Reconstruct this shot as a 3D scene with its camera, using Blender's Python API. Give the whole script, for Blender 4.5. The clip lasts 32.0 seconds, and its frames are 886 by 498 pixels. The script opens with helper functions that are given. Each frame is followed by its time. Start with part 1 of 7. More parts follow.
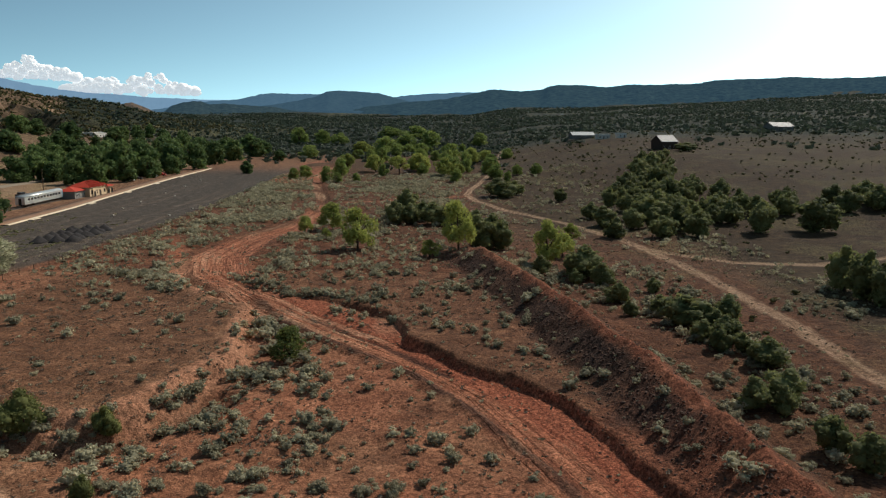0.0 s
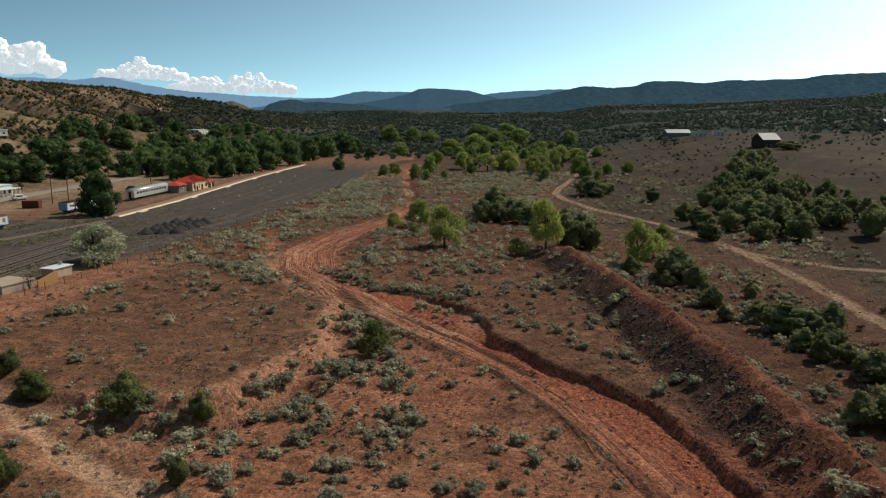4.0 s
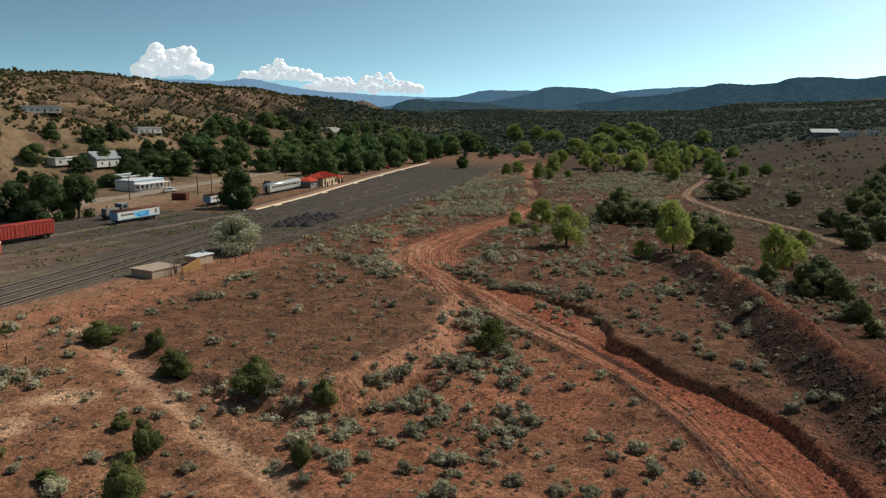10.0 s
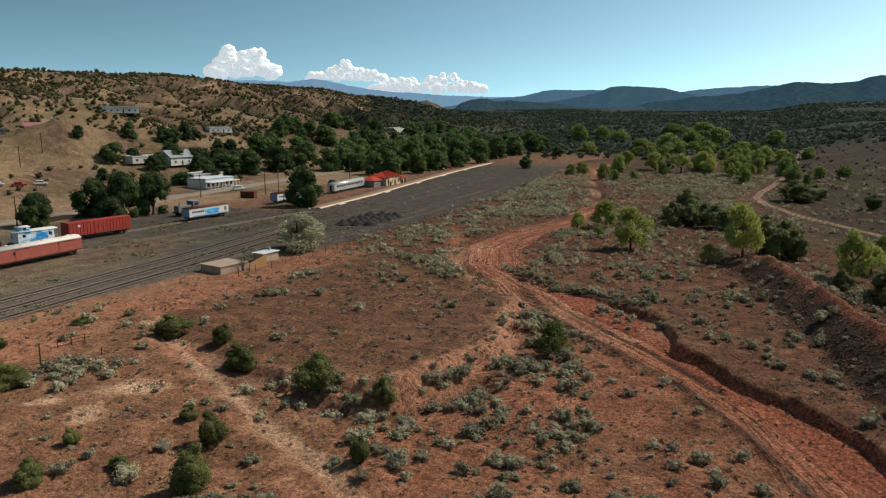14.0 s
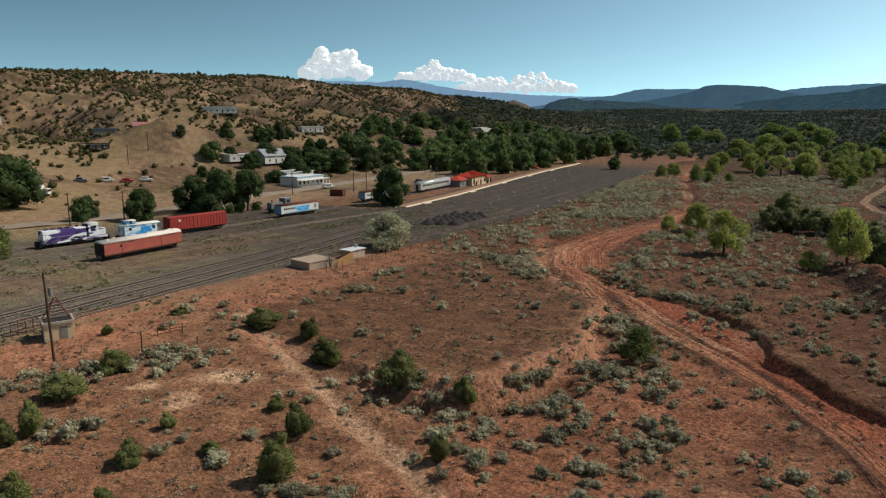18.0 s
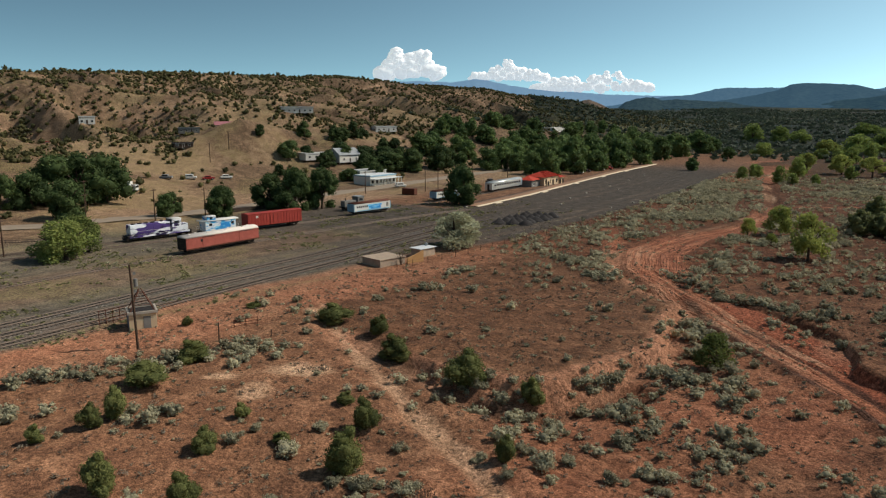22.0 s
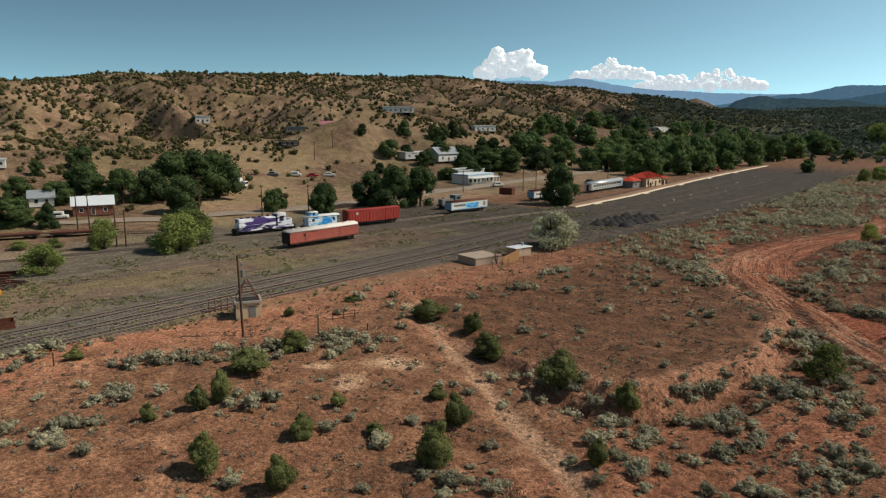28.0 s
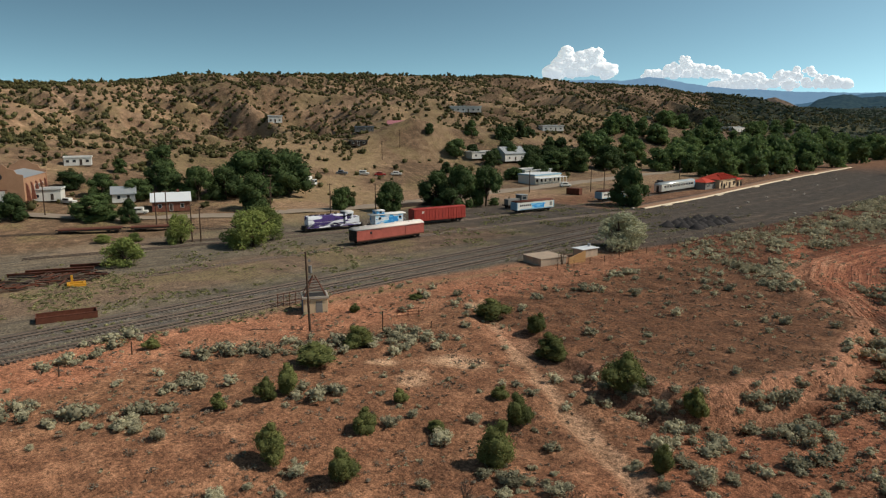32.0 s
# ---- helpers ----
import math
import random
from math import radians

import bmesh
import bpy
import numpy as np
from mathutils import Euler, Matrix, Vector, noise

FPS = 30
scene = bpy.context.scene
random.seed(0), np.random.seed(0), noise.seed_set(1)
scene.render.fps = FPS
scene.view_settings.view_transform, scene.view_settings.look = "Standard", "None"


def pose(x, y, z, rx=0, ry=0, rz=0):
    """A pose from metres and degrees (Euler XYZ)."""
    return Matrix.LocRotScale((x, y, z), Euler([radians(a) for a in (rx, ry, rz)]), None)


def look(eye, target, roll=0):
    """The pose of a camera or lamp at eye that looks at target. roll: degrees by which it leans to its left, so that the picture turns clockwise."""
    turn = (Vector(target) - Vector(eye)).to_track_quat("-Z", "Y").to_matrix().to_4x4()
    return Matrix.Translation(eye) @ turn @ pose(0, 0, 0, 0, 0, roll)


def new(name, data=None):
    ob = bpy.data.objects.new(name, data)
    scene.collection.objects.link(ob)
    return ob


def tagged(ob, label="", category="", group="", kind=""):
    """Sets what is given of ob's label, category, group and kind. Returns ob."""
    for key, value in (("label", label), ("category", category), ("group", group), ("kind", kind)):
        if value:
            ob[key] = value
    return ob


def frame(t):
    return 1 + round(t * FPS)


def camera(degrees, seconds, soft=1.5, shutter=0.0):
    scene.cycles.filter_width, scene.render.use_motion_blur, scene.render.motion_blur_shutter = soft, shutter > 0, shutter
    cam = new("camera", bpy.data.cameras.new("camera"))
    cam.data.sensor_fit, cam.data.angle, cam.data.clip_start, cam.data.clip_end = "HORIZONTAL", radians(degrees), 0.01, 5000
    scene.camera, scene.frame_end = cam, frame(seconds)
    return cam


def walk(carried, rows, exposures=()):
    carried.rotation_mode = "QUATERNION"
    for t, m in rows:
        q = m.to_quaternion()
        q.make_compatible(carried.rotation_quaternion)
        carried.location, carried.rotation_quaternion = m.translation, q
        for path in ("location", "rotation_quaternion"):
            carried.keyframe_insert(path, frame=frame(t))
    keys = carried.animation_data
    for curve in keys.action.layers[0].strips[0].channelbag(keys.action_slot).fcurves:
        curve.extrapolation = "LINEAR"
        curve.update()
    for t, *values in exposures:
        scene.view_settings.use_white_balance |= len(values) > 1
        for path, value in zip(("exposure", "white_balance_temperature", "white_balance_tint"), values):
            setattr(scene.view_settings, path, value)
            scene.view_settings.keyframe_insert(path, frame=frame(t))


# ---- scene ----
# Camera: a hovering drone that pans to its left.
cam = camera(63.35, 32.0, soft=1.2)
PATH = [
    (0, -0.000, -0.000, 27.500, -10.11, 0.08, 0.00),
    (0.5, 0.010, 0.029, 27.503, -10.15, 0.07, 0.83),
    (1, 0.021, 0.058, 27.508, -10.18, 0.06, 1.72),
    (1.5, 0.033, 0.088, 27.514, -10.21, 0.05, 2.58),
    (2, 0.044, 0.118, 27.519, -10.24, 0.04, 3.45),
    (2.5, 0.054, 0.147, 27.523, -10.26, 0.03, 4.35),
    (3, 0.063, 0.175, 27.524, -10.28, 0.03, 5.26),
    (3.5, 0.070, 0.201, 27.522, -10.30, 0.02, 6.14),
    (5.5, 0.065, 0.286, 27.452, -10.36, 0.01, 9.68),
    (6, 0.057, 0.303, 27.424, -10.37, 0.01, 10.49),
    (6.5, 0.050, 0.319, 27.396, -10.37, 0.00, 11.26),
    (7, 0.044, 0.334, 27.372, -10.38, 0.00, 12.02),
    (7.5, 0.039, 0.347, 27.355, -10.39, 0.00, 12.79),
    (8, 0.039, 0.359, 27.347, -10.39, 0.00, 13.67),
    (8.5, 0.041, 0.369, 27.350, -10.40, 0.00, 14.51),
    (9, 0.047, 0.376, 27.362, -10.40, 0.00, 15.30),
    (9.5, 0.055, 0.381, 27.380, -10.41, 0.00, 16.08),
    (10, 0.063, 0.385, 27.402, -10.41, 0.00, 16.81),
    (10.5, 0.073, 0.389, 27.426, -10.41, 0.00, 17.39),
    (11, 0.081, 0.393, 27.449, -10.41, 0.00, 17.95),
    (11.5, 0.089, 0.399, 27.469, -10.42, 0.00, 18.49),
    (12, 0.095, 0.408, 27.484, -10.42, 0.00, 19.12),
    (12.5, 0.100, 0.420, 27.494, -10.42, 0.00, 19.75),
    (13, 0.105, 0.433, 27.503, -10.42, 0.00, 20.51),
    (13.5, 0.109, 0.447, 27.511, -10.42, 0.00, 21.17),
    (15.5, 0.118, 0.511, 27.527, -10.43, 0.00, 23.92),
    (16, 0.118, 0.527, 27.528, -10.43, 0.00, 24.82),
    (16.5, 0.115, 0.543, 27.528, -10.43, -0.00, 25.79),
    (17, 0.109, 0.560, 27.527, -10.43, -0.00, 26.72),
    (17.5, 0.101, 0.578, 27.524, -10.43, -0.00, 27.70),
    (18, 0.093, 0.596, 27.520, -10.43, -0.01, 28.63),
    (18.5, 0.085, 0.613, 27.515, -10.43, -0.01, 29.53),
    (19, 0.079, 0.630, 27.507, -10.43, -0.01, 30.38),
    (19.5, 0.076, 0.646, 27.498, -10.44, -0.01, 31.15),
    (20, 0.077, 0.660, 27.486, -10.44, -0.02, 31.88),
    (20.5, 0.082, 0.674, 27.471, -10.44, -0.02, 32.55),
    (21, 0.091, 0.687, 27.453, -10.44, -0.02, 33.27),
    (21.5, 0.102, 0.699, 27.431, -10.44, -0.03, 33.84),
    (22, 0.116, 0.711, 27.409, -10.44, -0.03, 34.34),
    (22.5, 0.130, 0.721, 27.385, -10.44, -0.03, 34.84),
    (23, 0.145, 0.730, 27.363, -10.44, -0.04, 35.36),
    (23.5, 0.158, 0.738, 27.342, -10.44, -0.04, 35.87),
    (24, 0.171, 0.743, 27.324, -10.45, -0.05, 36.39),
    (24.5, 0.182, 0.745, 27.309, -10.45, -0.05, 37.03),
    (25, 0.194, 0.744, 27.295, -10.45, -0.06, 37.82),
    (25.5, 0.205, 0.742, 27.283, -10.45, -0.06, 38.51),
    (27.5, 0.248, 0.727, 27.240, -10.45, -0.08, 41.43),
    (28, 0.257, 0.727, 27.228, -10.45, -0.08, 42.15),
    (28.5, 0.265, 0.730, 27.217, -10.45, -0.09, 42.84),
    (29, 0.273, 0.734, 27.205, -10.45, -0.09, 43.54),
    (29.5, 0.280, 0.740, 27.193, -10.46, -0.10, 44.19),
    (30, 0.286, 0.746, 27.182, -10.46, -0.10, 44.83),
    (30.5, 0.292, 0.753, 27.170, -10.46, -0.10, 45.49),
    (31, 0.298, 0.760, 27.158, -10.46, -0.11, 46.16),
    (31.5, 0.304, 0.766, 27.147, -10.46, -0.11, 46.81),
    (32, 0.310, 0.772, 27.135, -10.46, -0.11, 47.44),
]
walk(cam, [(t, pose(x, y, z, 90 + pitch, 0, yaw) @ pose(0, 0, 0, 0, 0, roll)) for t, x, y, z, pitch, roll, yaw in PATH])
# ---------------------------------------------------------------- light
SUN_AZ, SUN_EL = 48.0, 47.0          # degrees to the right of straight ahead, above the horizon
world = bpy.data.worlds.new("world")
scene.world = world
world.use_nodes = True
wn = world.node_tree
sky = wn.nodes.new("ShaderNodeTexSky")
sky.sky_type = "NISHITA"
sky.sun_disc = False
sky.sun_elevation = radians(SUN_EL)
sky.sun_rotation = radians(SUN_AZ)
sky.altitude = 1800
sky.air_density, sky.dust_density, sky.ozone_density = 1.0, 1.7, 1.3
wn.nodes["Background"].inputs["Strength"].default_value = 0.143
tint = wn.nodes.new("ShaderNodeMix")                       # the clear, slightly green desert sky
tint.data_type, tint.blend_type = "RGBA", "MULTIPLY"
tint.inputs["Factor"].default_value = 1.0
tint.inputs["B"].default_value = (0.95, 0.675, 0.28, 1)
deep = wn.nodes.new("ShaderNodeMix")                       # deeper away from the sun, paler towards it
deep.data_type, deep.blend_type = "RGBA", "MULTIPLY"
deep.inputs["Factor"].default_value = 1.0
# the air lies thin over the high desert: the sky stays even down to the horizon
way = wn.nodes.new("ShaderNodeTexCoord")
lift_sky = wn.nodes.new("ShaderNodeMapping")
lift_sky.inputs["Location"].default_value = (0, 0, 0.23)
lift_sky.inputs["Scale"].default_value = (1, 1, 1.6)
wn.links.new(way.outputs["Generated"], lift_sky.inputs["Vector"])
wn.links.new(lift_sky.outputs["Vector"], sky.inputs["Vector"])
wn.links.new(sky.outputs[0], tint.inputs["A"])
wn.links.new(sky.outputs[0], deep.inputs["A"])
wn.links.new(tint.outputs["Result"], deep.inputs["B"])
wn.links.new(deep.outputs["Result"], wn.nodes["Background"].inputs["Color"])
sun_data = bpy.data.lights.new("sun", "SUN")
sun_data.energy, sun_data.angle, sun_data.color = 4.4, radians(0.55), (1.0, 0.94, 0.84)
sun = new("sun", sun_data)
sun_way = Vector((math.sin(radians(SUN_AZ)) * math.cos(radians(SUN_EL)), math.cos(radians(SUN_AZ)) * math.cos(radians(SUN_EL)), math.sin(radians(SUN_EL))))
sun.matrix_world = look(tuple(sun_way * 400), (0, 0, 0))
scene.view_settings.exposure = 0.0

# ---------------------------------------------------------------- materials
def nodes_of(name, rough=0.9, spec=0.2, metal=0.0):
    m = bpy.data.materials.new(name)
    m.use_nodes = True
    b = m.node_tree.nodes["Principled BSDF"]
    b.inputs["Roughness"].default_value = rough
    b.inputs["Specular IOR Level"].default_value = spec
    b.inputs["Metallic"].default_value = metal
    return m, m.node_tree, b


def node(nt, kind, **values):
    n = nt.nodes.new("ShaderNode" + kind)
    for k, v in values.items():
        if k in n.inputs:
            n.inputs[k].default_value = v
    return n


def noise_of(nt, scale, detail=6.0, rough=0.6, world_space=True):
    n = node(nt, "TexNoise", Scale=scale, Detail=detail, Roughness=rough)
    src = nt.nodes.new("ShaderNodeNewGeometry") if world_space else nt.nodes.new("ShaderNodeTexCoord")
    nt.links.new(src.outputs["Position" if world_space else "Object"], n.inputs["Vector"])
    return n.outputs["Fac"]


def ramp(nt, fac, *stops):
    r = nt.nodes.new("ShaderNodeValToRGB")
    e = r.color_ramp.elements
    while len(e) < len(stops):
        e.new(0.5)
    for el, (p, c) in zip(e, stops):
        el.position, el.color = p, (*c, 1) if len(c) == 3 else c
    nt.links.new(fac, r.inputs["Fac"])
    return r.outputs["Color"]


def mix(nt, fac, a, b, how="MIX"):
    n = nt.nodes.new("ShaderNodeMix")
    n.data_type, n.blend_type = "RGBA", how
    for sock, v in ((n.inputs["Factor"], fac), (n.inputs["A"], a), (n.inputs["B"], b)):
        if isinstance(v, (int, float)):
            sock.default_value = v
        elif isinstance(v, tuple):
            sock.default_value = (*v, 1)
        else:
            nt.links.new(v, sock)
    return n.outputs["Result"]


def bump(nt, b, height, strength=0.5, dist=0.05):
    n = node(nt, "Bump", Strength=strength, Distance=dist)
    nt.links.new(height, n.inputs["Height"])
    nt.links.new(n.outputs["Normal"], b.inputs["Normal"])


def lin(r, g, b):
    """Linear colour from an 8-bit sRGB one."""
    return tuple(((c / 255 + 0.055) / 1.055) ** 2.4 if c > 10 else c / 255 / 12.92 for c in (r, g, b))


def painted(name, col, rough=0.55, metal=0.0, wear=0.25, dirt=(0.16, 0.11, 0.08), scale=1.2, spec=0.3):
    """Paint, plaster, wood or metal with stains at two scales and a fine relief."""
    m, nt, b = nodes_of(name, rough, spec, metal)
    big = ramp(nt, noise_of(nt, scale, 5, 0.65), (0.45, (0, 0, 0)), (0.75, (1, 1, 1)))
    fine = noise_of(nt, scale * 9, 4, 0.6)
    c = mix(nt, wear, col, big, "OVERLAY")
    c = mix(nt, fine, c, tuple(v * 0.72 for v in col))
    f = nt.nodes.new("ShaderNodeMath")
    f.operation = "MULTIPLY"
    nt.links.new(big, f.inputs[0])
    f.inputs[1].default_value = wear
    c = mix(nt, f.outputs[0], c, dirt)
    nt.links.new(c, b.inputs["Base Color"])
    bump(nt, b, fine, 0.25, 0.02)
    return m


def leaf(name, lo, hi, spread=0.5, rough=0.75, through_light=0.25):
    """Foliage: colour varies from plant to plant, from twig to twig and over the crown."""
    m, nt, b = nodes_of(name, rough, 0.15)
    b.inputs["Diffuse Roughness"].default_value = 0.6
    at = nt.nodes.new("ShaderNodeAttribute")
    at.attribute_name = "tint"
    ob = nt.nodes.new("ShaderNodeObjectInfo")
    ge = nt.nodes.new("ShaderNodeNewGeometry")
    add = nt.nodes.new("ShaderNodeMath")
    add.operation = "ADD"
    nt.links.new(at.outputs["Fac"], add.inputs[0])
    nt.links.new(ob.outputs["Random"], add.inputs[1])
    fr = nt.nodes.new("ShaderNodeMath")
    fr.operation = "FRACT"
    nt.links.new(add.outputs[0], fr.inputs[0])
    mn = nt.nodes.new("ShaderNodeMath")
    mn.operation = "MULTIPLY_ADD"
    nt.links.new(ge.outputs["Random Per Island"], mn.inputs[0])
    mn.inputs[1].default_value = spread
    hb = nt.nodes.new("ShaderNodeMath")
    hb.operation = "MULTIPLY"
    nt.links.new(fr.outputs[0], hb.inputs[0])
    hb.inputs[1].default_value = 1 - spread
    nt.links.new(hb.outputs[0], mn.inputs[2])
    c = mix(nt, mn.outputs[0], lo, hi)
    nt.links.new(c, b.inputs["Base Color"])
    tr = nt.nodes.new("ShaderNodeBsdfTranslucent")
    nt.links.new(c, tr.inputs["Color"])
    ms = nt.nodes.new("ShaderNodeMixShader")
    ms.inputs[0].default_value = through_light
    nt.links.new(b.outputs[0], ms.inputs[1])
    nt.links.new(tr.outputs[0], ms.inputs[2])
    nt.links.new(ms.outputs[0], nt.nodes["Material Output"].inputs["Surface"])
    return m


def ground_material():
    m, nt, b = nodes_of("ground_soil", 0.95, 0.12)
    b.inputs["Diffuse Roughness"].default_value = 0.7
    za = nt.nodes.new("ShaderNodeAttribute")
    za.attribute_name = "zone"
    zb = nt.nodes.new("ShaderNodeAttribute")
    zb.attribute_name = "zone_b"
    sa = nt.nodes.new("ShaderNodeSeparateColor")
    sb = nt.nodes.new("ShaderNodeSeparateColor")
    nt.links.new(za.outputs["Color"], sa.inputs[0])
    nt.links.new(zb.outputs["Color"], sb.inputs[0])
    n_big, n_mid, n_fine, n_grit = noise_of(nt, 0.045, 6), noise_of(nt, 0.35, 6), noise_of(nt, 2.3, 6, 0.72), noise_of(nt, 7.0, 5, 0.75)
    soil = ramp(nt, n_mid, (0.3, lin(92, 65, 49)), (0.5, lin(126, 91, 68)), (0.72, lin(168, 126, 96)))
    soil = mix(nt, ramp(nt, n_big, (0.4, (0, 0, 0)), (0.65, (0.6, 0.6, 0.6))), soil, lin(122, 86, 63))
    red = ramp(nt, n_mid, (0.3, lin(134, 82, 60)), (0.6, lin(169, 107, 79)), (0.8, lin(198, 138, 107)))
    yard = ramp(nt, n_mid, (0.25, lin(62, 56, 50)), (0.55, lin(83, 74, 66)), (0.8, lin(118, 106, 94)))
    near_yard = ramp(nt, n_mid, (0.25, lin(86, 76, 64)), (0.55, lin(112, 101, 85)), (0.8, lin(138, 125, 104)))
    flow = nt.nodes.new("ShaderNodeAttribute")
    flow.attribute_name = "flow"
    fm = nt.nodes.new("ShaderNodeVectorMath")
    fm.operation = "MULTIPLY"
    fm.inputs[1].default_value = (1.35, 0.05, 1.0)
    nt.links.new(flow.outputs["Vector"], fm.inputs[0])
    fn = node(nt, "TexNoise", Scale=1.0, Detail=4.0, Roughness=0.6)
    nt.links.new(fm.outputs[0], fn.inputs["Vector"])
    n_flow = ramp(nt, fn.outputs["Fac"], (0.42, (0, 0, 0)), (0.5, (0.6, 0.6, 0.6)), (0.6, (1, 1, 1)))
    worn = ramp(nt, n_mid, (0.25, lin(74, 67, 59)), (0.55, lin(94, 86, 75)), (0.8, lin(114, 105, 92)))
    near_yard = mix(nt, n_flow, worn, near_yard)            # beds and wheel lanes run the yard's length
    where = nt.nodes.new("ShaderNodeNewGeometry")
    axes = nt.nodes.new("ShaderNodeSeparateXYZ")
    nt.links.new(where.outputs["Position"], axes.inputs[0])
    far_end = node(nt, "MapRange", **{"From Min": 85.0, "From Max": 135.0})
    nt.links.new(axes.outputs["Y"], far_end.inputs["Value"])
    yard = mix(nt, far_end.outputs[0], near_yard, yard)     # fresh dark gravel lies at the far end only
    zd = nt.nodes.new("ShaderNodeAttribute")
    zd.attribute_name = "bed"
    bed = ramp(nt, n_grit, (0.3, lin(58, 55, 52)), (0.5, lin(92, 87, 82)), (0.7, lin(124, 118, 111)))
    yard = mix(nt, zd.outputs["Fac"], yard, bed)            # grey ballast under the tracks
    field = ramp(nt, n_mid, (0.3, lin(54, 41, 28)), (0.55, lin(74, 56, 39)), (0.8, lin(100, 78, 54)))
    hill = ramp(nt, n_mid, (0.25, lin(80, 64, 49)), (0.5, lin(106, 85, 66)), (0.75, lin(140, 114, 90)))
    rock_shade = ramp(nt, n_fine, (0.3, lin(38, 29, 25)), (0.55, lin(62, 45, 38)), (0.75, lin(94, 69, 57)))
    pale = ramp(nt, n_mid, (0.3, lin(176, 138, 106)), (0.7, lin(214, 178, 146)))
    wood = ramp(nt, noise_of(nt, 0.09, 8, 0.7), (0.38, lin(26, 34, 28)), (0.5, lin(38, 46, 38)), (0.62, lin(62, 63, 51)))
    zc = nt.nodes.new("ShaderNodeAttribute")
    zc.attribute_name = "zone_c"
    sc = nt.nodes.new("ShaderNodeSeparateColor")
    nt.links.new(zc.outputs["Color"], sc.inputs[0])
    plain = ramp(nt, n_mid, (0.3, lin(78, 49, 35)), (0.5, lin(104, 66, 47)), (0.72, lin(136, 91, 66)))
    crust = ramp(nt, n_mid, (0.3, lin(82, 57, 42)), (0.5, lin(107, 75, 55)), (0.72, lin(139, 98, 72)))
    damp = ramp(nt, n_fine, (0.3, lin(128, 69, 49)), (0.6, lin(158, 91, 66)), (0.8, lin(176, 111, 83)))
    # soil drawn out along the wash by water and wheels
    red = mix(nt, sc.outputs[2], red, damp)
    streak = mix(nt, n_flow, lin(104, 60, 44), lin(190, 126, 94))
    ff = nt.nodes.new("ShaderNodeMath")
    ff.operation = "MULTIPLY"
    nt.links.new(zc.outputs["Alpha"], ff.inputs[0])
    ff.inputs[1].default_value = 0.45
    red = mix(nt, ff.outputs[0], red, streak)
    c = mix(nt, sc.outputs[1], mix(nt, sc.outputs[0], soil, plain), crust)
    for fac, col in ((sb.outputs[0], field), (sb.outputs[1], hill), (sa.outputs[0], red), (sa.outputs[1], yard), (sa.outputs[2], rock_shade), (sb.outputs[2], pale), (zb.outputs["Alpha"], wood)):
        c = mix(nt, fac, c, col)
    grass = ramp(nt, n_fine, (0.45, (0, 0, 0)), (0.62, (1, 1, 1)))
    gf = nt.nodes.new("ShaderNodeMath")
    gf.operation = "MULTIPLY"
    nt.links.new(grass, gf.inputs[0])
    nt.links.new(za.outputs["Alpha"], gf.inputs[1])
    c = mix(nt, gf.outputs[0], c, lin(118, 110, 70))
    c = mix(nt, 0.72, c, ramp(nt, n_fine, (0.36, (0.1, 0.1, 0.1)), (0.5, (0.5, 0.5, 0.5)), (0.64, (0.88, 0.88, 0.88))), "OVERLAY")
    c = mix(nt, 0.6, c, ramp(nt, n_grit, (0.38, (0.06, 0.06, 0.06)), (0.5, (0.5, 0.5, 0.5)), (0.62, (0.92, 0.92, 0.92))), "OVERLAY")
    nt.links.new(c, b.inputs["Base Color"])
    h = nt.nodes.new("ShaderNodeMath")
    h.operation = "MULTIPLY_ADD"
    nt.links.new(n_grit, h.inputs[0])
    h.inputs[1].default_value = 0.35
    nt.links.new(n_fine, h.inputs[2])
    h2 = nt.nodes.new("ShaderNodeMath")
    h2.operation = "MULTIPLY_ADD"
    nt.links.new(n_mid, h2.inputs[0])
    h2.inputs[1].default_value = 1.6
    nt.links.new(h.outputs[0], h2.inputs[2])
    h3 = nt.nodes.new("ShaderNodeMath")
    h3.operation = "MULTIPLY_ADD"
    fb = mix(nt, zc.outputs["Alpha"], (0.5, 0.5, 0.5), n_flow)
    nt.links.new(fb, h3.inputs[0])
    h3.inputs[1].default_value = 1.1
    nt.links.new(h2.outputs[0], h3.inputs[2])
    bump(nt, b, h3.outputs[0], 1.0, 0.22)
    return m


SOIL = ground_material()
NEAR_JUNIPER = leaf("near_juniper_leaf", lin(76, 82, 47), lin(132, 134, 80), 0.45, through_light=0.38)
# valley woods lightened and greyed: haze put into the leaf colour
WOODS = leaf("hazed_wood_leaf", lin(50, 62, 52), lin(88, 98, 80), 0.4, through_light=0.2)
SAPLING = leaf("sapling_leaf", lin(88, 100, 54), lin(146, 154, 86), 0.45, through_light=0.35)
TWIG = leaf("dry_twig", lin(76, 66, 56), lin(142, 128, 110), 0.5, through_light=0.1)
# paler copy of the elm leaf; distance haze mixed into its colour
HAZED_ELM = leaf("hazed_elm_leaf", lin(64, 84, 49), lin(116, 134, 78), 0.4, through_light=0.35)
SAGE = leaf("sage_leaf", lin(106, 102, 81), lin(198, 190, 158), 0.42, through_light=0.34)
JUNIPER = leaf("juniper_leaf", lin(84, 90, 56), lin(140, 142, 92), 0.4, through_light=0.4)
HILL_JUNIPER = leaf("hill_juniper_leaf", lin(62, 62, 38), lin(108, 102, 64), 0.4, through_light=0.25)
COTTON = leaf("cottonwood_leaf", lin(110, 122, 60), lin(180, 184, 102), 0.5, through_light=0.42)
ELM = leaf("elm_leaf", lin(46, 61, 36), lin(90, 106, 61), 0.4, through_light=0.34)
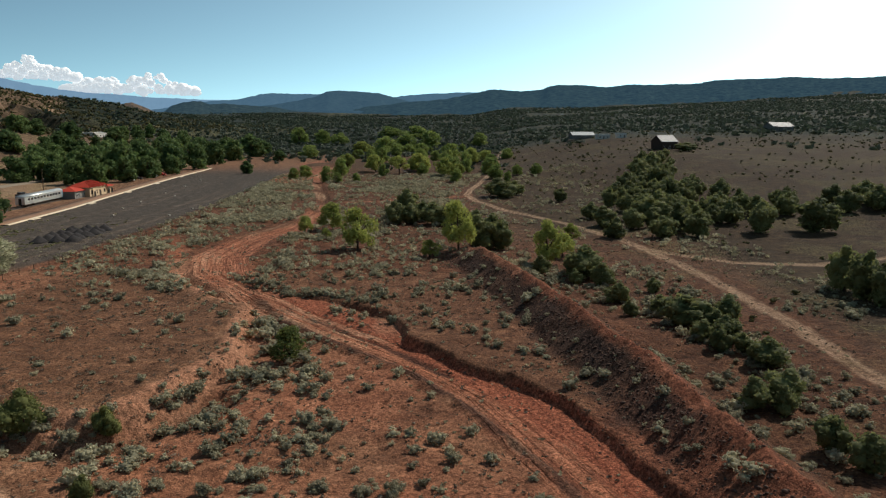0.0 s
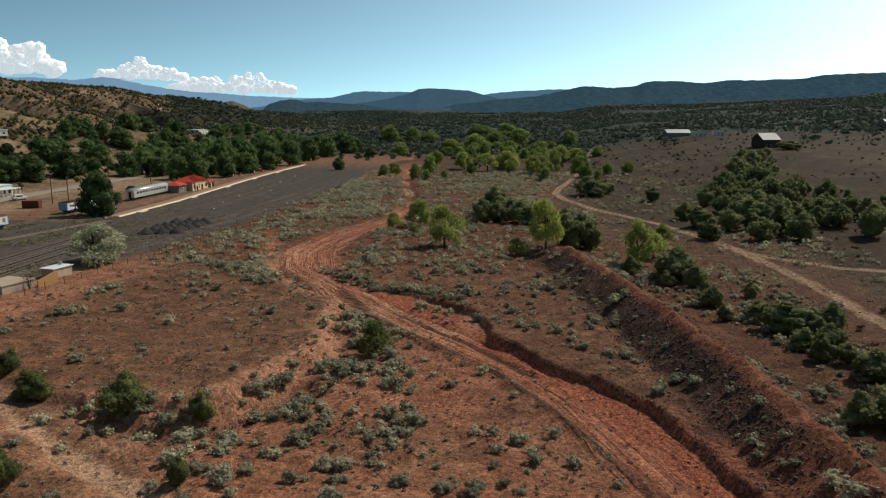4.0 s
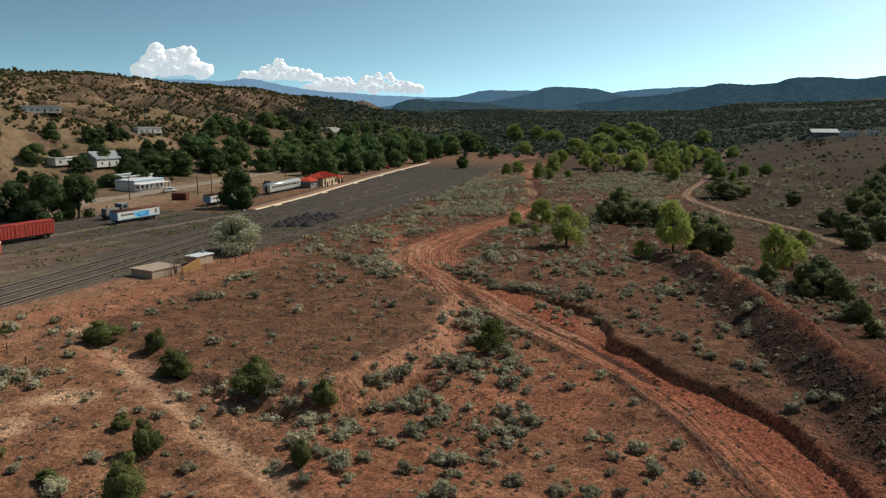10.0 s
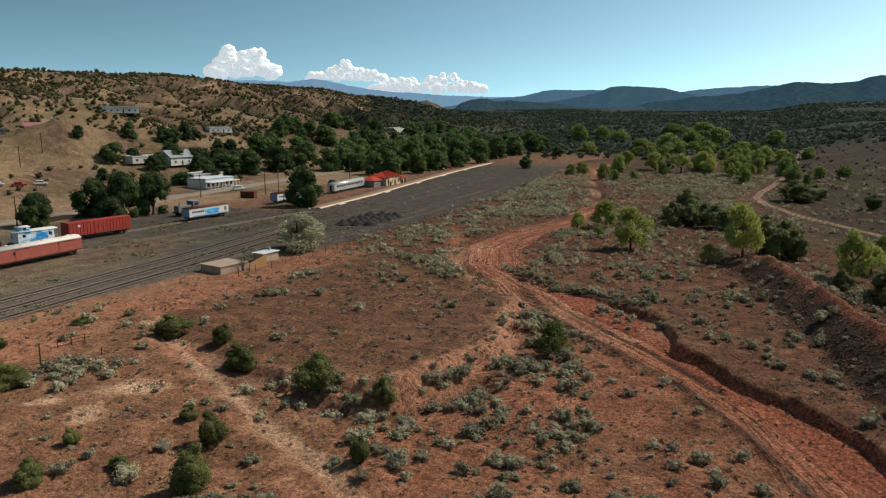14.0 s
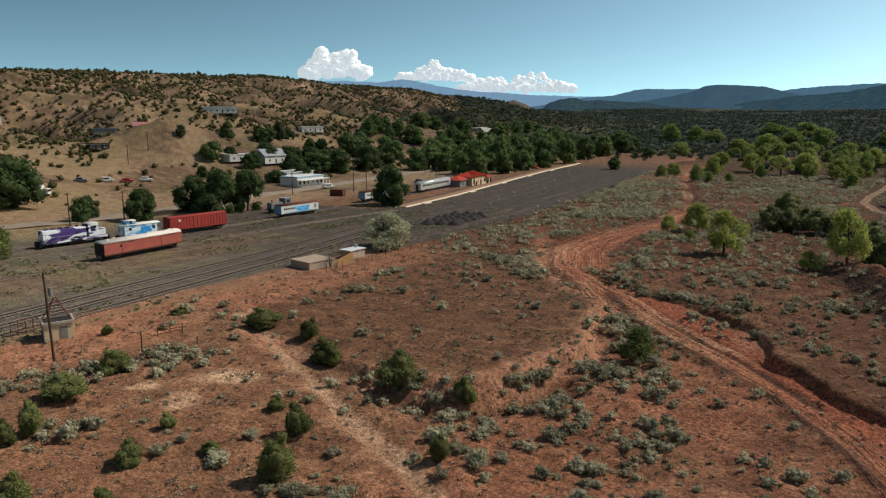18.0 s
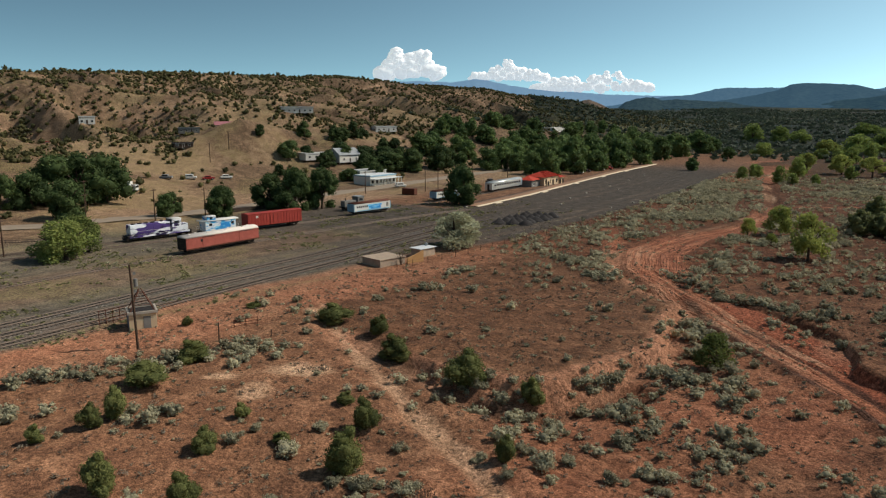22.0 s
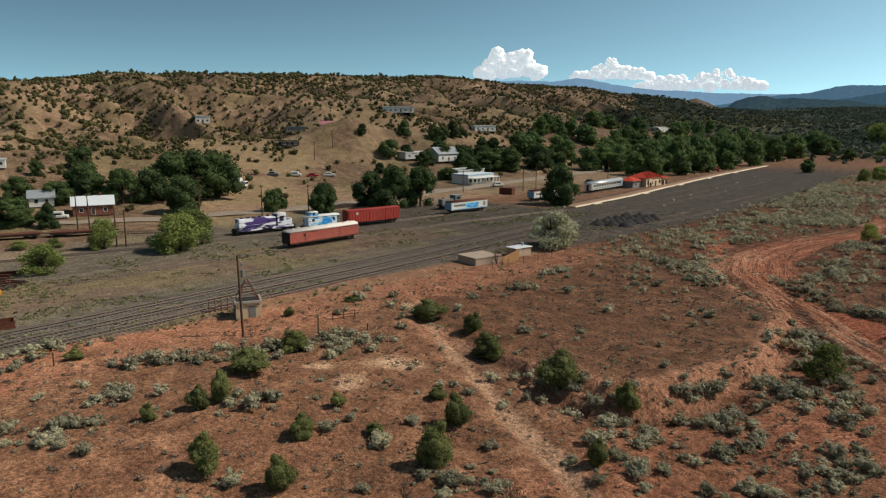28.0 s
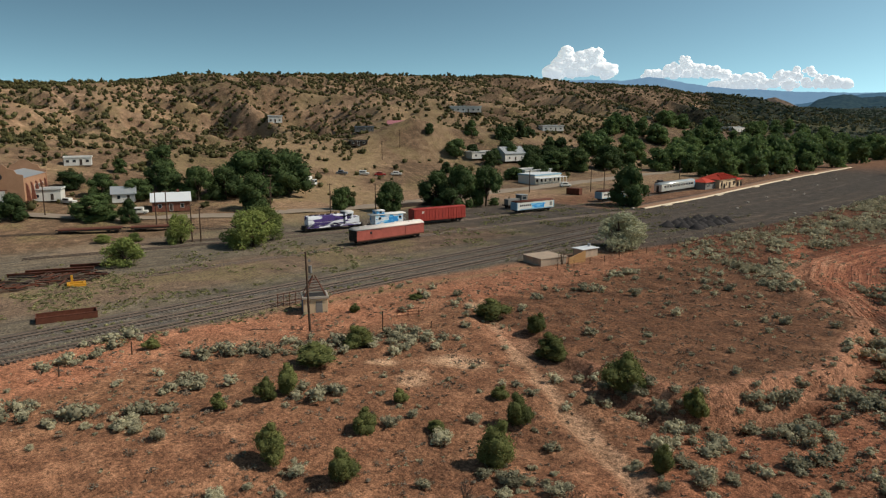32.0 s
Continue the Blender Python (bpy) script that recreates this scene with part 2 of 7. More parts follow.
LIME = leaf("willow_leaf", lin(80, 92, 48), lin(132, 138, 78), 0.5, through_light=0.4)
OLIVE = leaf("russian_olive_leaf", lin(148, 148, 118), lin(214, 210, 176), 0.5, through_light=0.2)
FAR_COTTON = leaf("far_cottonwood_leaf", lin(92, 110, 56), lin(154, 166, 92), 0.5, through_light=0.4)
WEED = leaf("weed_leaf", lin(104, 103, 72), lin(154, 149, 104), 0.4, through_light=0.25)
DRY = leaf("dry_grass_blade", lin(150, 124, 80), lin(196, 170, 118), 0.6, through_light=0.2)
STONE = painted("dark_stone", lin(88, 64, 53), 0.9, wear=0.4, scale=3)
PALE_STONE = painted("pale_stone", lin(190, 168, 146), 0.9, wear=0.3, scale=3)
CLOD = painted("soil_clod", lin(158, 114, 84), 0.95, wear=0.4, scale=1.5, dirt=lin(112, 78, 58))
BARK = painted("bark", lin(82, 66, 54), 0.9, wear=0.4, scale=4)

# ---------------------------------------------------------------- plan of the land
U = 1.1          # metres to one unit of the plan


def val_noise(x, y, seed):
    """Smooth value noise of arrays, 0 to 1."""
    xi, yi = np.floor(x).astype(np.int64), np.floor(y).astype(np.int64)
    u, v = x - xi, y - yi
    u, v = u * u * (3 - 2 * u), v * v * (3 - 2 * v)

    def h(a, b):
        n = (a * 374761393 + b * 668265263 + seed * 974711) & 0x7FFFFFFF
        n = ((n ^ (n >> 13)) * 1274126177) & 0x7FFFFFFF
        return ((n ^ (n >> 16)) & 0xFFFF) / 65535.0
    return (h(xi, yi) * (1 - u) + h(xi + 1, yi) * u) * (1 - v) + (h(xi, yi + 1) * (1 - u) + h(xi + 1, yi + 1) * u) * v


def fbm(x, y, size, octaves=4, seed=0):
    s, a, tot = 0.0, 1.0, 0.0
    for o in range(octaves):
        k = 2.03 ** o / size
        s = s + a * val_noise(x * k + 17.3 * o, y * k - 9.1 * o, seed + o)
        tot += a
        a *= 0.5
    return s / tot * 2 - 1


def step(a, b, v):
    t = np.clip((v - a) / (b - a), 0, 1)
    return t * t * (3 - 2 * t)


def along(x, y, line):
    """Distance to a polyline, the side (positive: to its right) and the length run along it."""
    best = np.full(np.shape(x), 1e9)
    side, run = np.zeros(np.shape(x)), np.zeros(np.shape(x))
    s0 = 0.0
    for (ax, ay), (bx, by) in zip(line, line[1:]):
        dx, dy = bx - ax, by - ay
        l2 = dx * dx + dy * dy
        t = np.clip(((x - ax) * dx + (y - ay) * dy) / l2, 0, 1)
        ex, ey = x - ax - t * dx, y - ay - t * dy
        d = np.hypot(ex, ey)
        near = d < best
        best = np.where(near, d, best)
        side = np.where(near, np.sign(ex * dy - ey * dx), side)
        run = np.where(near, s0 + t * math.sqrt(l2), run)
        s0 += math.sqrt(l2)
    return best, side, run


WASH = [(22, 18), (17.5, 33), (12.9, 48), (10.1, 55.3), (5.9, 66.2), (-0.2, 75.1), (-9.3, 85.3), (-18.9, 95.5), (-28.8, 106.5), (-37.5, 118.2), (-41.9, 132.6), (-40.8, 153.1), (-35, 173.2), (-33.4, 201.4), (-40, 240), (-52, 300), (-58, 380)]
BANK = [(26, 18), (19.5, 34), (16.1, 45.4), (14.5, 52.7), (11.4, 63.2), (6.6, 68.8), (2.7, 71.8), (-1.5, 78.4), (-4.1, 81.6), (-6.2, 91.6), (-9.6, 95.9), (-14.7, 99), (-23.9, 104.6), (-30.9, 112.4), (-35.5, 124)]
LEVEE = [(4, 140), (6.7, 127), (8.2, 119), (13.7, 96), (17.1, 75.8), (19.7, 65.5), (20.7, 55.7), (21.7, 48), (24, 34), (27, 15)]
MESA = [(-90, 240), (-68, 170), (-53, 138), (-44.2, 114.7), (-35.3, 103.3), (-27.2, 97.2), (-25.5, 85.2), (-23.8, 75.8), (-25.5, 70.5), (-26.5, 66), (-28.5, 61.5), (-31, 59), (-35, 58.4), (-38, 58), (-43, 58.8), (-49, 60), (-58, 62)]
ROAD = [(45, 560), (30, 400), (22.5, 334), (10, 262), (7.8, 242), (10, 228), (15.7, 207), (30.2, 176), (38, 150.6), (42.1, 126), (43.5, 104.4), (43.6, 87), (43.2, 73.5), (43.4, 60), (44, 10)]
ROAD_B = [(41, 138), (52.6, 127), (66.7, 124.7), (81.8, 130), (130, 150)]
YARD_EDGE = [(-84, -60), (-81.6, 14.7), (-82.2, 26), (-80.3, 38.6), (-78.4, 50.3), (-77.6, 67.3), (-75.3, 87), (-72.9, 112.5), (-71.4, 130), (-69.1, 178), (-69.8, 240), (-74, 312), (-78, 430), (-90, 600)]
HIGHWAY_LINE = [(-240, -30), (-200, 30), (-177, 57), (-165.5, 82), (-160.5, 108), (-159.5, 133), (-162, 165), (-163.5, 200), (-165, 243), (-170, 311), (-178, 380), (-190, 480)]
TRAIL = [(-66, 70), (-58, 62.5), (-51.6, 58), (-45.2, 54.2), (-38.5, 50.3), (-31.6, 46.6), (-26.6, 43.8), (-20, 39), (-10, 32)]
GULLY = [(-52, 60.5), (-46, 58), (-42.3, 56.6), (-38.7, 55.8), (-34.4, 54.2), (-30.5, 54.8), (-27, 56.8), (-24, 61), (-21.5, 66)]
LEFT_CUT = [(-28.2, 104), (-21.2, 91.7), (-16.4, 86.3), (-10.9, 79.9), (-6.3, 75), (-2.8, 70.5), (0.3, 65.4), (3.6, 60.1), (8.2, 50.5), (13, 36), (17.5, 20)]
MID_CUT = [(-17.6, 92.4), (-11.8, 86.3), (-6.8, 81.2), (-3.8, 77.1), (0.5, 70.5)]
RIDGE_Y = [-400, 115, 159, 172, 196, 226, 250, 304, 373, 458, 506, 560, 591, 620, 740, 791, 846, 908, 993, 1080]
RIDGE_Z = [41, 45, 44.5, 48, 51, 50.5, 54, 55, 58.5, 58, 61, 58, 55, 59, 57, 50, 44, 34, 22, 6]
FOOT_PATH = [(-36, 190), (-38, 206), (-36, 219), (-24, 224), (-6, 230.5), (7, 237)]
TRACKS = [[(-81.3, 4), (-82.2, 22), (-83.2, 60), (-84, 95), (-86, 125), (-87.4, 140)], [(-85.0, 4), (-86.1, 22), (-87.2, 60), (-87.6, 95), (-89.4, 125), (-91, 144)],
          [(-89.2, 4), (-90.3, 22), (-91.5, 60), (-92, 95), (-93.8, 125), (-96.2, 155)]]


def hill_gullies(x, y):
    """Gullies that run down the ridge, broad and narrow: 1 along their beds, 0 on the spurs between."""
    bend = 16 * fbm(x, y, 70, 3, 6)
    broad = np.clip(1 - np.abs(fbm(x * 0.34, y + bend, 50, 3, 5)) / 0.34, 0, 1)
    narrow = np.clip(1 - np.abs(fbm(x * 0.55, y + bend, 23, 3, 13)) / 0.36, 0, 1)
    return broad, narrow


def hill_height(x, y):
    """The ridge beyond the highway, with its spurs, gullies and knolls."""
    wob = 22 * fbm(x * 0, y, 150, 3, 41)
    crest = np.interp(y, RIDGE_Y, RIDGE_Z)
    w = step(-185 + wob * 0.5, -455 + wob, x)
    lift = crest * (0.16 * step(-172, -255, x) + 0.84 * w ** 1.15)
    lift = lift * (1 - 0.35 * step(-520, -900, x))
    broad, narrow = hill_gullies(x, y)
    amp = step(-212, -300, x) * np.clip(crest / 50, 0, 1)
    lift = lift - amp * (0.14 + 3.9 * w * (1 - w) * step(0.04, 0.5, w)) * (16 * broad ** 1.25 + 4.0 * narrow) + amp * (1.6 * fbm(x, y, 26, 4, 9) + 0.8 * fbm(x, y, 9, 3, 10))
    for cx, cy, h, r in ((-300, 262, 12, 34), (-226, 246, 5, 26), (-290, 395, 14, 50), (-232, 60, 3, 40)):
        lift = lift + h * np.exp(-((x - cx) ** 2 + (y - cy) ** 2) / (2 * r * r)) * (1 + 0.25 * fbm(x, y, 18, 3, 77))
    knoll = np.hypot(x + 243, (y - 206) * 0.8) * (1 + 0.12 * fbm(x, y, 9, 3, 78))
    lift = lift + (12 + 3 * fbm(x, y, 6, 3, 79)) * np.clip(1 - knoll / 24, 0, 1) ** 1.1
    return np.where(x < -150, lift, 0.0)


def wash_width(r):
    return np.interp(r, [0, 45, 100, 120, 135, 150, 172, 190, 215, 260], [4.8, 4.6, 4.4, 4.4, 5.0, 3.6, 1.9, 1.5, 1.0, 0.6])


def wheel_ruts(x, y, across):
    """Wheel tracks that wander along the wash."""
    out = 0.0
    wob = 0.9 * fbm(x, y, 16, 2, 8)
    for k, off in enumerate((-3.9, -3.3, -2.2, -1.5, -0.2, 0.5)):
        out = np.maximum(out, step(0.34, 0.08, np.abs(across - off + wob * (1 + 0.2 * k))))
    return out


def land_plan(x, y):
    """Height of the ground."""
    d_w, s_w, r_w = along(x, y, WASH)
    d_b, s_b, _ = along(x, y, BANK)
    d_l, s_l, r_l = along(x, y, LEVEE)
    d_m, s_m, _ = along(x, y, MESA)
    d_y, s_y, _ = along(x, y, YARD_EDGE)
    yard = step(-1.5, 1.5, np.where(s_y < 0, d_y, -d_y)) * (y < 700) * (x > -148)
    z = 0.34 * fbm(x, y, 14, 4, 1) + 0.16 * fbm(x, y, 2.6, 3, 2) + 0.14 * (np.abs(fbm(x, y, 1.7, 2, 4)) - 0.3)
    close = step(170, 110, np.hypot(x, y))
    z = z + close * (0.13 * (np.abs(fbm(x, y, 1.1, 2, 33)) - 0.25) + 0.10 * fbm(x, y, 0.9, 2, 34))
    z = z * (1 - 0.85 * yard)
    sm = np.where(s_m < 0, d_m, -d_m)                       # positive: off the mesa
    jag = 1.3 * fbm(x, y, 5, 5, 12)
    low = step(-0.3, np.where((y < 82) & (y > 58), 2.4, 1.2), sm + 0.8 * jag) * np.where(y < 63, step(-40, -27, x + 0.3 * (58 - y)), step(-62, -44, x)) * (1 - step(118, 150, y)) * (1 - step(104, 112, y) * step(-34, -26, x)) * (x < 40)
    right = step(-0.55, 0.45, np.where(s_b > 0, d_b, -d_b) + 0.8 * fbm(x, y, 4.5, 5, 19)) * (y < 118)
    low = low * (1 - right)
    z = z - (0.9 + 1.2 * np.exp(-np.clip(sm, 0, 99) / 7) * (1 - 0.75 * step(80, 96, y))) * low - 0.55 * low * np.abs(fbm(x, y, 6, 3, 21))
    width = wash_width(r_w)
    wash = step(1.5, 0.0, d_w - width + 0.5 * fbm(x, y, 4, 3, 31)) * (1 - right)
    wash = np.maximum(wash, step(-53, -49.5, x) * step(-38, -41, x) * step(116, 121, y) * step(146, 136, y) * 0.9)
    d_c, s_c, _ = along(x, y, LEFT_CUT)
    cut = np.where(s_c > 0, d_c, -d_c) + 0.5 * fbm(x, y, 2.5, 3, 35)          # positive: left of the wash
    by_cut = step(106, 100, y)
    wash = wash * (1 - by_cut * step(-0.4, 0.3, cut))
    d_k, _, _ = along(x, y, MID_CUT)
    floor = -1.12 + 0.10 * np.clip(d_w, 0, 4) * (s_w < 0) + 0.62 * step(84, 100, y) + 0.14 * fbm(x, y, 5, 3, 3)
    floor = floor - wheel_ruts(x, y, d_w * s_w) * 0.13
    floor = floor - 0.28 * step(1.0, 0.2, d_k + 0.4 * fbm(x, y, 2, 3, 36)) - 0.16 * step(-2.6, -0.6, cut) * by_cut * (cut < 0)
    z = z * (1 - wash) + floor * wash
    z = z + 0.34 * by_cut * np.exp(-((cut - 0.35) / 0.5) ** 2) * (1 - right) * (1 + fbm(x, y, 1.5, 3, 37))
    lev = np.clip(1 - np.where(s_l > 0, (d_l + 0.5 * fbm(x, y, 4, 3, 16)) / 4.9, d_l / 5.0), 0, 1)
    z = z + np.interp(r_l, [0, 14, 60, 95, 120], [0.2, 3.1, 3.6, 3.2, 2.4]) * lev ** 1.05 * (1 + 0.15 * fbm(x, y, 3, 3, 15))
    d_t, _, _ = along(x, y, TRAIL)
    z = z - 0.35 * step(2.4, 0.6, d_t + 0.8 * fbm(x, y, 3, 3, 6))
    d_g, _, _ = along(x, y, GULLY)
    z = z - (0.9 + 0.6 * step(-47, -40, x) * step(-22, -27, x)) * step(2.6, 0.6, d_g + 1.0 * fbm(x, y, 3.2, 3, 23)) * step(-56, -48, x)
    # the land climbs gently to the right and far ahead
    z = z + 13 * step(150, 420, y + 0.35 * x) * step(0, 110, x - 0.03 * y)
    far = np.hypot(x + 60, y)
    z = z + 20 * step(500, 1500, y + 0.9 * np.clip(x, 0, 2500)) * step(-40, 300, x) + 4 * step(150, 400, far) * fbm(x, y, 160, 4, 51) * (x > -150) * (np.abs(yard - 1) > 0.5)
    z = z + 31 * np.clip((y - 600) / 950, 0, 1.4) * step(-0.56, -0.46, x / np.maximum(y, 1)) * step(0.22, -0.02, x / np.maximum(y, 1)) * (y > 600)      # the valley floor climbs towards the mesas
    mesa_r = step(700, 2300, x * 0.75 + y * 0.55) * step(-0.05, 0.25, x / np.maximum(y, 1))
    z = z + mesa_r * (96 + 34 * fbm(x, y, 700, 4, 60))
    z = z + hill_height(x, y) + 0.14 * ballast_bed(x, y)
    return z


def ballast_bed(x, y):
    """The raised bed under the three tracks of the yard."""
    d = np.minimum.reduce([along(x, y, line)[0] for line in TRACKS])
    return step(2.3, 1.2, d + 0.5 * fbm(x, y, 3, 3, 66)) * step(150, 128, y)


def zones_plan(x, y):
    """Kind of soil: (red sand, ballast, dark stone and gully shade, sparse grass), (field, hill, pale, wood)."""
    d_w, s_w, r_w = along(x, y, WASH)
    d_b, s_b, _ = along(x, y, BANK)
    d_l, s_l, _ = along(x, y, LEVEE)
    d_m, s_m, _ = along(x, y, MESA)
    d_y, s_y, _ = along(x, y, YARD_EDGE)
    d_r, _, r_r = along(x, y, ROAD)
    d_rb, _, _ = along(x, y, ROAD_B)
    d_h, _, _ = along(x, y, HIGHWAY_LINE)
    d_t, _, _ = along(x, y, TRAIL)
    n1, n2, n3 = fbm(x, y, 9, 4, 71), fbm(x, y, 3, 4, 72), fbm(x, y, 40, 4, 73)
    yd = np.where(s_y < 0, d_y, -d_y) + 1.2 * n1
    ballast = step(-1, 1.2, yd) * step(420, 330, y + 8 * n1) * step(-156, -144, x + 6 * n1 + np.clip(y - 130, 0, 60) * 0.5)
    strip = step(-120, -114, x + 3 * n1) * step(120, 110, y)                    # greener strip between the sidings
    ballast = ballast * (1 - 0.3 * strip * step(-97, -102, x))
    lane = step(-1, 0.5, yd) * step(6.5, 3.5, yd + n1) * step(36, 56, y) * step(128, 104, y)      # dirt lane beside the track
    past_platform = step(0, 2.5, np.interp(y, [165, 210, 250, 300, 371, 400], [-110, -112, -116.5, -121.5, -126.5, -128]) - x + 0.6 * n1) * step(160, 168, y)
    ballast = ballast * (1 - 0.75 * lane) * (1 - 0.9 * past_platform)
    sm = np.where(s_m < 0, d_m, -d_m)
    right = ((np.where(s_b > 0, d_b, -d_b) > 0) & (y < 118)) | ((y >= 112) & (x > -30))
    low = step(-2, 3, sm + n1) * (1 - right) * step(-70, -46, x + 5 * n1) * (x < 40) * (y < 175)
    red = np.maximum(step(1.2, -0.4, d_w - wash_width(r_w) + 0.8 * n2) * (~right | (y > 112)) * step(232, 200, y), (0.46 + 0.4 * n1) * low * (0.2 + 0.8 * step(-34, -23, x + 2 * n1)))
    scarp = step(4.2, 1.6, np.where(sm > 0, sm, -3.2 * sm) + 1.2 * n2) * (y < 130) * (~right)
    red = np.maximum(red, 0.8 * step(4.2, 1.6, np.where(sm > 0, sm, -3.2 * sm) + 1.2 * n2) * (y < 175) * step(-66, -50, x))
    red = np.maximum(red, 0.55 * step(2.0, 0.4, d_l + 0.8 * n2))
    red = np.maximum(red, 0.5 * (s_l > 0) * step(14, 8, d_l) * step(64, 54, y + 3 * n1))
    shelf = step(-14, -8, yd) * step(1.0, -0.5, yd) * step(150, 90, y) * step(-20, 20, y)
    red = np.maximum(red, (0.5 + 0.4 * n1) * shelf)
    red = np.maximum(red, 0.8 * step(9, 4, np.hypot((x + 62) / 2.2, (y - 322) / 9) + 2 * n1))
    red = np.maximum(red, 0.6 * lane)
    red = np.maximum(red, 0.7 * step(1.7, 0.7, along(x, y, FOOT_PATH)[0] + 0.6 * n2))
    red = np.maximum(red, 0.8 * step(12, 5, np.hypot((x + 76) / 1.0, (y - 428) / 2.2) + 3 * n1))
    rock_shade = step(6.6, 3.8, d_l + 2.4 * n2 + 1.2 * n1) * (s_l > 0) * step(0.7, 1.6, d_l + 0.7 * n2) * (y < 128) * (0.78 + 0.6 * n1) * step(44, 57, y)
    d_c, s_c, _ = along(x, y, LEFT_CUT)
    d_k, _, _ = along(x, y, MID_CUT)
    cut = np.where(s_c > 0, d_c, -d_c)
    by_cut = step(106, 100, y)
    # narrow dark band along both wash cuts
    rock_shade = np.maximum(rock_shade, 0.8 * by_cut * step(0.75, 0.2, np.abs(cut - 0.1) + 0.5 * n2))
    rock_shade = np.maximum(rock_shade, 0.8 * step(0.8, 0.2, d_k + 0.5 * n2))
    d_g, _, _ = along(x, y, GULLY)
    # dark gully stone; the shade in its bed goes into this colour
    rock_shade = np.maximum(rock_shade, 0.75 * step(2.8, 1.0, d_g + 1.2 * n2) * step(-0.3, 0.3, n1) * step(-56, -48, x))
    pale = np.maximum(0.62 * step(1.4, 0.75, d_r + 0.35 * n2), 0.6 * step(1.4, 0.8, d_rb + 0.3 * n2))
    pale = pale * (1 - 0.6 * step(0.35, 0.1, d_r))
    pale = np.maximum(pale, 0.5 * step(1.5, 0.3, d_t + 1.0 * n2))
    pale = np.maximum(pale, 0.1 * np.maximum(lane, shelf))
    pale = np.maximum(pale, step(3.4, 0.8, np.hypot(x + 50.3, (y - 49.2) * 1.1) + 3.2 * n2) * 0.9)
    pale = np.maximum(pale, step(2.2, 0.6, np.hypot(x + 49.3, (y - 43.5) * 0.9) + 2.6 * n2) * 0.7)
    pale = np.maximum(pale, step(1.6, 0.4, np.hypot(x + 54.9, (y - 43.6) * 1.2) + 2.0 * n2) * 0.85)
    pale = np.maximum(pale, step(2.2, 0.8, np.hypot(x + 64, (y - 66) * 1.2) + 1.6 * n2) * 0.8)
    town = step(-134, -146, x + 4 * n1) * step(-60, 0, y) * step(480, 380, y)
    pale = np.maximum(pale, 0.32 * town * step(-0.3, 0.25, n3 + 0.3 * n1))
    ruts = 0.85 * wheel_ruts(x, y, d_w * s_w + 0.35) * step(5.0, 3.8, d_w) * (~right | (y > 112)) * step(0.15, -0.3, n1 * 0.5)
    pale = np.maximum(pale, ruts)
    pale = np.maximum(pale, 0.26 * scarp * step(-66, -50, x))
    pale = np.maximum(pale, 0.4 * step(0.5, 0.9, hill_gullies(x, y)[1]) * step(-285, -330, x) * (x > -490))
    for off in (5, 9.5, 21, 26, 33):                       # old track beds across the yard
        pale = np.maximum(pale, (0.05 + 0.08 * n1) * step(1.3, 0.5, np.abs(yd - off + n2 * 0.4)) * step(-20, 10, y) * step(330, 250, y))
    hill = step(-132, -150, x + 8 * n1)
    field = np.maximum(step(20, 27, x + 0.02 * y + 2 * n1), 0.0 * x)
    field = np.maximum(field, step(125, 160, y) * (x > -75) * 0.75)
    grass = np.maximum(0.8 * strip * step(-97, -102, x) * step(-0.1, 0.35, n1 + n2 * 0.5), 0.5 * step(25, 40, x) * step(0, 0.4, n1))
    grass = np.maximum(grass, 0.75 * step(1.2, 0.2, np.abs(yd - 1.5)) * (y < 110))
    grass = np.maximum(grass, 0.8 * town * step(-0.1, 0.3, n1))
    grass = np.maximum(grass, 0.8 * step(-168, -190, x) * step(-330, -270, x) * step(-0.15, 0.3, n3 + 0.4 * n1))
    grass = np.maximum(grass, 0.7 * step(-92, -97, x + 2 * n1) * step(-118, -108, x) * step(130, 110, y) * step(-0.15, 0.3, n1 + 0.5 * n2))
    grass = np.maximum(grass, 0.5 * step(1.2, 0.4, np.abs(yd - 7.3 + n2)) * step(-0.1, 0.3, n1) * (y < 140))
    wood = step(470, 640, y + 0.5 * np.clip(x, 0, 2000) + 60 * n3) * (x > np.minimum(-330 + 40 * n3, -0.52 * y))
    wood = np.maximum(wood, 0.85 * step(-620, -900, x))
    z = np.zeros_like(x)
    on_flat = step(0.5, 3, -sm + 1.5 * n1) * step(-76, -70, x) * (y < 118) * (x < -20)
    plain = step(-0.8, 0.2, np.where(s_b > 0, d_b, -d_b)) * (y < 118) + ((y >= 118) & (x > -72)) * (0.9 + 0.4 * n1)
    plain = plain * np.where(x > 10, step(56, 44, x + 3 * n1) * step(175, 140, y), step(340, 260, y + 20 * n1))
    field = field * (1 - 0.8 * plain)
    plain = plain * np.where((s_l > 0) & (y < 118), 0.6, 1.0)
    damp = step(-2.2, -4.0, cut + 0.6 * n2) * by_cut
    c = np.stack([plain, on_flat * (0.85 + 0.4 * n1), damp, step(1.5, -0.5, d_w - wash_width(r_w) + n2) * (y < 240) * (1 - 0.75 * damp)], -1)
    pale = np.maximum(pale, 0.22 * step(3.0, 1.2, np.hypot(x + 6.8, (y - 88.5) * 0.6) + n2))
    a = np.stack([red, ballast, rock_shade, grass + z], -1)
    b = np.stack([field + z, hill, pale, wood + z], -1)
    return np.clip(a, 0, 1), np.clip(b, 0, 1), np.clip(c, 0, 1)


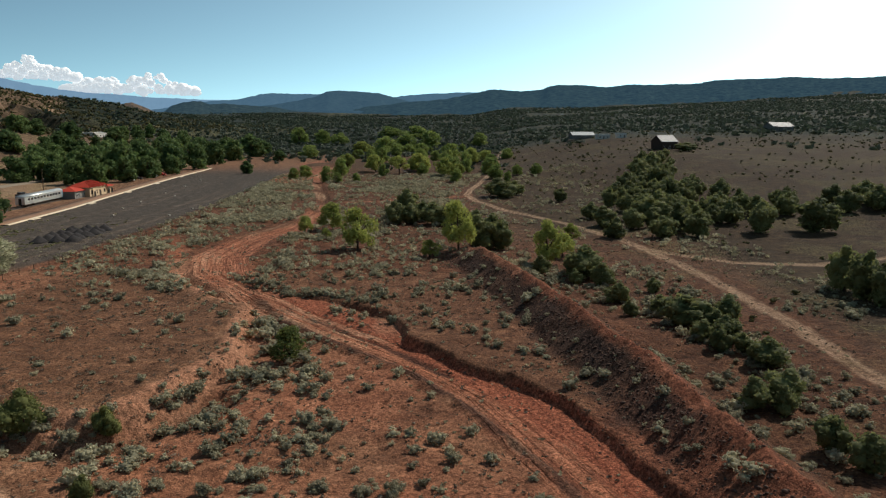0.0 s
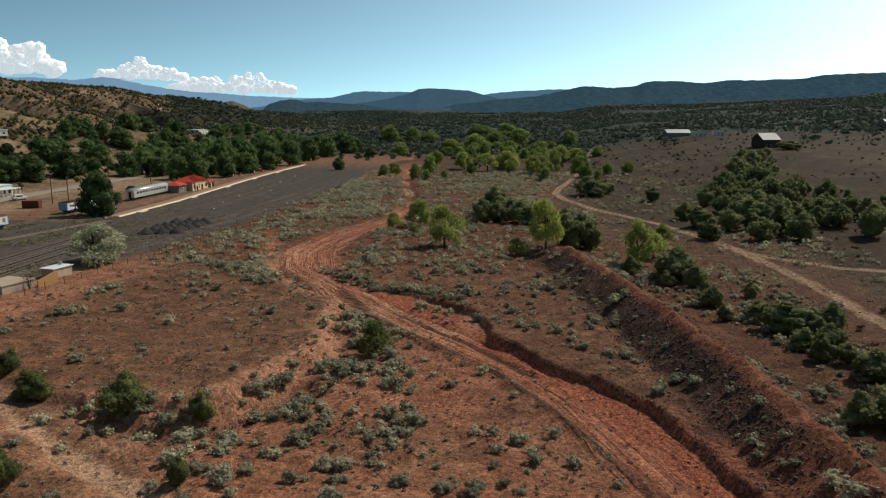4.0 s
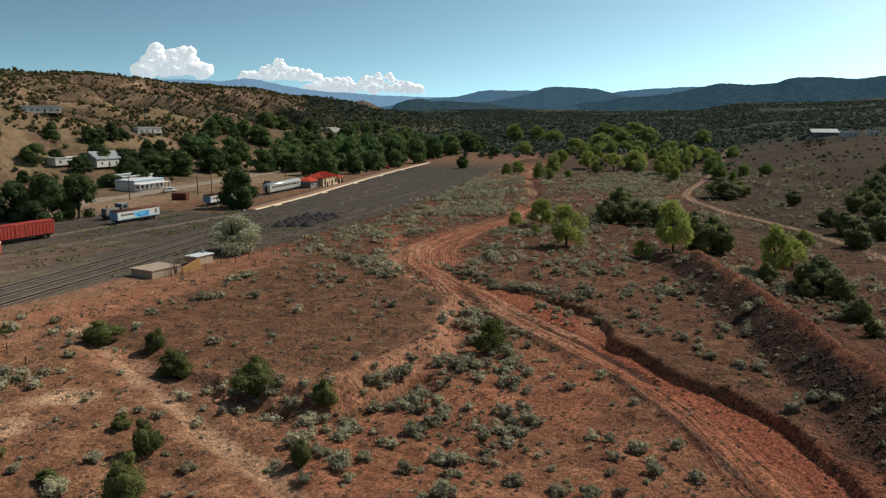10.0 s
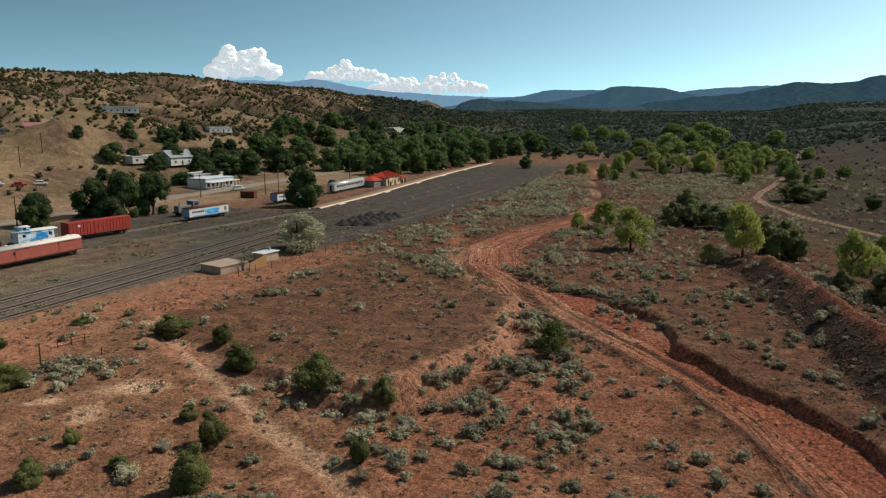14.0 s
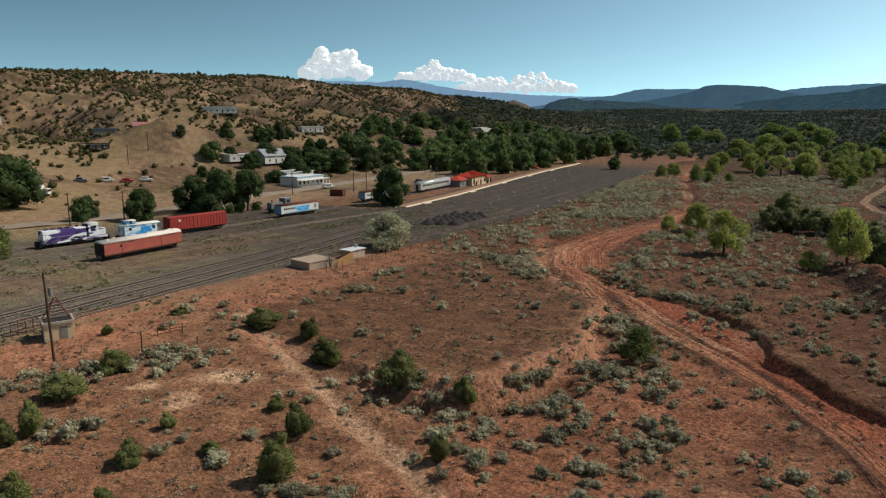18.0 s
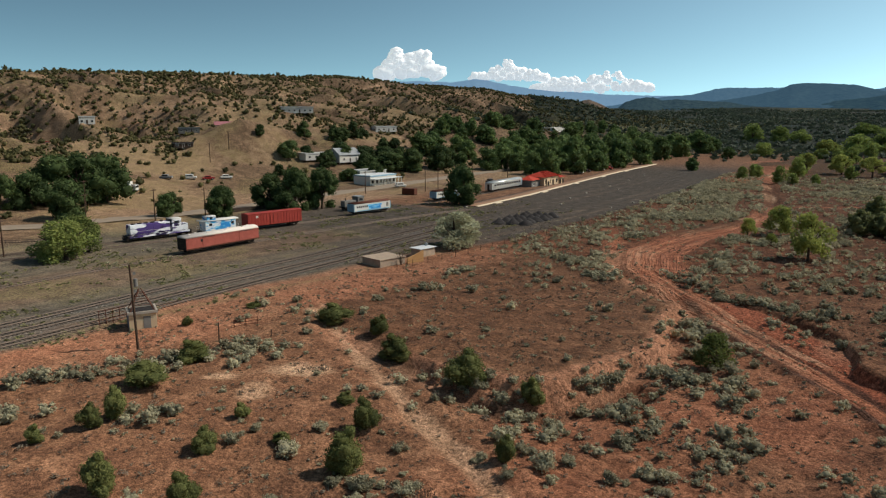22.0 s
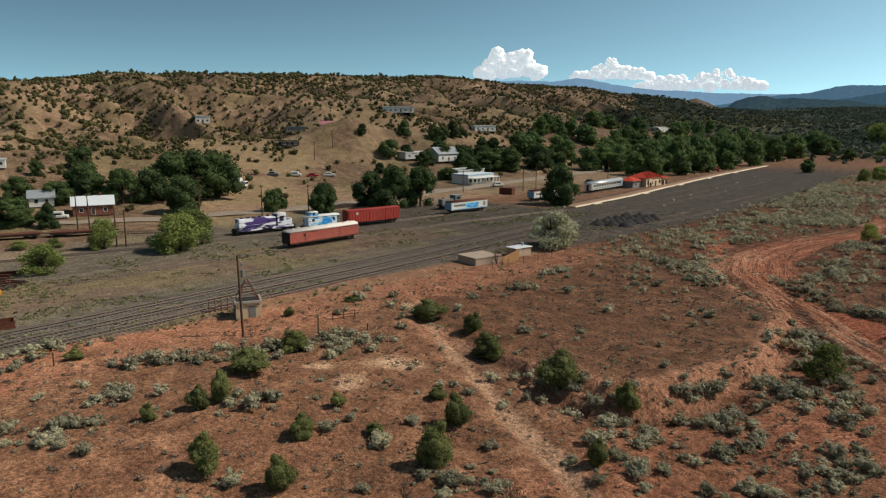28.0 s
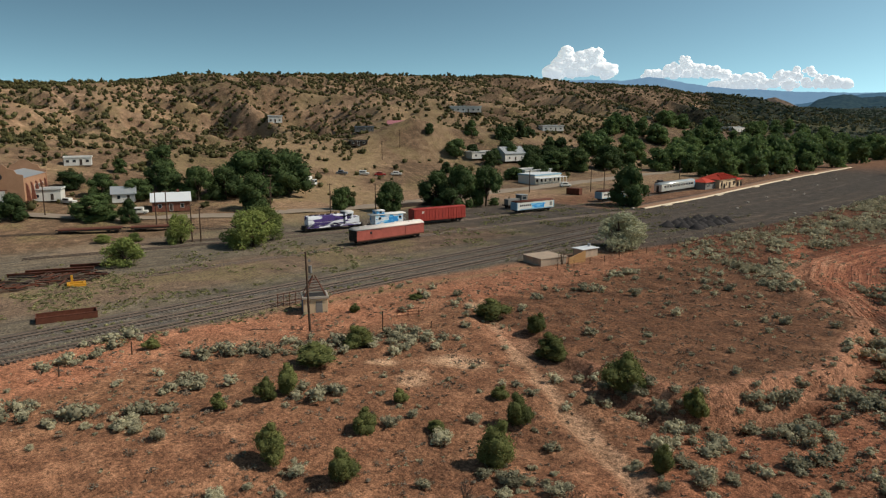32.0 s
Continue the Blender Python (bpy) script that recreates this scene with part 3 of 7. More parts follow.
def mesh_of(name, verts, faces, mat=None, tint=None, smooth=False):
    """A mesh from arrays; every face has the same number of corners."""
    me = bpy.data.meshes.new(name)
    verts, faces = np.asarray(verts, np.float32), np.asarray(faces, np.int32)
    n, k = faces.shape
    me.vertices.add(len(verts))
    me.vertices.foreach_set("co", verts.ravel())
    me.loops.add(n * k)
    me.loops.foreach_set("vertex_index", faces.ravel())
    me.polygons.add(n)
    me.polygons.foreach_set("loop_start", np.arange(0, n * k, k, dtype=np.int32))
    me.polygons.foreach_set("loop_total", np.full(n, k, np.int32))
    if smooth:
        me.polygons.foreach_set("use_smooth", np.ones(n, bool))
    me.update(calc_edges=True)
    if tint is not None:
        me.attributes.new("tint", "FLOAT", "POINT").data.foreach_set("value", np.asarray(tint, np.float32))
    if mat:
        me.materials.append(mat)
    return me


def spread(*runs):
    """Coordinates that go from stop to stop with the steps given: start, (stop, step), ..."""
    out = [np.array([runs[0]], float)]
    for stop, size in runs[1:]:
        a = out[-1][-1]
        n = max(1, round((stop - a) / size))
        out.append(np.linspace(a, stop, n + 1)[1:])
    return np.concatenate(out)


gx = spread(-4600, (-1600, 250), (-700, 30), (-480, 6), (-150, 3.0), (-97, 1.4), (-70, 0.65), (-30, 0.42), (22, 0.3), (34, 0.42), (62, 0.7), (150, 2.4), (460, 10), (1200, 40), (4600, 170))
gy = spread(-4600, (-400, 280), (0, 20), (28, 1.2), (44, 0.42), (104, 0.32), (135, 0.6), (190, 1.0), (330, 2.2), (700, 4.0), (1200, 12), (2200, 50), (4600, 170))
GX, GY = np.meshgrid(gx, gy)
GZ = land_plan(GX, GY) * U
nx, ny = len(gx), len(gy)
ii = (np.arange(ny - 1)[:, None] * nx + np.arange(nx - 1)[None]).ravel()
ground_mesh = mesh_of("ground", np.stack([GX * U, GY * U, GZ], -1).reshape(-1, 3), np.stack([ii, ii + 1, ii + nx + 1, ii + nx], 1), SOIL, smooth=True)
za, zb, zc = zones_plan(GX, GY)
gx, gy = gx * U, gy * U
for key, arr in (("zone", za), ("zone_b", zb), ("zone_c", zc)):
    ground_mesh.attributes.new(key, "FLOAT_COLOR", "POINT").data.foreach_set("color", arr.astype(np.float32).ravel())
ground_mesh.attributes.new("bed", "FLOAT", "POINT").data.foreach_set("value", (0.85 * ballast_bed(GX, GY)).astype(np.float32).ravel())
dw, sw_, rw = along(GX, GY, WASH)
dy, sy_, _ = along(GX, GY, YARD_EDGE)
in_yard = sy_ < 0
ground_mesh.attributes.new("flow", "FLOAT_VECTOR", "POINT").data.foreach_set("vector", np.stack([np.where(in_yard, 0.55 * dy, dw * sw_), np.where(in_yard, GY, rw), rw * 0], -1).astype(np.float32).ravel())
ground = tagged(new("ground", ground_mesh), "red sandy desert ground with washes, gravel yard and hills", "ground", kind="structure")


def z_at(x, y):
    """Height of the ground sheet itself (between its vertices too)."""
    x, y = np.asarray(x, float), np.asarray(y, float)
    i = np.clip(np.searchsorted(gx, x) - 1, 0, nx - 2)
    j = np.clip(np.searchsorted(gy, y) - 1, 0, ny - 2)
    u, v = (x - gx[i]) / (gx[i + 1] - gx[i]), (y - gy[j]) / (gy[j + 1] - gy[j])
    return (GZ[j, i] * (1 - u) + GZ[j, i + 1] * u) * (1 - v) + (GZ[j + 1, i] * (1 - u) + GZ[j + 1, i + 1] * u) * v

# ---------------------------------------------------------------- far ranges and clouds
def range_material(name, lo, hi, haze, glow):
    """Wooded slopes far off; distance haze is painted on as a blue emission."""
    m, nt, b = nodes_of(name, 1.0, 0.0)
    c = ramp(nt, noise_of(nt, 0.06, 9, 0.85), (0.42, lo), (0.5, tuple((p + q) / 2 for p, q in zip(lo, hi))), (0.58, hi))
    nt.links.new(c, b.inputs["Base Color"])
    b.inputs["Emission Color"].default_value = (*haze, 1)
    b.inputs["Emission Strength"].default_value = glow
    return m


def far_range(name, dist, profile, mat, label, depth=0.3, rugged=0.12, seed=0):
    """A range of hills: its crest at the bearings (degrees to the left) and elevations of the profile."""
    az0, az1 = profile[0][0], profile[-1][0]
    n = int(abs(az1 - az0) * 9)
    az = np.linspace(az0, az1, n)
    order = sorted(profile)
    el = np.interp(az, [p[0] for p in order], [p[1] for p in order])
    el = el + 0.05 * fbm(az, az * 0, 1.1, 4, seed) + 0.03 * fbm(az, az * 0, 0.25, 2, seed + 1)
    verts = []
    rows = np.concatenate([np.linspace(1 - depth, 1, 30), [1.04, 1.08]])
    hs = np.concatenate([np.linspace(0, 1, 30) ** 1.25, [0.8, 0.4]])
    for f, h in zip(rows, hs):
        d = dist * f
        x, y = -np.sin(np.radians(az)) * d, np.cos(np.radians(az)) * d
        crest = 25 * U + dist * np.tan(np.radians(el))
        z = 4 + (crest - 4) * h + rugged * crest * h * (1 - h) * 4 * (0.5 * fbm(x, y, dist * 0.05, 4, seed + 3) + 1.5 * (np.abs(fbm(x, y, dist * 0.045, 4, seed + 7)) - 0.25))
        verts.append(np.stack([x, y, z], 1))
    k = len(rows)
    ii = (np.arange(k - 1)[:, None] * n + np.arange(n - 1)[None]).ravel()
    me = mesh_of(name, np.concatenate(verts), np.stack([ii, ii + 1, ii + n + 1, ii + n], 1), mat, smooth=True)
    return tagged(new(name, me), label, "mountains", kind="structure")


# No air is modelled: emission and bluish base colours carry the haze.
BLUE = range_material("far_hazed_slopes", lin(46, 58, 66), lin(60, 70, 76), lin(108, 142, 172), 0.86)
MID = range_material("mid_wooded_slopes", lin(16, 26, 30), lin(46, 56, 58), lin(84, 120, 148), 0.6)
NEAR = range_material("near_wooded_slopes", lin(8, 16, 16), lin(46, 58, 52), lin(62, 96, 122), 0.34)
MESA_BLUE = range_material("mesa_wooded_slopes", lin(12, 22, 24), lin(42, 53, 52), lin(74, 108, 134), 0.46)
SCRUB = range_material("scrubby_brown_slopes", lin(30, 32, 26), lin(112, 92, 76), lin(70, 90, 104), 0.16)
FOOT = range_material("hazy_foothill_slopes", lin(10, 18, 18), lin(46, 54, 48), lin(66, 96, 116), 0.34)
far_range("backdrop_mountains", 4500, [(50, 2.4), (42, 2.5), (36.3, 2.75), (34.5, 2.66), (33.7, 2.6), (32.8, 2.75), (31.8, 2.88), (31, 2.76), (29.4, 2.47), (27.7, 2.14), (25.8, 1.92), (23.9, 1.81), (21.9, 1.67), (20, 1.6), (16.6, 1.54), (12, 1.4), (0, 1.2)], BLUE, "far mountains on the horizon, tinted with painted blue haze", seed=5)
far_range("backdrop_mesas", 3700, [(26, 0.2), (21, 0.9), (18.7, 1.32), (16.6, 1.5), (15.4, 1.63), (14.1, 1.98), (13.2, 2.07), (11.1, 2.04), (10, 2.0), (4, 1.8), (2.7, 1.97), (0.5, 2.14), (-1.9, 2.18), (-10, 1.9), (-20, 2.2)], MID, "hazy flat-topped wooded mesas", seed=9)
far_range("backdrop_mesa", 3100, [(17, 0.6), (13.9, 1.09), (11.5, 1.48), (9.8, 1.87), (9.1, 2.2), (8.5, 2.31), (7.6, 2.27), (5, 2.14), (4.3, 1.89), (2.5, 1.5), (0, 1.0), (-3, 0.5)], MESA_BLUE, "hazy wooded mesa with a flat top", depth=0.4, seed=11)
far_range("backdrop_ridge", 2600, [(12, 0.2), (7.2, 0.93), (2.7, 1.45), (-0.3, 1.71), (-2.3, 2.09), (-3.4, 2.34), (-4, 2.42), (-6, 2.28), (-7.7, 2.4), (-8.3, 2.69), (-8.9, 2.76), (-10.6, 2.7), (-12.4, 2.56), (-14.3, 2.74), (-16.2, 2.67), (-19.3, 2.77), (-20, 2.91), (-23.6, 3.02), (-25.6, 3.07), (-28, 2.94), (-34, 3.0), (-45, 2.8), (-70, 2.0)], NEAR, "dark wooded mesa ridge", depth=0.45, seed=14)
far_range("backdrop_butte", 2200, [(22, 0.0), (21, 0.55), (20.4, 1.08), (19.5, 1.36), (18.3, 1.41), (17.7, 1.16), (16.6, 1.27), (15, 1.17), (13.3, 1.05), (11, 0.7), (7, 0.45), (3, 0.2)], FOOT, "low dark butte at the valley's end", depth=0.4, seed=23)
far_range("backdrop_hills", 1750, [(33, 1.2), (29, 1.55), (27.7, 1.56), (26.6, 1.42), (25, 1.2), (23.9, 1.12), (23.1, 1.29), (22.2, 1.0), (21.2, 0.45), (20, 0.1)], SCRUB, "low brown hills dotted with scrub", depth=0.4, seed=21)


def cloud(az, el, width, height, seed, label):
    """A cumulus: many billows on a flat base, far away."""
    rng = np.random.RandomState(seed)
    dist = 4750
    bm = bmesh.new()
    unit = dist * math.pi / 180
    for i in range(120):
        u = rng.uniform(-1, 1)
        top = (1 - abs(u) ** 1.6) * (0.55 + 0.45 * math.sin(3.1 * u + seed) ** 2)
        v = rng.uniform(0, 1) * top
        r = unit * height * (0.10 + 0.16 * rng.rand()) * (1.15 - 0.6 * v)
        a = radians(az - u * width / 2)
        e = el + v * height * 0.9
        mtx = Matrix.Translation((-math.sin(a) * dist, math.cos(a) * dist, 25 * U + dist * math.tan(radians(e)))) @ Matrix.Diagonal((r, r, r * 0.75, 1))
        made = bmesh.ops.create_icosphere(bm, subdivisions=2 if i % 2 else 3, radius=1, matrix=mtx)
        c = mtx.translation
        for w in made["verts"]:
            d = w.co - c
            w.co = c + d * (1 + 0.3 * noise.fractal(w.co * (1.6 / r), 0.9, 2.0, 4))
    me = bpy.data.meshes.new("cloud")
    bm.to_mesh(me)
    bm.free()
    me.polygons.foreach_set("use_smooth", np.ones(len(me.polygons), bool))
    me.materials.append(CLOUD)
    return tagged(new("cloud", me), label, "cloud", kind="structure")


CLOUD, _nt, _b = nodes_of("cloud_vapour_glow", 1.0, 0.0)
_b.inputs["Base Color"].default_value = (0.62, 0.62, 0.62, 1)
# added glow softens the shading, standing in for light scattered in the cloud
_b.inputs["Emission Color"].default_value = (0.84, 0.86, 0.86, 1)
_b.inputs["Emission Strength"].default_value = 0.55
cloud(36.9, 3.3, 4.3, 2.7, 3, "tall white cumulus cloud above the ridge")
cloud(29.3, 2.9, 5.8, 1.6, 8, "low white cumulus cloud over the mountains")
cloud(22.8, 2.1, 8.8, 1.7, 13, "long white cumulus cloud over the mountains")

# ---------------------------------------------------------------- plants
def cards(points, normals, size, rng):
    """Small leaf sprays: one pointed blade at each point, turned about its normal."""
    n = len(points)
    nrm = normals + rng.normal(0, 1.0, (n, 3))
    nrm /= np.linalg.norm(nrm, axis=1, keepdims=True) + 1e-9
    a = np.cross(nrm, rng.normal(0, 1, (n, 3)))
    a /= np.linalg.norm(a, axis=1, keepdims=True) + 1e-9
    b = np.cross(nrm, a)
    s = (size * rng.uniform(0.6, 1.4, n))[:, None]
    v = np.stack([points - a * s * 0.62 - b * s * 0.36, points + a * s * 0.62 - b * s * 0.36, points + b * s * 0.75 + nrm * s * 0.2], 1).reshape(-1, 3)
    return v, np.arange(3 * n).reshape(n, 3)


def crown(seed, lumps, n, size, squash=1.0):
    """Leaf sprays over a heap of uneven lumps (x, y, z, r), with gaps between them."""
    rng = np.random.RandomState(seed)
    lumps = np.asarray(lumps)
    pick = rng.choice(len(lumps), n, p=lumps[:, 3] ** 2 / np.sum(lumps[:, 3] ** 2))
    d = rng.normal(0, 1, (n, 3))
    d /= np.linalg.norm(d, axis=1, keepdims=True)
    r = lumps[pick, 3:4] * rng.uniform(0.35, 1.0, (n, 1)) ** 0.5 * (1 + 0.16 * np.sin(d[:, :1] * 7 + d[:, 1:2] * 9 + seed))
    p = lumps[pick, :3] + d * r * np.array([1, 1, squash])
    keep = p[:, 2] > 0.01
    return cards(p[keep], d[keep], size, rng)


ICO = {}


def lump_core(lumps, seed, shrink=0.8, sub=2, rough=0.3):
    """The dense inside of a crown: rough lumps under the outer sprays."""
    if sub not in ICO:
        bm = bmesh.new()
        bmesh.ops.create_icosphere(bm, subdivisions=sub, radius=1)
        ICO[sub] = np.array([tuple(q.co) for q in bm.verts]), np.array([[q.index for q in t.verts] for t in bm.faces])
        bm.free()
    iv, jf = ICO[sub]
    r = np.random.RandomState(seed + 5)
    vs, fs = [], []
    for k, (x, y, z, rad) in enumerate(lumps):
        vs.append(np.array([x, y, z]) + iv * rad * shrink * r.uniform(1 - rough, 1 + 0.6 * rough, (len(iv), 1)))
        fs.append(jf + k * len(iv))
    v = np.concatenate(vs)
    v[:, 2] = np.maximum(v[:, 2], 0.015)
    return v, np.concatenate(fs)


def joined(a, b):
    return np.concatenate([a[0], b[0]]), np.concatenate([a[1], b[1] + len(a[0])])


def sticks(segments, sides=5):
    """Tapered limbs: rows of (p0, p1, r0, r1)."""
    vs, fs = [], []
    for k, (p0, p1, r0, r1) in enumerate(segments):
        p0, p1 = Vector(p0), Vector(p1)
        q = (p1 - p0).to_track_quat("Z", "Y")
        for p, r in ((p0, r0), (p1, r1)):
            for i in range(sides):
                a = 2 * math.pi * i / sides
                vs.append(p + q @ Vector((r * math.cos(a), r * math.sin(a), 0)))
        b = k * 2 * sides
        for i in range(sides):
            j = (i + 1) % sides
            fs.append((b + i, b + j, b + sides + j, b + sides + i))
    return np.array([tuple(v) for v in vs]), np.array(fs)


def tree_meshes(kind, seed, mat, fine=1.0):
    """Trunk and crown of one plant, one metre high and about one metre wide."""
    rng = np.random.RandomState(seed)
    if kind == "juniper":
        lumps = [(0.30 * math.cos(a) * f, 0.30 * math.sin(a) * f, z, r) for a, f, z, r in
                 [(rng.uniform(0, 6.3), rng.uniform(0.1, 1), rng.uniform(0.20, 0.62), rng.uniform(0.15, 0.24)) for _ in range(13)]]
        lumps += [(rng.uniform(-0.1, 0.1), rng.uniform(-0.1, 0.1), z, r) for z, r in ((0.84, 0.13), (0.68, 0.2), (0.45, 0.28), (0.24, 0.26))]
        v, f = crown(seed, lumps, int(3600 * fine), 0.045 / fine ** 0.5, 1.0)
        if mat is not LIME:
            v, f = joined(lump_core(lumps, seed), (v, f))
        limbs = [((0, 0, -0.05), (rng.uniform(-0.03, 0.03), 0, 0.4), 0.06, 0.04)]
        limbs += [((0, 0, 0.05), (0.25 * math.cos(a), 0.25 * math.sin(a), 0.45), 0.035, 0.012) for a in rng.uniform(0, 6.3, 5)]
    else:
        base = -0.05 if kind == "elm" else 0.08 if mat is COTTON else -0.03
        lumps = []
        for _ in range(34 if kind == "elm" else 24 if mat is COTTON else 40):
            a, u = rng.uniform(0, 6.3), rng.uniform(0, 1)
            z = base + 0.12 + u * (0.70 - base)
            w = math.sin(math.pi * min(1, 0.30 + 0.62 * u)) * (0.44 if mat is COTTON else 0.38) * rng.uniform(0.35, 1.0)
            lumps.append((w * math.cos(a), w * math.sin(a), z, rng.uniform(0.11, 0.19) if kind == "elm" else rng.uniform(0.08, 0.16)))
        v, f = crown(seed, lumps, int((4300 if kind == "elm" else 2700) * fine), (0.037 if kind == "elm" else 0.043) / fine ** 0.5)
        if kind == "elm" and mat is not FAR_COTTON:
            v, f = joined(lump_core(lumps, seed, 0.72, 2 if fine > 0.5 else 1), (v, f))
        top = (rng.uniform(-0.04, 0.04), rng.uniform(-0.04, 0.04), 0.42)
        limbs = [((0, 0, -0.04), top, 0.035, 0.022), (top, (top[0] * 2, top[1] * 2, 0.8), 0.02, 0.006)]
        for a in rng.uniform(0, 6.3, 7):
            z0 = rng.uniform(0.14, 0.4)
            limbs.append(((top[0] * z0, top[1] * z0, z0), (0.3 * math.cos(a), 0.3 * math.sin(a), z0 + rng.uniform(0.22, 0.4)), 0.016, 0.005))
    tv, tf = sticks(limbs)
    return mesh_of("trunk", tv, tf, BARK), mesh_of("crown", v, f, mat)


def plant_tree(name, meshes, x, y, h, w, turn, label, category, group):
    root = tagged(new(name), label, category, group)
    for key, me in zip(("trunk", "crown"), meshes):
        ob = new(key, me)
        ob.parent = root
    x, y, w, h = x * U, y * U, w * U * 1.12, h * U * 1.05
    root.matrix_world = Matrix.Translation((x, y, float(z_at(x, y)) - 0.02)) @ Matrix.Rotation(turn, 4, "Z") @ Matrix.Diagonal((w, w, h, 1))
    return root


JUNIPERS_NEAR = [(-33.5, 37.1, 3.8, 3.3), (-36.9, 43.2, 3.1, 2.3), (-43.9, 32.7, 2.0, 2.4), (-39.3, 27.2, 2.7, 2.5), (-35.5, 56.8, 4.1, 4.5), (-46.2, 59.1, 3.1, 3.7), (-29.0, 58.2, 2.9, 2.3), (-61.2, 44.6, 2.6, 3.7), (-59.5, 63.9, 2.8, 4.6), (-51.3, 62.9, 2.4, 2.4), (-54.3, 29.6, 2.4, 2.0), (-55.5, 25.8, 1.7, 1.6), (-44.4, 24.5, 3.4, 2.0), (-54.3, 31.9, 3.0, 1.5), (-40.1, 37.1, 1.2, 1.7), (-46.1, 38.1, 1.4, 1.6), (-40.8, 45.3, 1.3, 1.9), (-59.3, 38.1, 2.3, 5.3), (-72.9, 52.5, 1.3, 1.6), (-72.7, 62.9, 0.9, 2.3), (-24.8, 45.5, 2.4, 1.8), (-75.9, 27.8, 1.3, 2.0)]
JUNIPERS_RIGHT = [(38.6, 169.9, 5.0, 6.9), (37.8, 182.6, 4.4, 5.9), (53.8, 223.0, 5.4, 7.3), (60.7, 236.2, 6.9, 7.7), (74.2, 273.4, 6.7, 8.9), (82.8, 287.4, 7.1, 9.4), (72.9, 243.2, 8.0, 10.0), (64.5, 205.2, 7.7, 8.5), (52.0, 179.2, 5.9, 7.4), (74.4, 219.1, 5.5, 7.3), (53.8, 162.5, 6.8, 7.5), (55.9, 155.4, 5.9, 7.2), (68.1, 179.6, 5.5, 6.9), (68.7, 170.3, 5.8, 7.0), (77.8, 186.0, 5.1, 6.4), (70.3, 157.3, 7.1, 7.5), (89.9, 186.8, 5.9, 6.6), (83.4, 158.5, 8.0, 10.7), (104.5, 192.2, 5.5, 6.9), (102.4, 180.0, 5.6, 7.4), (112.7, 190.6, 6.3, 7.9), (111.5, 181.5, 6.7, 8.4), (44.3, 165.9, 4.9, 6.1), (47.3, 152.9, 5.1, 6.4)]
JUNIPERS_BANK = [(60.0, 104.9, 7.0, 5.8), (60.1, 99.3, 7.3, 5.8), (60.1, 95.2, 6.4, 5.4), (27.5, 60.1, 3.1, 3.5), (30.6, 61.1, 3.6, 4.2), (33.7, 71.7, 3.3, 4.6), (32.4, 79.5, 3.2, 4.2), (30.0, 86.1, 3.9, 6.1), (35.9, 87.7, 3.6, 4.0), (32.8, 85.0, 2.7, 3.1), (22.6, 113.9, 5.4, 7.7), (24.6, 108.4, 3.6, 4.5), (23.5, 97.8, 1.8, 2.8), (31.3, 104.1, 2.3, 2.5), (29.9, 51.5, 3.1, 3.4), (31.2, 48.4, 3.0, 3.5), (18.8, 235.8, 6.4, 10.9), (23.7, 242.7, 5.0, 7.7), (35.8, 220.2, 4.2, 4.6), (-9.6, 195.9, 6.8, 7.8), (-11.4, 174.5, 5.8, 6.1), (-1.7, 174.5, 5.5, 8.6), (7.4, 140.1, 7.0, 6.7), (-8.3, 176, 5.2, 6.4), (-5, 181, 5, 6), (1.8, 174, 5.4, 6), (4.2, 162, 5.6, 6.4), (7, 157, 5.8, 6), (10.4, 147, 6.2, 6.4), (11.4, 141, 5.8, 6), (-12, 183, 4.8, 6), (116.4, 346.4, 4.0, 11.5)]
COTTONWOODS = [(-25.7, 166.4, 6.7, 6.2), (-16.8, 139.3, 9.0, 7.0), (-31.2, 160.4, 4.2, 3.4), (-24.8, 150.3, 2.7, 2.4), (3.0, 135.1, 10.0, 6.9), (18.6, 125.6, 8.0, 6.1), (27.2, 150.9, 3.7, 4.2), (22.4, 132.4, 4.8, 4.8), (-2.5, 131.7, 3.4, 3.8), (-46.2, 348.0, 9.8, 8.5), (-32.7, 349.8, 8.9, 10.0), (-20.7, 340.7, 9.0, 10.7), (-10.8, 349.4, 9.3, 10.4), (0.2, 315.0, 8.7, 9.8), (5.7, 305.7, 7.0, 8.3), (15.1, 403.9, 9.7, 12.1), (24.3, 409.8, 7.8, 9.4), (-54.6, 484.1, 11.7, 17.3)]
COTTONWOODS_FAR = [(-47.8, 598.6, 17.0, 24.6), (-30.2, 621.3, 17.6, 25.5), (-11.7, 673.2, 18.0, 27.6), (5.5, 449.4, 11.3, 16.3), (-91.0, 496.7, 10.3, 18.3), (-136.2, 686.8, 19.8, 22.1), (-114.8, 686.9, 16.5, 21.9), (35.0, 683.3, 14.0, 21.6), (-98.9, 687.9, 14.2, 21.9), (-29.2, 759.3, 15.6, 29.9), (-57.6, 783.0, 16.1, 30.9)]
ELMS_TOWN = [(-150.6, 136.6, 10.0, 9.7), (-141.4, 137.0, 12.2, 10.9), (-138.4, 144.3, 11.7, 10.4), (-133.9, 126.8, 6.7, 8.5), (-190.0, 105.1, 13.7, 15.4), (-189.1, 112.1, 13.9, 13.9), (-170.6, 90.8, 9.2, 10.7), (-162.3, 114.0, 5.7, 5.3), (-149.5, 118.6, 7.9, 7.0), (-111.8, 174.6, 11.8, 10.5), (-192.4, 227.1, 7.0, 11.7), (-189.7, 238.4, 8.2, 14.4), (-184.5, 247.1, 9.7, 12.2), (-183.9, 267.3, 11.8, 12.8), (-198.9, 246.2, 7.5, 12.5)]
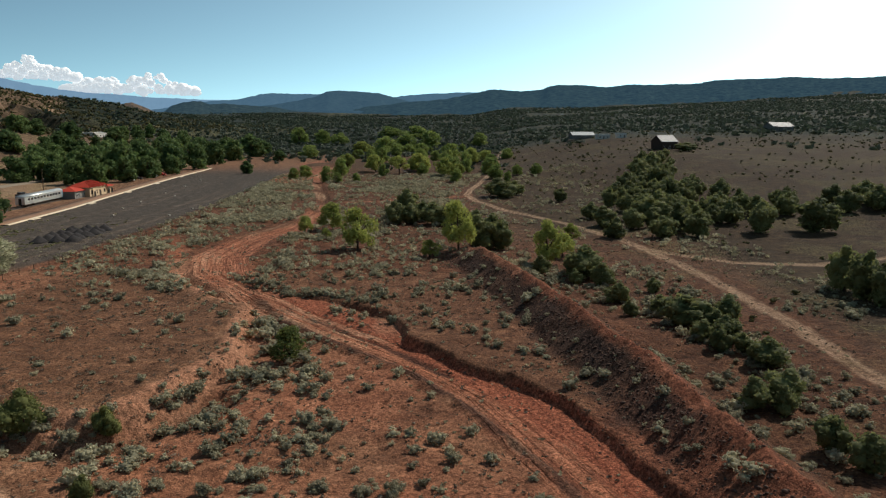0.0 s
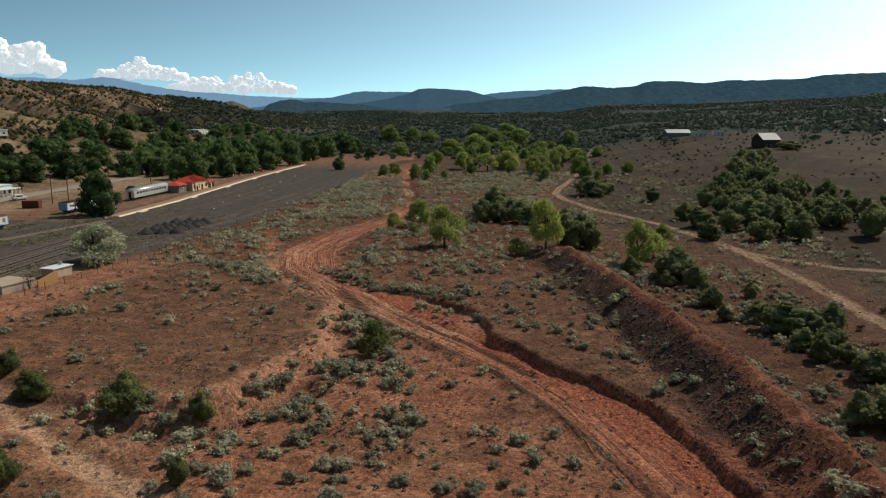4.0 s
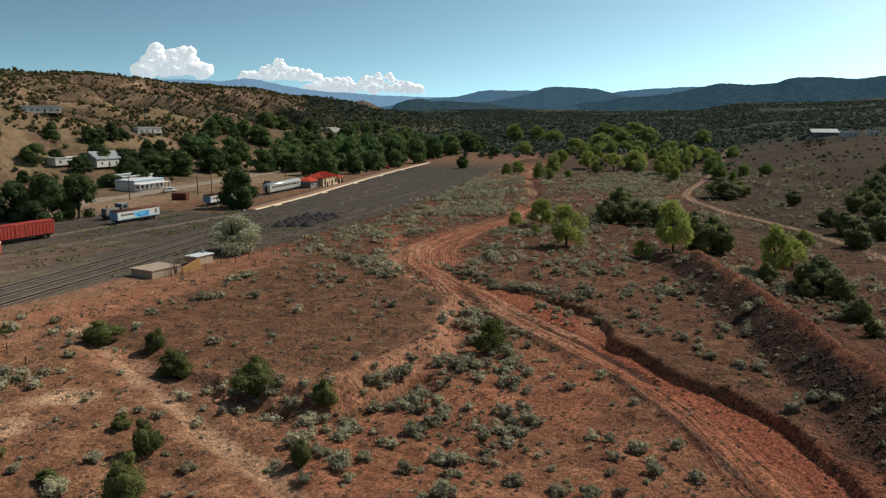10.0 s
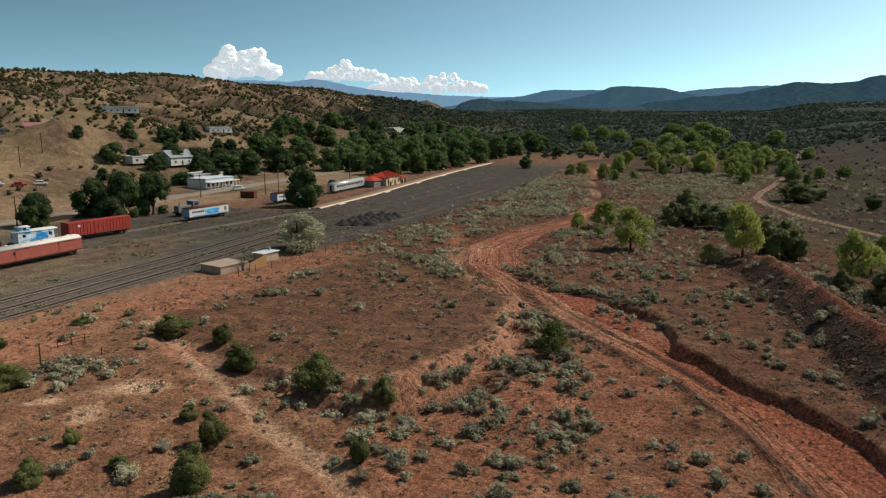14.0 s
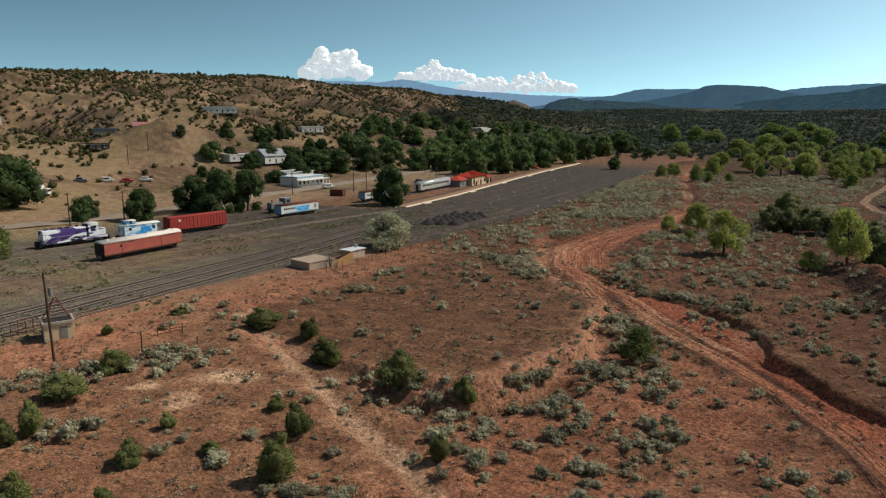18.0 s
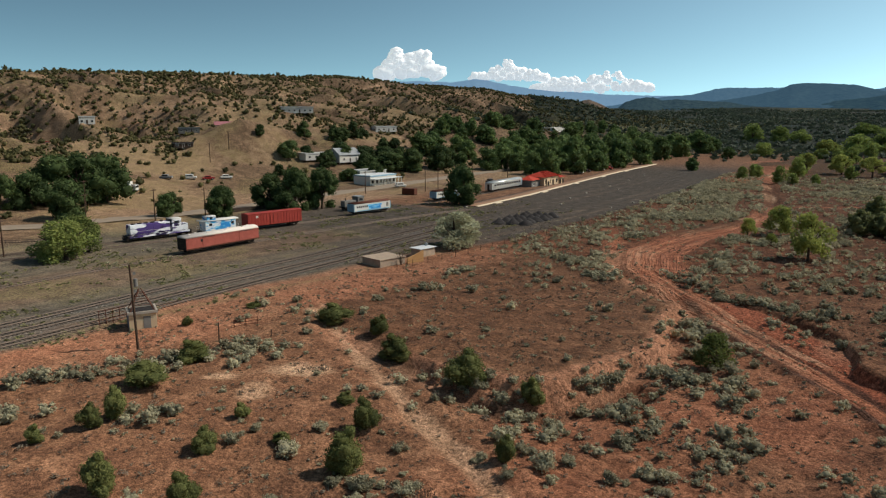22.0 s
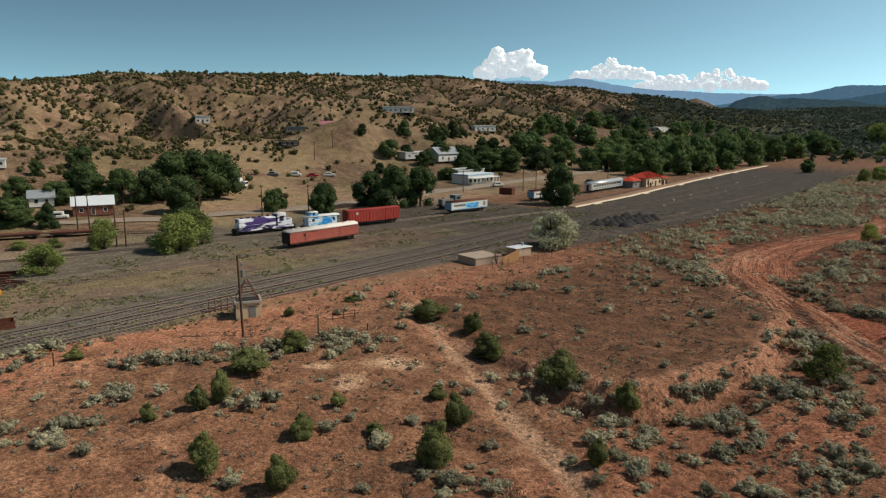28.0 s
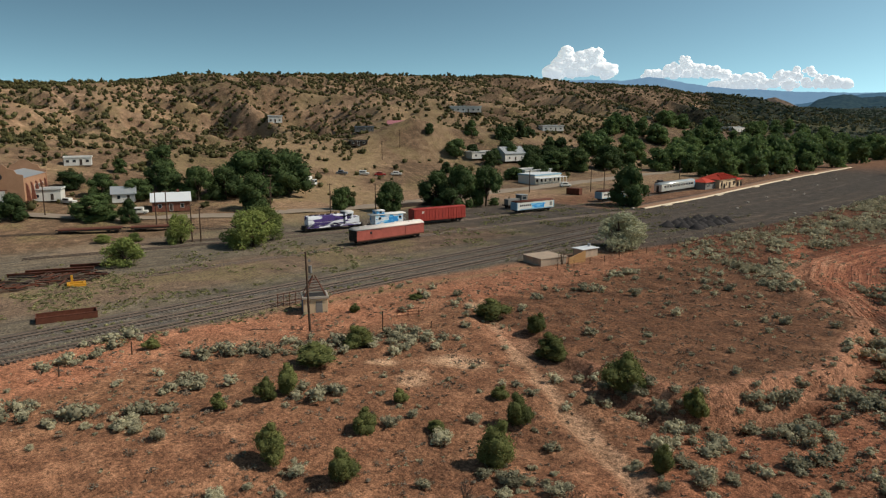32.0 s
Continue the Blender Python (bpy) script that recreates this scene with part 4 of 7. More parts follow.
ELMS_STATION = [(-147.0, 285.0, 14.0, 13.0), (-137.5, 284.0, 14.0, 13.5), (-131.5, 297.0, 13.0, 12.5), (-130.0, 319.0, 13.0, 13.0), (-129.0, 343.0, 12.0, 12.0), (-158.6, 310.9, 16.5, 13.8), (-151.1, 313.1, 19.2, 16.5), (-143.1, 320.0, 21.0, 19.4), (-135.4, 330.0, 19.7, 18.0), (-132.4, 352.2, 19.0, 17.8), (-129.9, 377.1, 18.2, 17.0), (-132.1, 417.1, 17.9, 17.2), (-132.7, 459.3, 17.3, 17.3), (-94.2, 345.5, 7.9, 9.0), (-103.1, 453.8, 9.5, 11.0), (-131.5, 511.1, 16.6, 19.1), (-165.6, 307.9, 15.4, 16.5), (-170.8, 300.0, 16.3, 16.3), (-174.1, 291.6, 13.4, 16.1), (-170.3, 365.5, 19.1, 19.1), (-161.9, 386.8, 18.5, 19.8), (-161.0, 433.8, 18.2, 21.9), (-157.6, 474.9, 18.1, 19.7), (-158.3, 527.0, 17.3, 21.7), (-163.0, 606.5, 17.8, 22.8)]
TREES_WEST = [(-176.8, 53.4, 6.4, 10.8), (-159.0, 109.6, 6.1, 5.2), (-149.4, 119.3, 8.2, 7.6), (-191.8, 100.2, 13.3, 15.4), (-191.7, 109.4, 12.6, 14.0), (-188.7, 83.5, 9.8, 9.8), (-194.3, 78.0, 8.3, 9.9), (-192.8, 69.1, 5.8, 8.1), (-203.0, 80.0, 8.6, 10.3), (-188.1, 91.4, 9.9, 9.9), (-169.1, 58.4, 5.7, 5.1), (-208.2, 57.1, 5.1, 8.5), (-198.7, 61.9, 6.3, 8.2), (-184.8, 37.8, 6.6, 7.5), (-203.1, 189.4, 4.4, 4.4)]
KINDS = {k: [tree_meshes(kind, 100 + 7 * i + len(k), mat, fine) for i in range(n)] for k, kind, mat, n, fine in (
    ("juniper", "juniper", JUNIPER, 6, 0.6), ("fine_juniper", "juniper", NEAR_JUNIPER, 5, 2.4), ("cottonwood", "cotton", COTTON, 4, 1.3), ("far_cottonwood", "elm", FAR_COTTON, 5, 0.6), ("elm", "elm", ELM, 6, 1.1),
    ("far_elm", "elm", HAZED_ELM, 5, 0.35), ("sapling", "cotton", SAPLING, 3, 2.2), ("willow", "cotton", LIME, 2, 1.6), ("olive", "cotton", OLIVE, 2, 4.0))}
rng = random.Random(4)


def grow(rows, kind, name, label, category, group, scale=1.0):
    for x, y, h, w in rows:
        plant_tree(name, rng.choice(KINDS[kind]), x, y, h * scale, w * scale, rng.uniform(0, 6.28), label, category, group)


grow([(x, y, h * 0.97, max(w, 0.82 * h)) for x, y, h, w in JUNIPERS_NEAR], "fine_juniper", "juniper_tree", "bushy dark green juniper on the open red ground", "juniper", "junipers in the foreground")
grow(JUNIPERS_RIGHT, "juniper", "juniper_tree", "large dark juniper in the grove on the dry field", "juniper", "juniper grove")
grow(JUNIPERS_BANK, "juniper", "juniper_tree", "dark green juniper beside the levee and dirt road", "juniper", "junipers by the levee")
grow(COTTONWOODS, "cottonwood", "cottonwood_tree", "bright green young cottonwood beside the wash", "tree", "cottonwoods along the wash")
grow(COTTONWOODS_FAR, "far_cottonwood", "cottonwood_tree", "bright green cottonwood in the far grove", "tree", "cottonwoods along the wash", 0.85)
grow(ELMS_TOWN, "elm", "elm_tree", "dense dark green shade tree in the town", "tree", "town trees")
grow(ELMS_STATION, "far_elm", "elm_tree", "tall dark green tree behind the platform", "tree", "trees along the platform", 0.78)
grow(TREES_WEST, "elm", "elm_tree", "dark green shade tree beside the highway", "tree", "town trees")
grow([(-125.6, 66.0, 7.4, 12.0), (-130.5, 71, 7.4, 10.6), (-123.2, 41.3, 5.0, 8.0), (-138.2, 57.3, 6.2, 6.4), (-146, 51, 2.0, 3.6), (-149, 46, 1.8, 4.2), (-143, 58, 1.8, 3.4)], "sapling", "elm_sapling", "feathery grey-green elm sapling among the sidings", "tree", "elm saplings")
grow([(-17.3, 77.5, 4.0, 4.6)], "willow", "willow_bush", "lime green willow bush on the wash's edge", "bush", "")
grow([(-75.6, 115.8, 7.4, 12.0)], "olive", "russian_olive_tree", "silvery green spreading tree beside the concrete boxes", "tree", "")


def sage_arrays(seed, n, size, core=0):
    r = np.random.RandomState(seed)
    lumps = [(r.uniform(-0.3, 0.3), r.uniform(-0.3, 0.3), r.uniform(0.16, 0.48), r.uniform(0.11, 0.2)) for _ in range(11 if core != 1 else 6)] + [(0, 0, 0.24, 0.34)]
    if core:
        return joined(lump_core(lumps, seed, 0.66, 1), crown(seed, lumps, n, size))
    return crown(seed, lumps, n, size)


def scatter(name, protos, x, y, w, h, mat, label, category, seed=1, sink=0.03):
    """Many small plants of one kind in one mesh; a tint of its own for each."""
    r = np.random.RandomState(seed)
    x, y, w, h = x * U, y * U, w * U, h * U
    z = z_at(x, y) - sink
    which = r.randint(0, len(protos), len(x))
    turn = r.uniform(0, 6.283, len(x))
    vs, fs, ts, base = [], [], [], 0
    for k, (pv, pf) in enumerate(protos):
        i = np.where(which == k)[0]
        c, s = np.cos(turn[i])[:, None], np.sin(turn[i])[:, None]
        px = (pv[None, :, 0] * c - pv[None, :, 1] * s) * w[i, None] + x[i, None]
        py = (pv[None, :, 0] * s + pv[None, :, 1] * c) * w[i, None] + y[i, None]
        pz = pv[None, :, 2] * h[i, None] + z[i, None]
        vs.append(np.stack([px, py, pz], -1).reshape(-1, 3))
        fs.append((pf[None] + (np.arange(len(i)) * len(pv))[:, None, None]).reshape(-1, pf.shape[1]) + base)
        ts.append(np.repeat(r.rand(len(i)), len(pv)))
        base += len(i) * len(pv)
    me = mesh_of(name, np.concatenate(vs), np.concatenate(fs), mat, np.concatenate(ts))
    return tagged(new(name, me), label, category, kind="stuff")


def sow(n, x0, x1, y0, y1, density, seed):
    """Random places, kept where density (0 to 1) says so."""
    r = np.random.RandomState(seed)
    x, y = r.uniform(x0, x1, n), r.uniform(y0, y1, n)
    keep = r.rand(n) < density(x, y)
    return x[keep], y[keep], r


SAGE_BELTS = [[(-24.6, 94), (-21.4, 87.2), (-19.3, 81.7), (-18.5, 76)], [(-21.2, 69.2), (-19.3, 71.6), (-17.5, 70.9)], [(-23.3, 65.8), (-18.3, 57.8), (-17.7, 54)], [(-27.6, 53.3), (-24.2, 51.9), (-21.5, 51.3)],
              [(-27, 50), (-22.1, 46.8), (-20.4, 46)], [(-14.6, 67.8), (-12, 66.7)], [(-14.5, 73), (-12.7, 67)], [(-24.9, 62.8), (-21.4, 59.5)], [(-30.6, 111.8), (-22.5, 104.3), (-18, 103.1), (-10.5, 100)],
              [(-61.6, 81.8), (-59.6, 84.6), (-56.4, 85)], [(-64.1, 94), (-62.4, 98.1)], [(-66.9, 118), (-61.5, 124.4), (-55, 117), (-48.9, 114), (-42.4, 113)], [(-46, 110.6), (-40, 105.3)],
              [(-65.4, 139), (-62.9, 152.7), (-58.6, 168)], [(-10.9, 58.2), (-11.2, 54.7)], [(-39, 58.5), (-32.5, 56.2), (-29, 57)], [(-69.6, 30.7), (-68.9, 33.7), (-66.9, 36.2)], [(-65.9, 39.3), (-61.5, 39.3), (-62.5, 42.7)],
              [(-61.7, 46.6), (-58.9, 49.2), (-58.1, 53.5)], [(-76.4, 18.2), (-78.1, 22.3), (-81, 27)], [(-62.9, 24.7), (-63.9, 27.8)], [(-61.5, 14.3), (-60.8, 17.5), (-56.9, 21)], [(-66, 11.5), (-65.6, 13.4)], [(-52.9, 30), (-52.3, 33.2)]]


def sage_density(x, y):
    d_w, _, r_w = along(x, y, WASH)
    d_b, s_b, _ = along(x, y, BANK)
    d_l, s_l, _ = along(x, y, LEVEE)
    d_m, s_m, _ = along(x, y, MESA)
    d_y, s_y, _ = along(x, y, YARD_EDGE)
    d_r, _, _ = along(x, y, ROAD)
    d_t, _, _ = along(x, y, TRAIL)
    clump = step(-0.25, 0.45, fbm(x, y, 7, 3, 91))
    clump2 = step(0.0, 0.5, fbm(x, y, 16, 3, 92))
    off_mesa = (s_m < 0) & (x > -60) & (y < 150)
    on_mesa = (s_m > 0) & (s_y > 0) & (y < 135) & (x < -20)
    right = ((s_b > 0) & (y < 118)) | (x > 20)
    d = np.where(off_mesa & ~right, 0.5 * clump + 0.06, 0.0)
    d = np.where(on_mesa, 0.08 + 0.8 * step(0.1, 0.32, fbm(x, y, 12, 3, 92)) * step(94, 112, y - 0.35 * (x + 60)), d)
    d = np.where((x < -44) & (y < 62), np.where((d_y < 12) & (y < 40), 0.02, 0.05 + 0.24 * clump * step(-0.3, 0.3, fbm(x, y, 16, 3, 92))), d)
    d = np.where(right, np.where(s_l > 0, 0.55 * clump + 0.14, 0.36 * clump + 0.4 * clump2), d)
    d = np.where(y > 125, np.where(x < 12, 0.09 + 0.9 * step(0.0, 0.2, fbm(x, y, 7, 3, 96)) * step(-0.2, 0.1, fbm(x, y, 24, 3, 91)), 0.16 * clump + 0.16 * clump2), d)
    d = d + 0.5 * (np.abs(d_b - 1.2) < 1.0) * (s_b > 0) * (y < 118) * clump
    d = np.where(d_w < np.interp(r_w, [0, 100, 135, 160, 190], [5.4, 4.6, 6, 6.5, 3]), 0, d)
    d = np.maximum(d, 0.7 * step(5.5, 2.5, along(x, y, [(16.5, 118), (20, 108), (25, 97), (30, 87), (34, 76), (34, 60)])[0] + 2 * fbm(x, y, 5, 3, 89)))
    for line in ([(-13.5, 94.5), (-10, 93), (-10.8, 90)], [(-33, 116), (-28, 109), (-22.6, 104.6), (-18.5, 102.3), (-13.7, 100), (-10.4, 98)]):   # islands and edge of the wash
        d = np.maximum(d, 0.9 * step(2.0, 0.9, along(x, y, line)[0] + 0.8 * fbm(x, y, 4, 3, 94)))
    d = np.where(d_r < 2.6, 0, d)
    d = np.where(d_t < 2.0, 0.05, d)
    d = np.where(along(x, y, FOOT_PATH)[0] < 1.8, 0.03, d)
    d = np.where(s_y < 0, 0.0, d)
    d = np.where((d_y < 8) & (y < 125) & (y > 36), 0.12 * clump, d)
    d = np.maximum(d, 0.35 * step(2.2, 1.0, d_y + 1.5 * fbm(x, y, 4, 3, 90)) * (s_y > 0) * (y < 34))
    d = np.where((d_l < 1.3), 0.02, d)
    d = d * (1 - 0.28 * step(120, 105, y)) * (1 - 0.3 * step(-44, -50, x) * step(66, 58, y))
    return d


def belt_density(x, y):
    """Thick stands of sagebrush along banks and hollows."""
    d = np.zeros_like(x)
    for line in SAGE_BELTS:
        d = np.maximum(d, step(2.3, 1.0, along(x, y, line)[0] + 1.3 * fbm(x, y, 5, 3, 93)))
    return np.where(along(x, y, TRAIL)[0] < 1.2, 0.0, d)


SAGES = [mesh_of("sagebrush", *sage_arrays(300 + i, 900, 0.05, 2), SAGE) for i in range(9)]
sx, sy, sr = sow(37000, -82, 62, 10, 330, sage_density, 7)
mx, my, _ = sow(20000, -74, 16, 112, 330, lambda x, y: sage_density(x, y) * np.where(y > 122, 1.0, 0.3), 17)
sx, sy = np.concatenate([sx, mx]), np.concatenate([sy, my])
bx, by, br = sow(6000, -84, -6, 8, 175, belt_density, 27)
belt = np.concatenate([np.zeros(len(sx)), np.ones(len(bx))])
sx, sy = np.concatenate([sx, bx]), np.concatenate([sy, by])
sw = 0.45 * belt + 0.5 + 2.4 * sr.beta(1.15, 2.6, len(sx)) + 0.2 * (sy > 125)
sh = sw * sr.uniform(0.62, 0.95, len(sx))
near = np.argsort(np.hypot(sx + 12, sy))[:300]
rest = np.setdiff1d(np.arange(len(sx)), near)
for i in near:
    ob = new("sagebrush", SAGES[int(i) % 9])
    ob.matrix_world = Matrix.Translation((sx[i] * U, sy[i] * U, float(z_at(sx[i] * U, sy[i] * U)) - 0.03)) @ Matrix.Rotation(i * 2.4, 4, "Z") @ Matrix.Diagonal((sw[i] * U, sw[i] * U, sh[i] * U, 1))
    tagged(ob, "grey-green sagebrush on red sandy soil", "sagebrush", "sagebrush beside the wash")
by = np.hypot(sx[rest], sy[rest]) < 118
for k, (some, n, size) in enumerate(((rest[by], 130, 0.085), (rest[~by], 26, 0.2))):
    scatter("sagebrush_cover", [sage_arrays(330 + i, n, size, 1 - k) for i in range(5)], sx[some], sy[some], sw[some], sh[some], SAGE, ("grey-green sagebrush covering the near flats", "grey-green sagebrush covering the far flats")[k], "sagebrush")

# small dark shrubs and tufts
tx, ty, tr = sow(42000, -80, 60, 14, 160, lambda x, y: 0.8 * (sage_density(x, y) + 0.06) ** 0.5 * step(0.0, 0.5, fbm(x, y, 4, 3, 95) + 0.3), 8)
tw = tr.uniform(0.2, 0.6, len(tx))
dry = tr.rand(len(tx)) < 0.7
scatter("shrub_tufts", [sage_arrays(350 + i, 14, 0.32) for i in range(4)], tx[~dry], ty[~dry], tw[~dry], tw[~dry] * 0.8, SAGE, "small grey shrubs and tufts", "shrubs", 2)
scatter("dry_twigs", [sage_arrays(354 + i, 12, 0.3) for i in range(4)], tx[dry], ty[dry], tw[dry], tw[dry] * 0.8, TWIG, "small dry brown shrubs", "shrubs", 12)

# grey dead brush among the sage
qx, qy, qr = sow(3600, -82, -8, 12, 112, lambda x, y: np.clip(0.25 + 0.5 * belt_density(x, y) + 0.4 * step(0.0, 0.4, fbm(x, y, 8, 3, 83)), 0, 1) * np.where((along(x, y, TRAIL)[0] < 1.4) | (along(x, y, YARD_EDGE)[1] < 0) | (along(x, y, YARD_EDGE)[0] < 5), 0, 1), 37)
qw = 0.4 + 1.0 * qr.beta(1.2, 2.4, len(qx))
scatter("dead_brush", [sage_arrays(360 + i, 46, 0.11) for i in range(5)], qx, qy, qw, qw * 0.6, TWIG, "grey dead brush on the red ground", "shrubs", 33)

# junipers of the ridge, of the far fields and woods
def hill_density(x, y):
    broad, _ = hill_gullies(x, y)
    slope = (0.10 * step(-165, -180, x) + 0.9 * step(-228, -262, x)) * (0.5 + 0.5 * step(0.1, 0.8, broad)) * (0.55 + 0.45 * step(-0.5, 0.3, fbm(x, y, 45, 3, 97)))
    shelf = 0.8 * step(0.0, 0.3, fbm(x * 1.6, y, 36, 3, 87)) * step(-200, -222, x) * step(-310, -285, x) * step(250, 200, y)
    return np.maximum(slope, shelf) * (1 - 0.95 * step(34, 20, np.hypot(x + 243, y - 206))) * step(1120, 1000, y)


def hill_bush(seed):
    """A low round bush: a rough core under a few sprays."""
    r = np.random.RandomState(seed)
    lumps = [(0, 0, 0.34, 0.42), (r.uniform(-0.2, 0.2), r.uniform(-0.2, 0.2), 0.5, 0.3)]
    return joined(lump_core(lumps[:1], seed, 0.9, 1, 0.35), crown(seed, lumps, 12, 0.3))


def hill_tuft(seed):
    r = np.random.RandomState(seed)
    v = np.array([(1, 0, 0.3), (-1, 0, 0.3), (0, 1, 0.3), (0, -1, 0.3), (0, 0, 1)], float) * 0.5 * r.uniform(0.6, 1.3, (5, 1))
    return v + r.normal(0, 0.06, (5, 3)), np.array([(0, 2, 4), (2, 1, 4), (1, 3, 4), (3, 0, 4)])


hx, hy, hr = sow(56000, -510, -175, -60, 1100, hill_density, 9)
hw = 1.0 + 3.2 * hr.beta(1.3, 2.3, len(hx))
scatter("hill_junipers", [hill_bush(370 + i) for i in range(6)], hx, hy, hw, hw * hr.uniform(0.7, 1.0, len(hx)), HILL_JUNIPER, "dark junipers dotting the dry ridge", "junipers", 3)

hx, hy, hr = sow(46000, -470, -170, -40, 760, lambda x, y: (0.25 * step(-168, -200, x) + 0.75 * step(-230, -270, x)) * step(-0.4, 0.3, fbm(x, y, 14, 3, 84)) * (1 - 0.8 * step(30, 20, np.hypot(x + 243, y - 206))), 29)
hw = 0.35 + 0.9 * hr.beta(1.2, 2.2, len(hx))
scatter("hill_scrub", [hill_tuft(390 + i) for i in range(6)], hx, hy, hw, hw * 0.7, HILL_JUNIPER, "small dry scrub over the ridge", "shrubs", 23)

# shrubs over the dry field beyond the dirt road
fx, fy, fr = sow(5600, 24, 330, 60, 600, lambda x, y: (0.12 + 0.5 * step(-0.1, 0.4, fbm(x, y, 26, 3, 86)) + 0.4 * step(200, 80, y) * step(-0.2, 0.3, fbm(x, y, 9, 3, 85))) * np.where(along(x, y, ROAD)[0] < 2.5, 0, 1) * np.where(along(x, y, ROAD_B)[0] < 2, 0, 1), 19)
fw = 0.5 + 1.6 * fr.beta(1.0, 3.2, len(fx)) + 0.004 * np.clip(fy - 150, 0, 400) * fr.rand(len(fx))
scatter("field_shrubs", [hill_bush(380 + i) for i in range(5)], fx, fy, fw, fw * fr.uniform(0.55, 0.85, len(fx)), HILL_JUNIPER, "low dark shrubs dotting the dry field", "shrubs", 13)


def wood_density(x, y):
    _, s_y, _ = along(x, y, YARD_EDGE)
    f = step(330, 620, y + 0.5 * np.clip(x, 0, 3000)) * step(-0.5, 0.25, fbm(x, y, 90, 3, 98))
    f = f * np.where((x > 40) & (y + 0.5 * x < 640), 0.10, 1.0)
    return np.where((s_y < 0) & (x > -118) & (y < 420), 0, f) * (x > np.minimum(-330, -0.52 * y))


wx, wy, wr = sow(66000, -760, 1500, 300, 1750, wood_density, 10)
ww = wr.uniform(2.6, 6.0, len(wx))
scatter("valley_woods", [sage_arrays(390 + i, 9, 0.5) for i in range(4)], wx, wy, ww, ww * wr.uniform(0.7, 1.0, len(wx)), WOODS, "dark juniper woods across the valley", "woods", 4)


# more trees of the grove behind the platform, of the creek and among the houses
def grove(n, x0, x1, y0, y1, seed, kind, name, label, category, group, h0, h1, keep=None):
    x, y, r = sow(n, x0, x1, y0, y1, keep or (lambda a, b: np.ones_like(a)), seed)
    for a, b in zip(x, y):
        h = r.uniform(h0, h1)
        grow([(a, b, h, h * r.uniform(0.85, 1.35))], kind, name, label, category, group)


def clear_of_road(a, b):
    return np.where(along(a, b, HIGHWAY_LINE)[0] < 7, 0.0, 0.8)


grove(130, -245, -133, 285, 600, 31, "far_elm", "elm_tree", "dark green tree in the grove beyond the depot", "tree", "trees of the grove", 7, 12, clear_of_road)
grove(46, -235, -180, 205, 300, 32, "elm", "elm_tree", "dark green tree among the houses", "tree", "town trees", 4.5, 8.5, clear_of_road)
grove(7, -228, -190, 70, 125, 33, "elm", "elm_tree", "green shade tree among the houses", "tree", "town trees", 4, 8, clear_of_road)
grove(95, -66, 44, 290, 600, 34, "far_cottonwood", "cottonwood_tree", "bright green cottonwood along the creek", "tree", "cottonwoods along the wash", 3.6, 8.5, lambda a, b: np.where(np.abs(a + 12 + 0.05 * (b - 300)) < 38, 0.9, 0.25))
def in_outline(a, b, ring):
    inside = np.zeros(np.shape(a), bool)
    for (ax, ay), (bx, by) in zip(ring, ring[1:] + ring[:1]):
        hit = (ay > b) != (by > b)
        inside ^= hit & (a < (bx - ax) * (b - ay) / (by - ay + 1e-9) + ax)
    return inside * 0.75


grove(70, 14, 40, 56, 124, 38, "juniper", "juniper_shrub", "low dark olive juniper shrub behind the levee", "juniper", "shrubs behind the levee", 1.3, 3.2, lambda a, b: 0.9 * step(4.5, 1.5, along(a, b, [(16.5, 118), (20, 108), (24, 97), (29, 87), (32, 76), (31, 60)])[0]))
GROVE = [(83, 330), (92, 294), (74, 232), (84, 222), (92, 180), (66, 164), (45, 172), (56, 228), (74, 272)]
grove(230, 36, 100, 160, 335, 36, "juniper", "juniper_tree", "large dark juniper in the grove on the dry field", "juniper", "juniper grove", 3.6, 6.2, lambda a, b: in_outline(a, b, GROVE))
grove(90, 36, 130, 150, 330, 35, "juniper", "juniper_tree", "large dark juniper in the grove on the dry field", "juniper", "juniper grove", 4.0, 6.2, lambda a, b: np.maximum(0.75 * step(11, 5, np.abs((a - 44) - (b - 165) * 0.30)), 0.8 * step(9, 4, np.abs(b - 168 - (a - 62) * 0.35)) * step(56, 64, a)))

# stones on the levee's flank and on the slope below the yard
def stone_arrays(seed):
    bm = bmesh.new()
    bmesh.ops.create_icosphere(bm, subdivisions=1, radius=0.5)
    r = random.Random(seed)
    k = Vector((r.uniform(0.8, 1.3), r.uniform(0.6, 1.0), r.uniform(0.5, 0.8)))
    v = np.array([(q.co.x * k.x * r.uniform(0.8, 1.2), q.co.y * k.y * r.uniform(0.8, 1.2), q.co.z * k.z + 0.12) for q in bm.verts])
    f = np.array([[q.index for q in t.verts] for t in bm.faces])
    bm.free()
    return v, f


def levee_flank(x, y):
    d, s, _ = along(x, y, LEVEE)
    return np.where((s > 0) & (d > 0.8), 0.95 * step(7.5, 2.5, d + 3 * fbm(x, y, 6, 3, 46)), 0.0) + np.where((s < 0) & (d < 5), 0.1, 0.0)


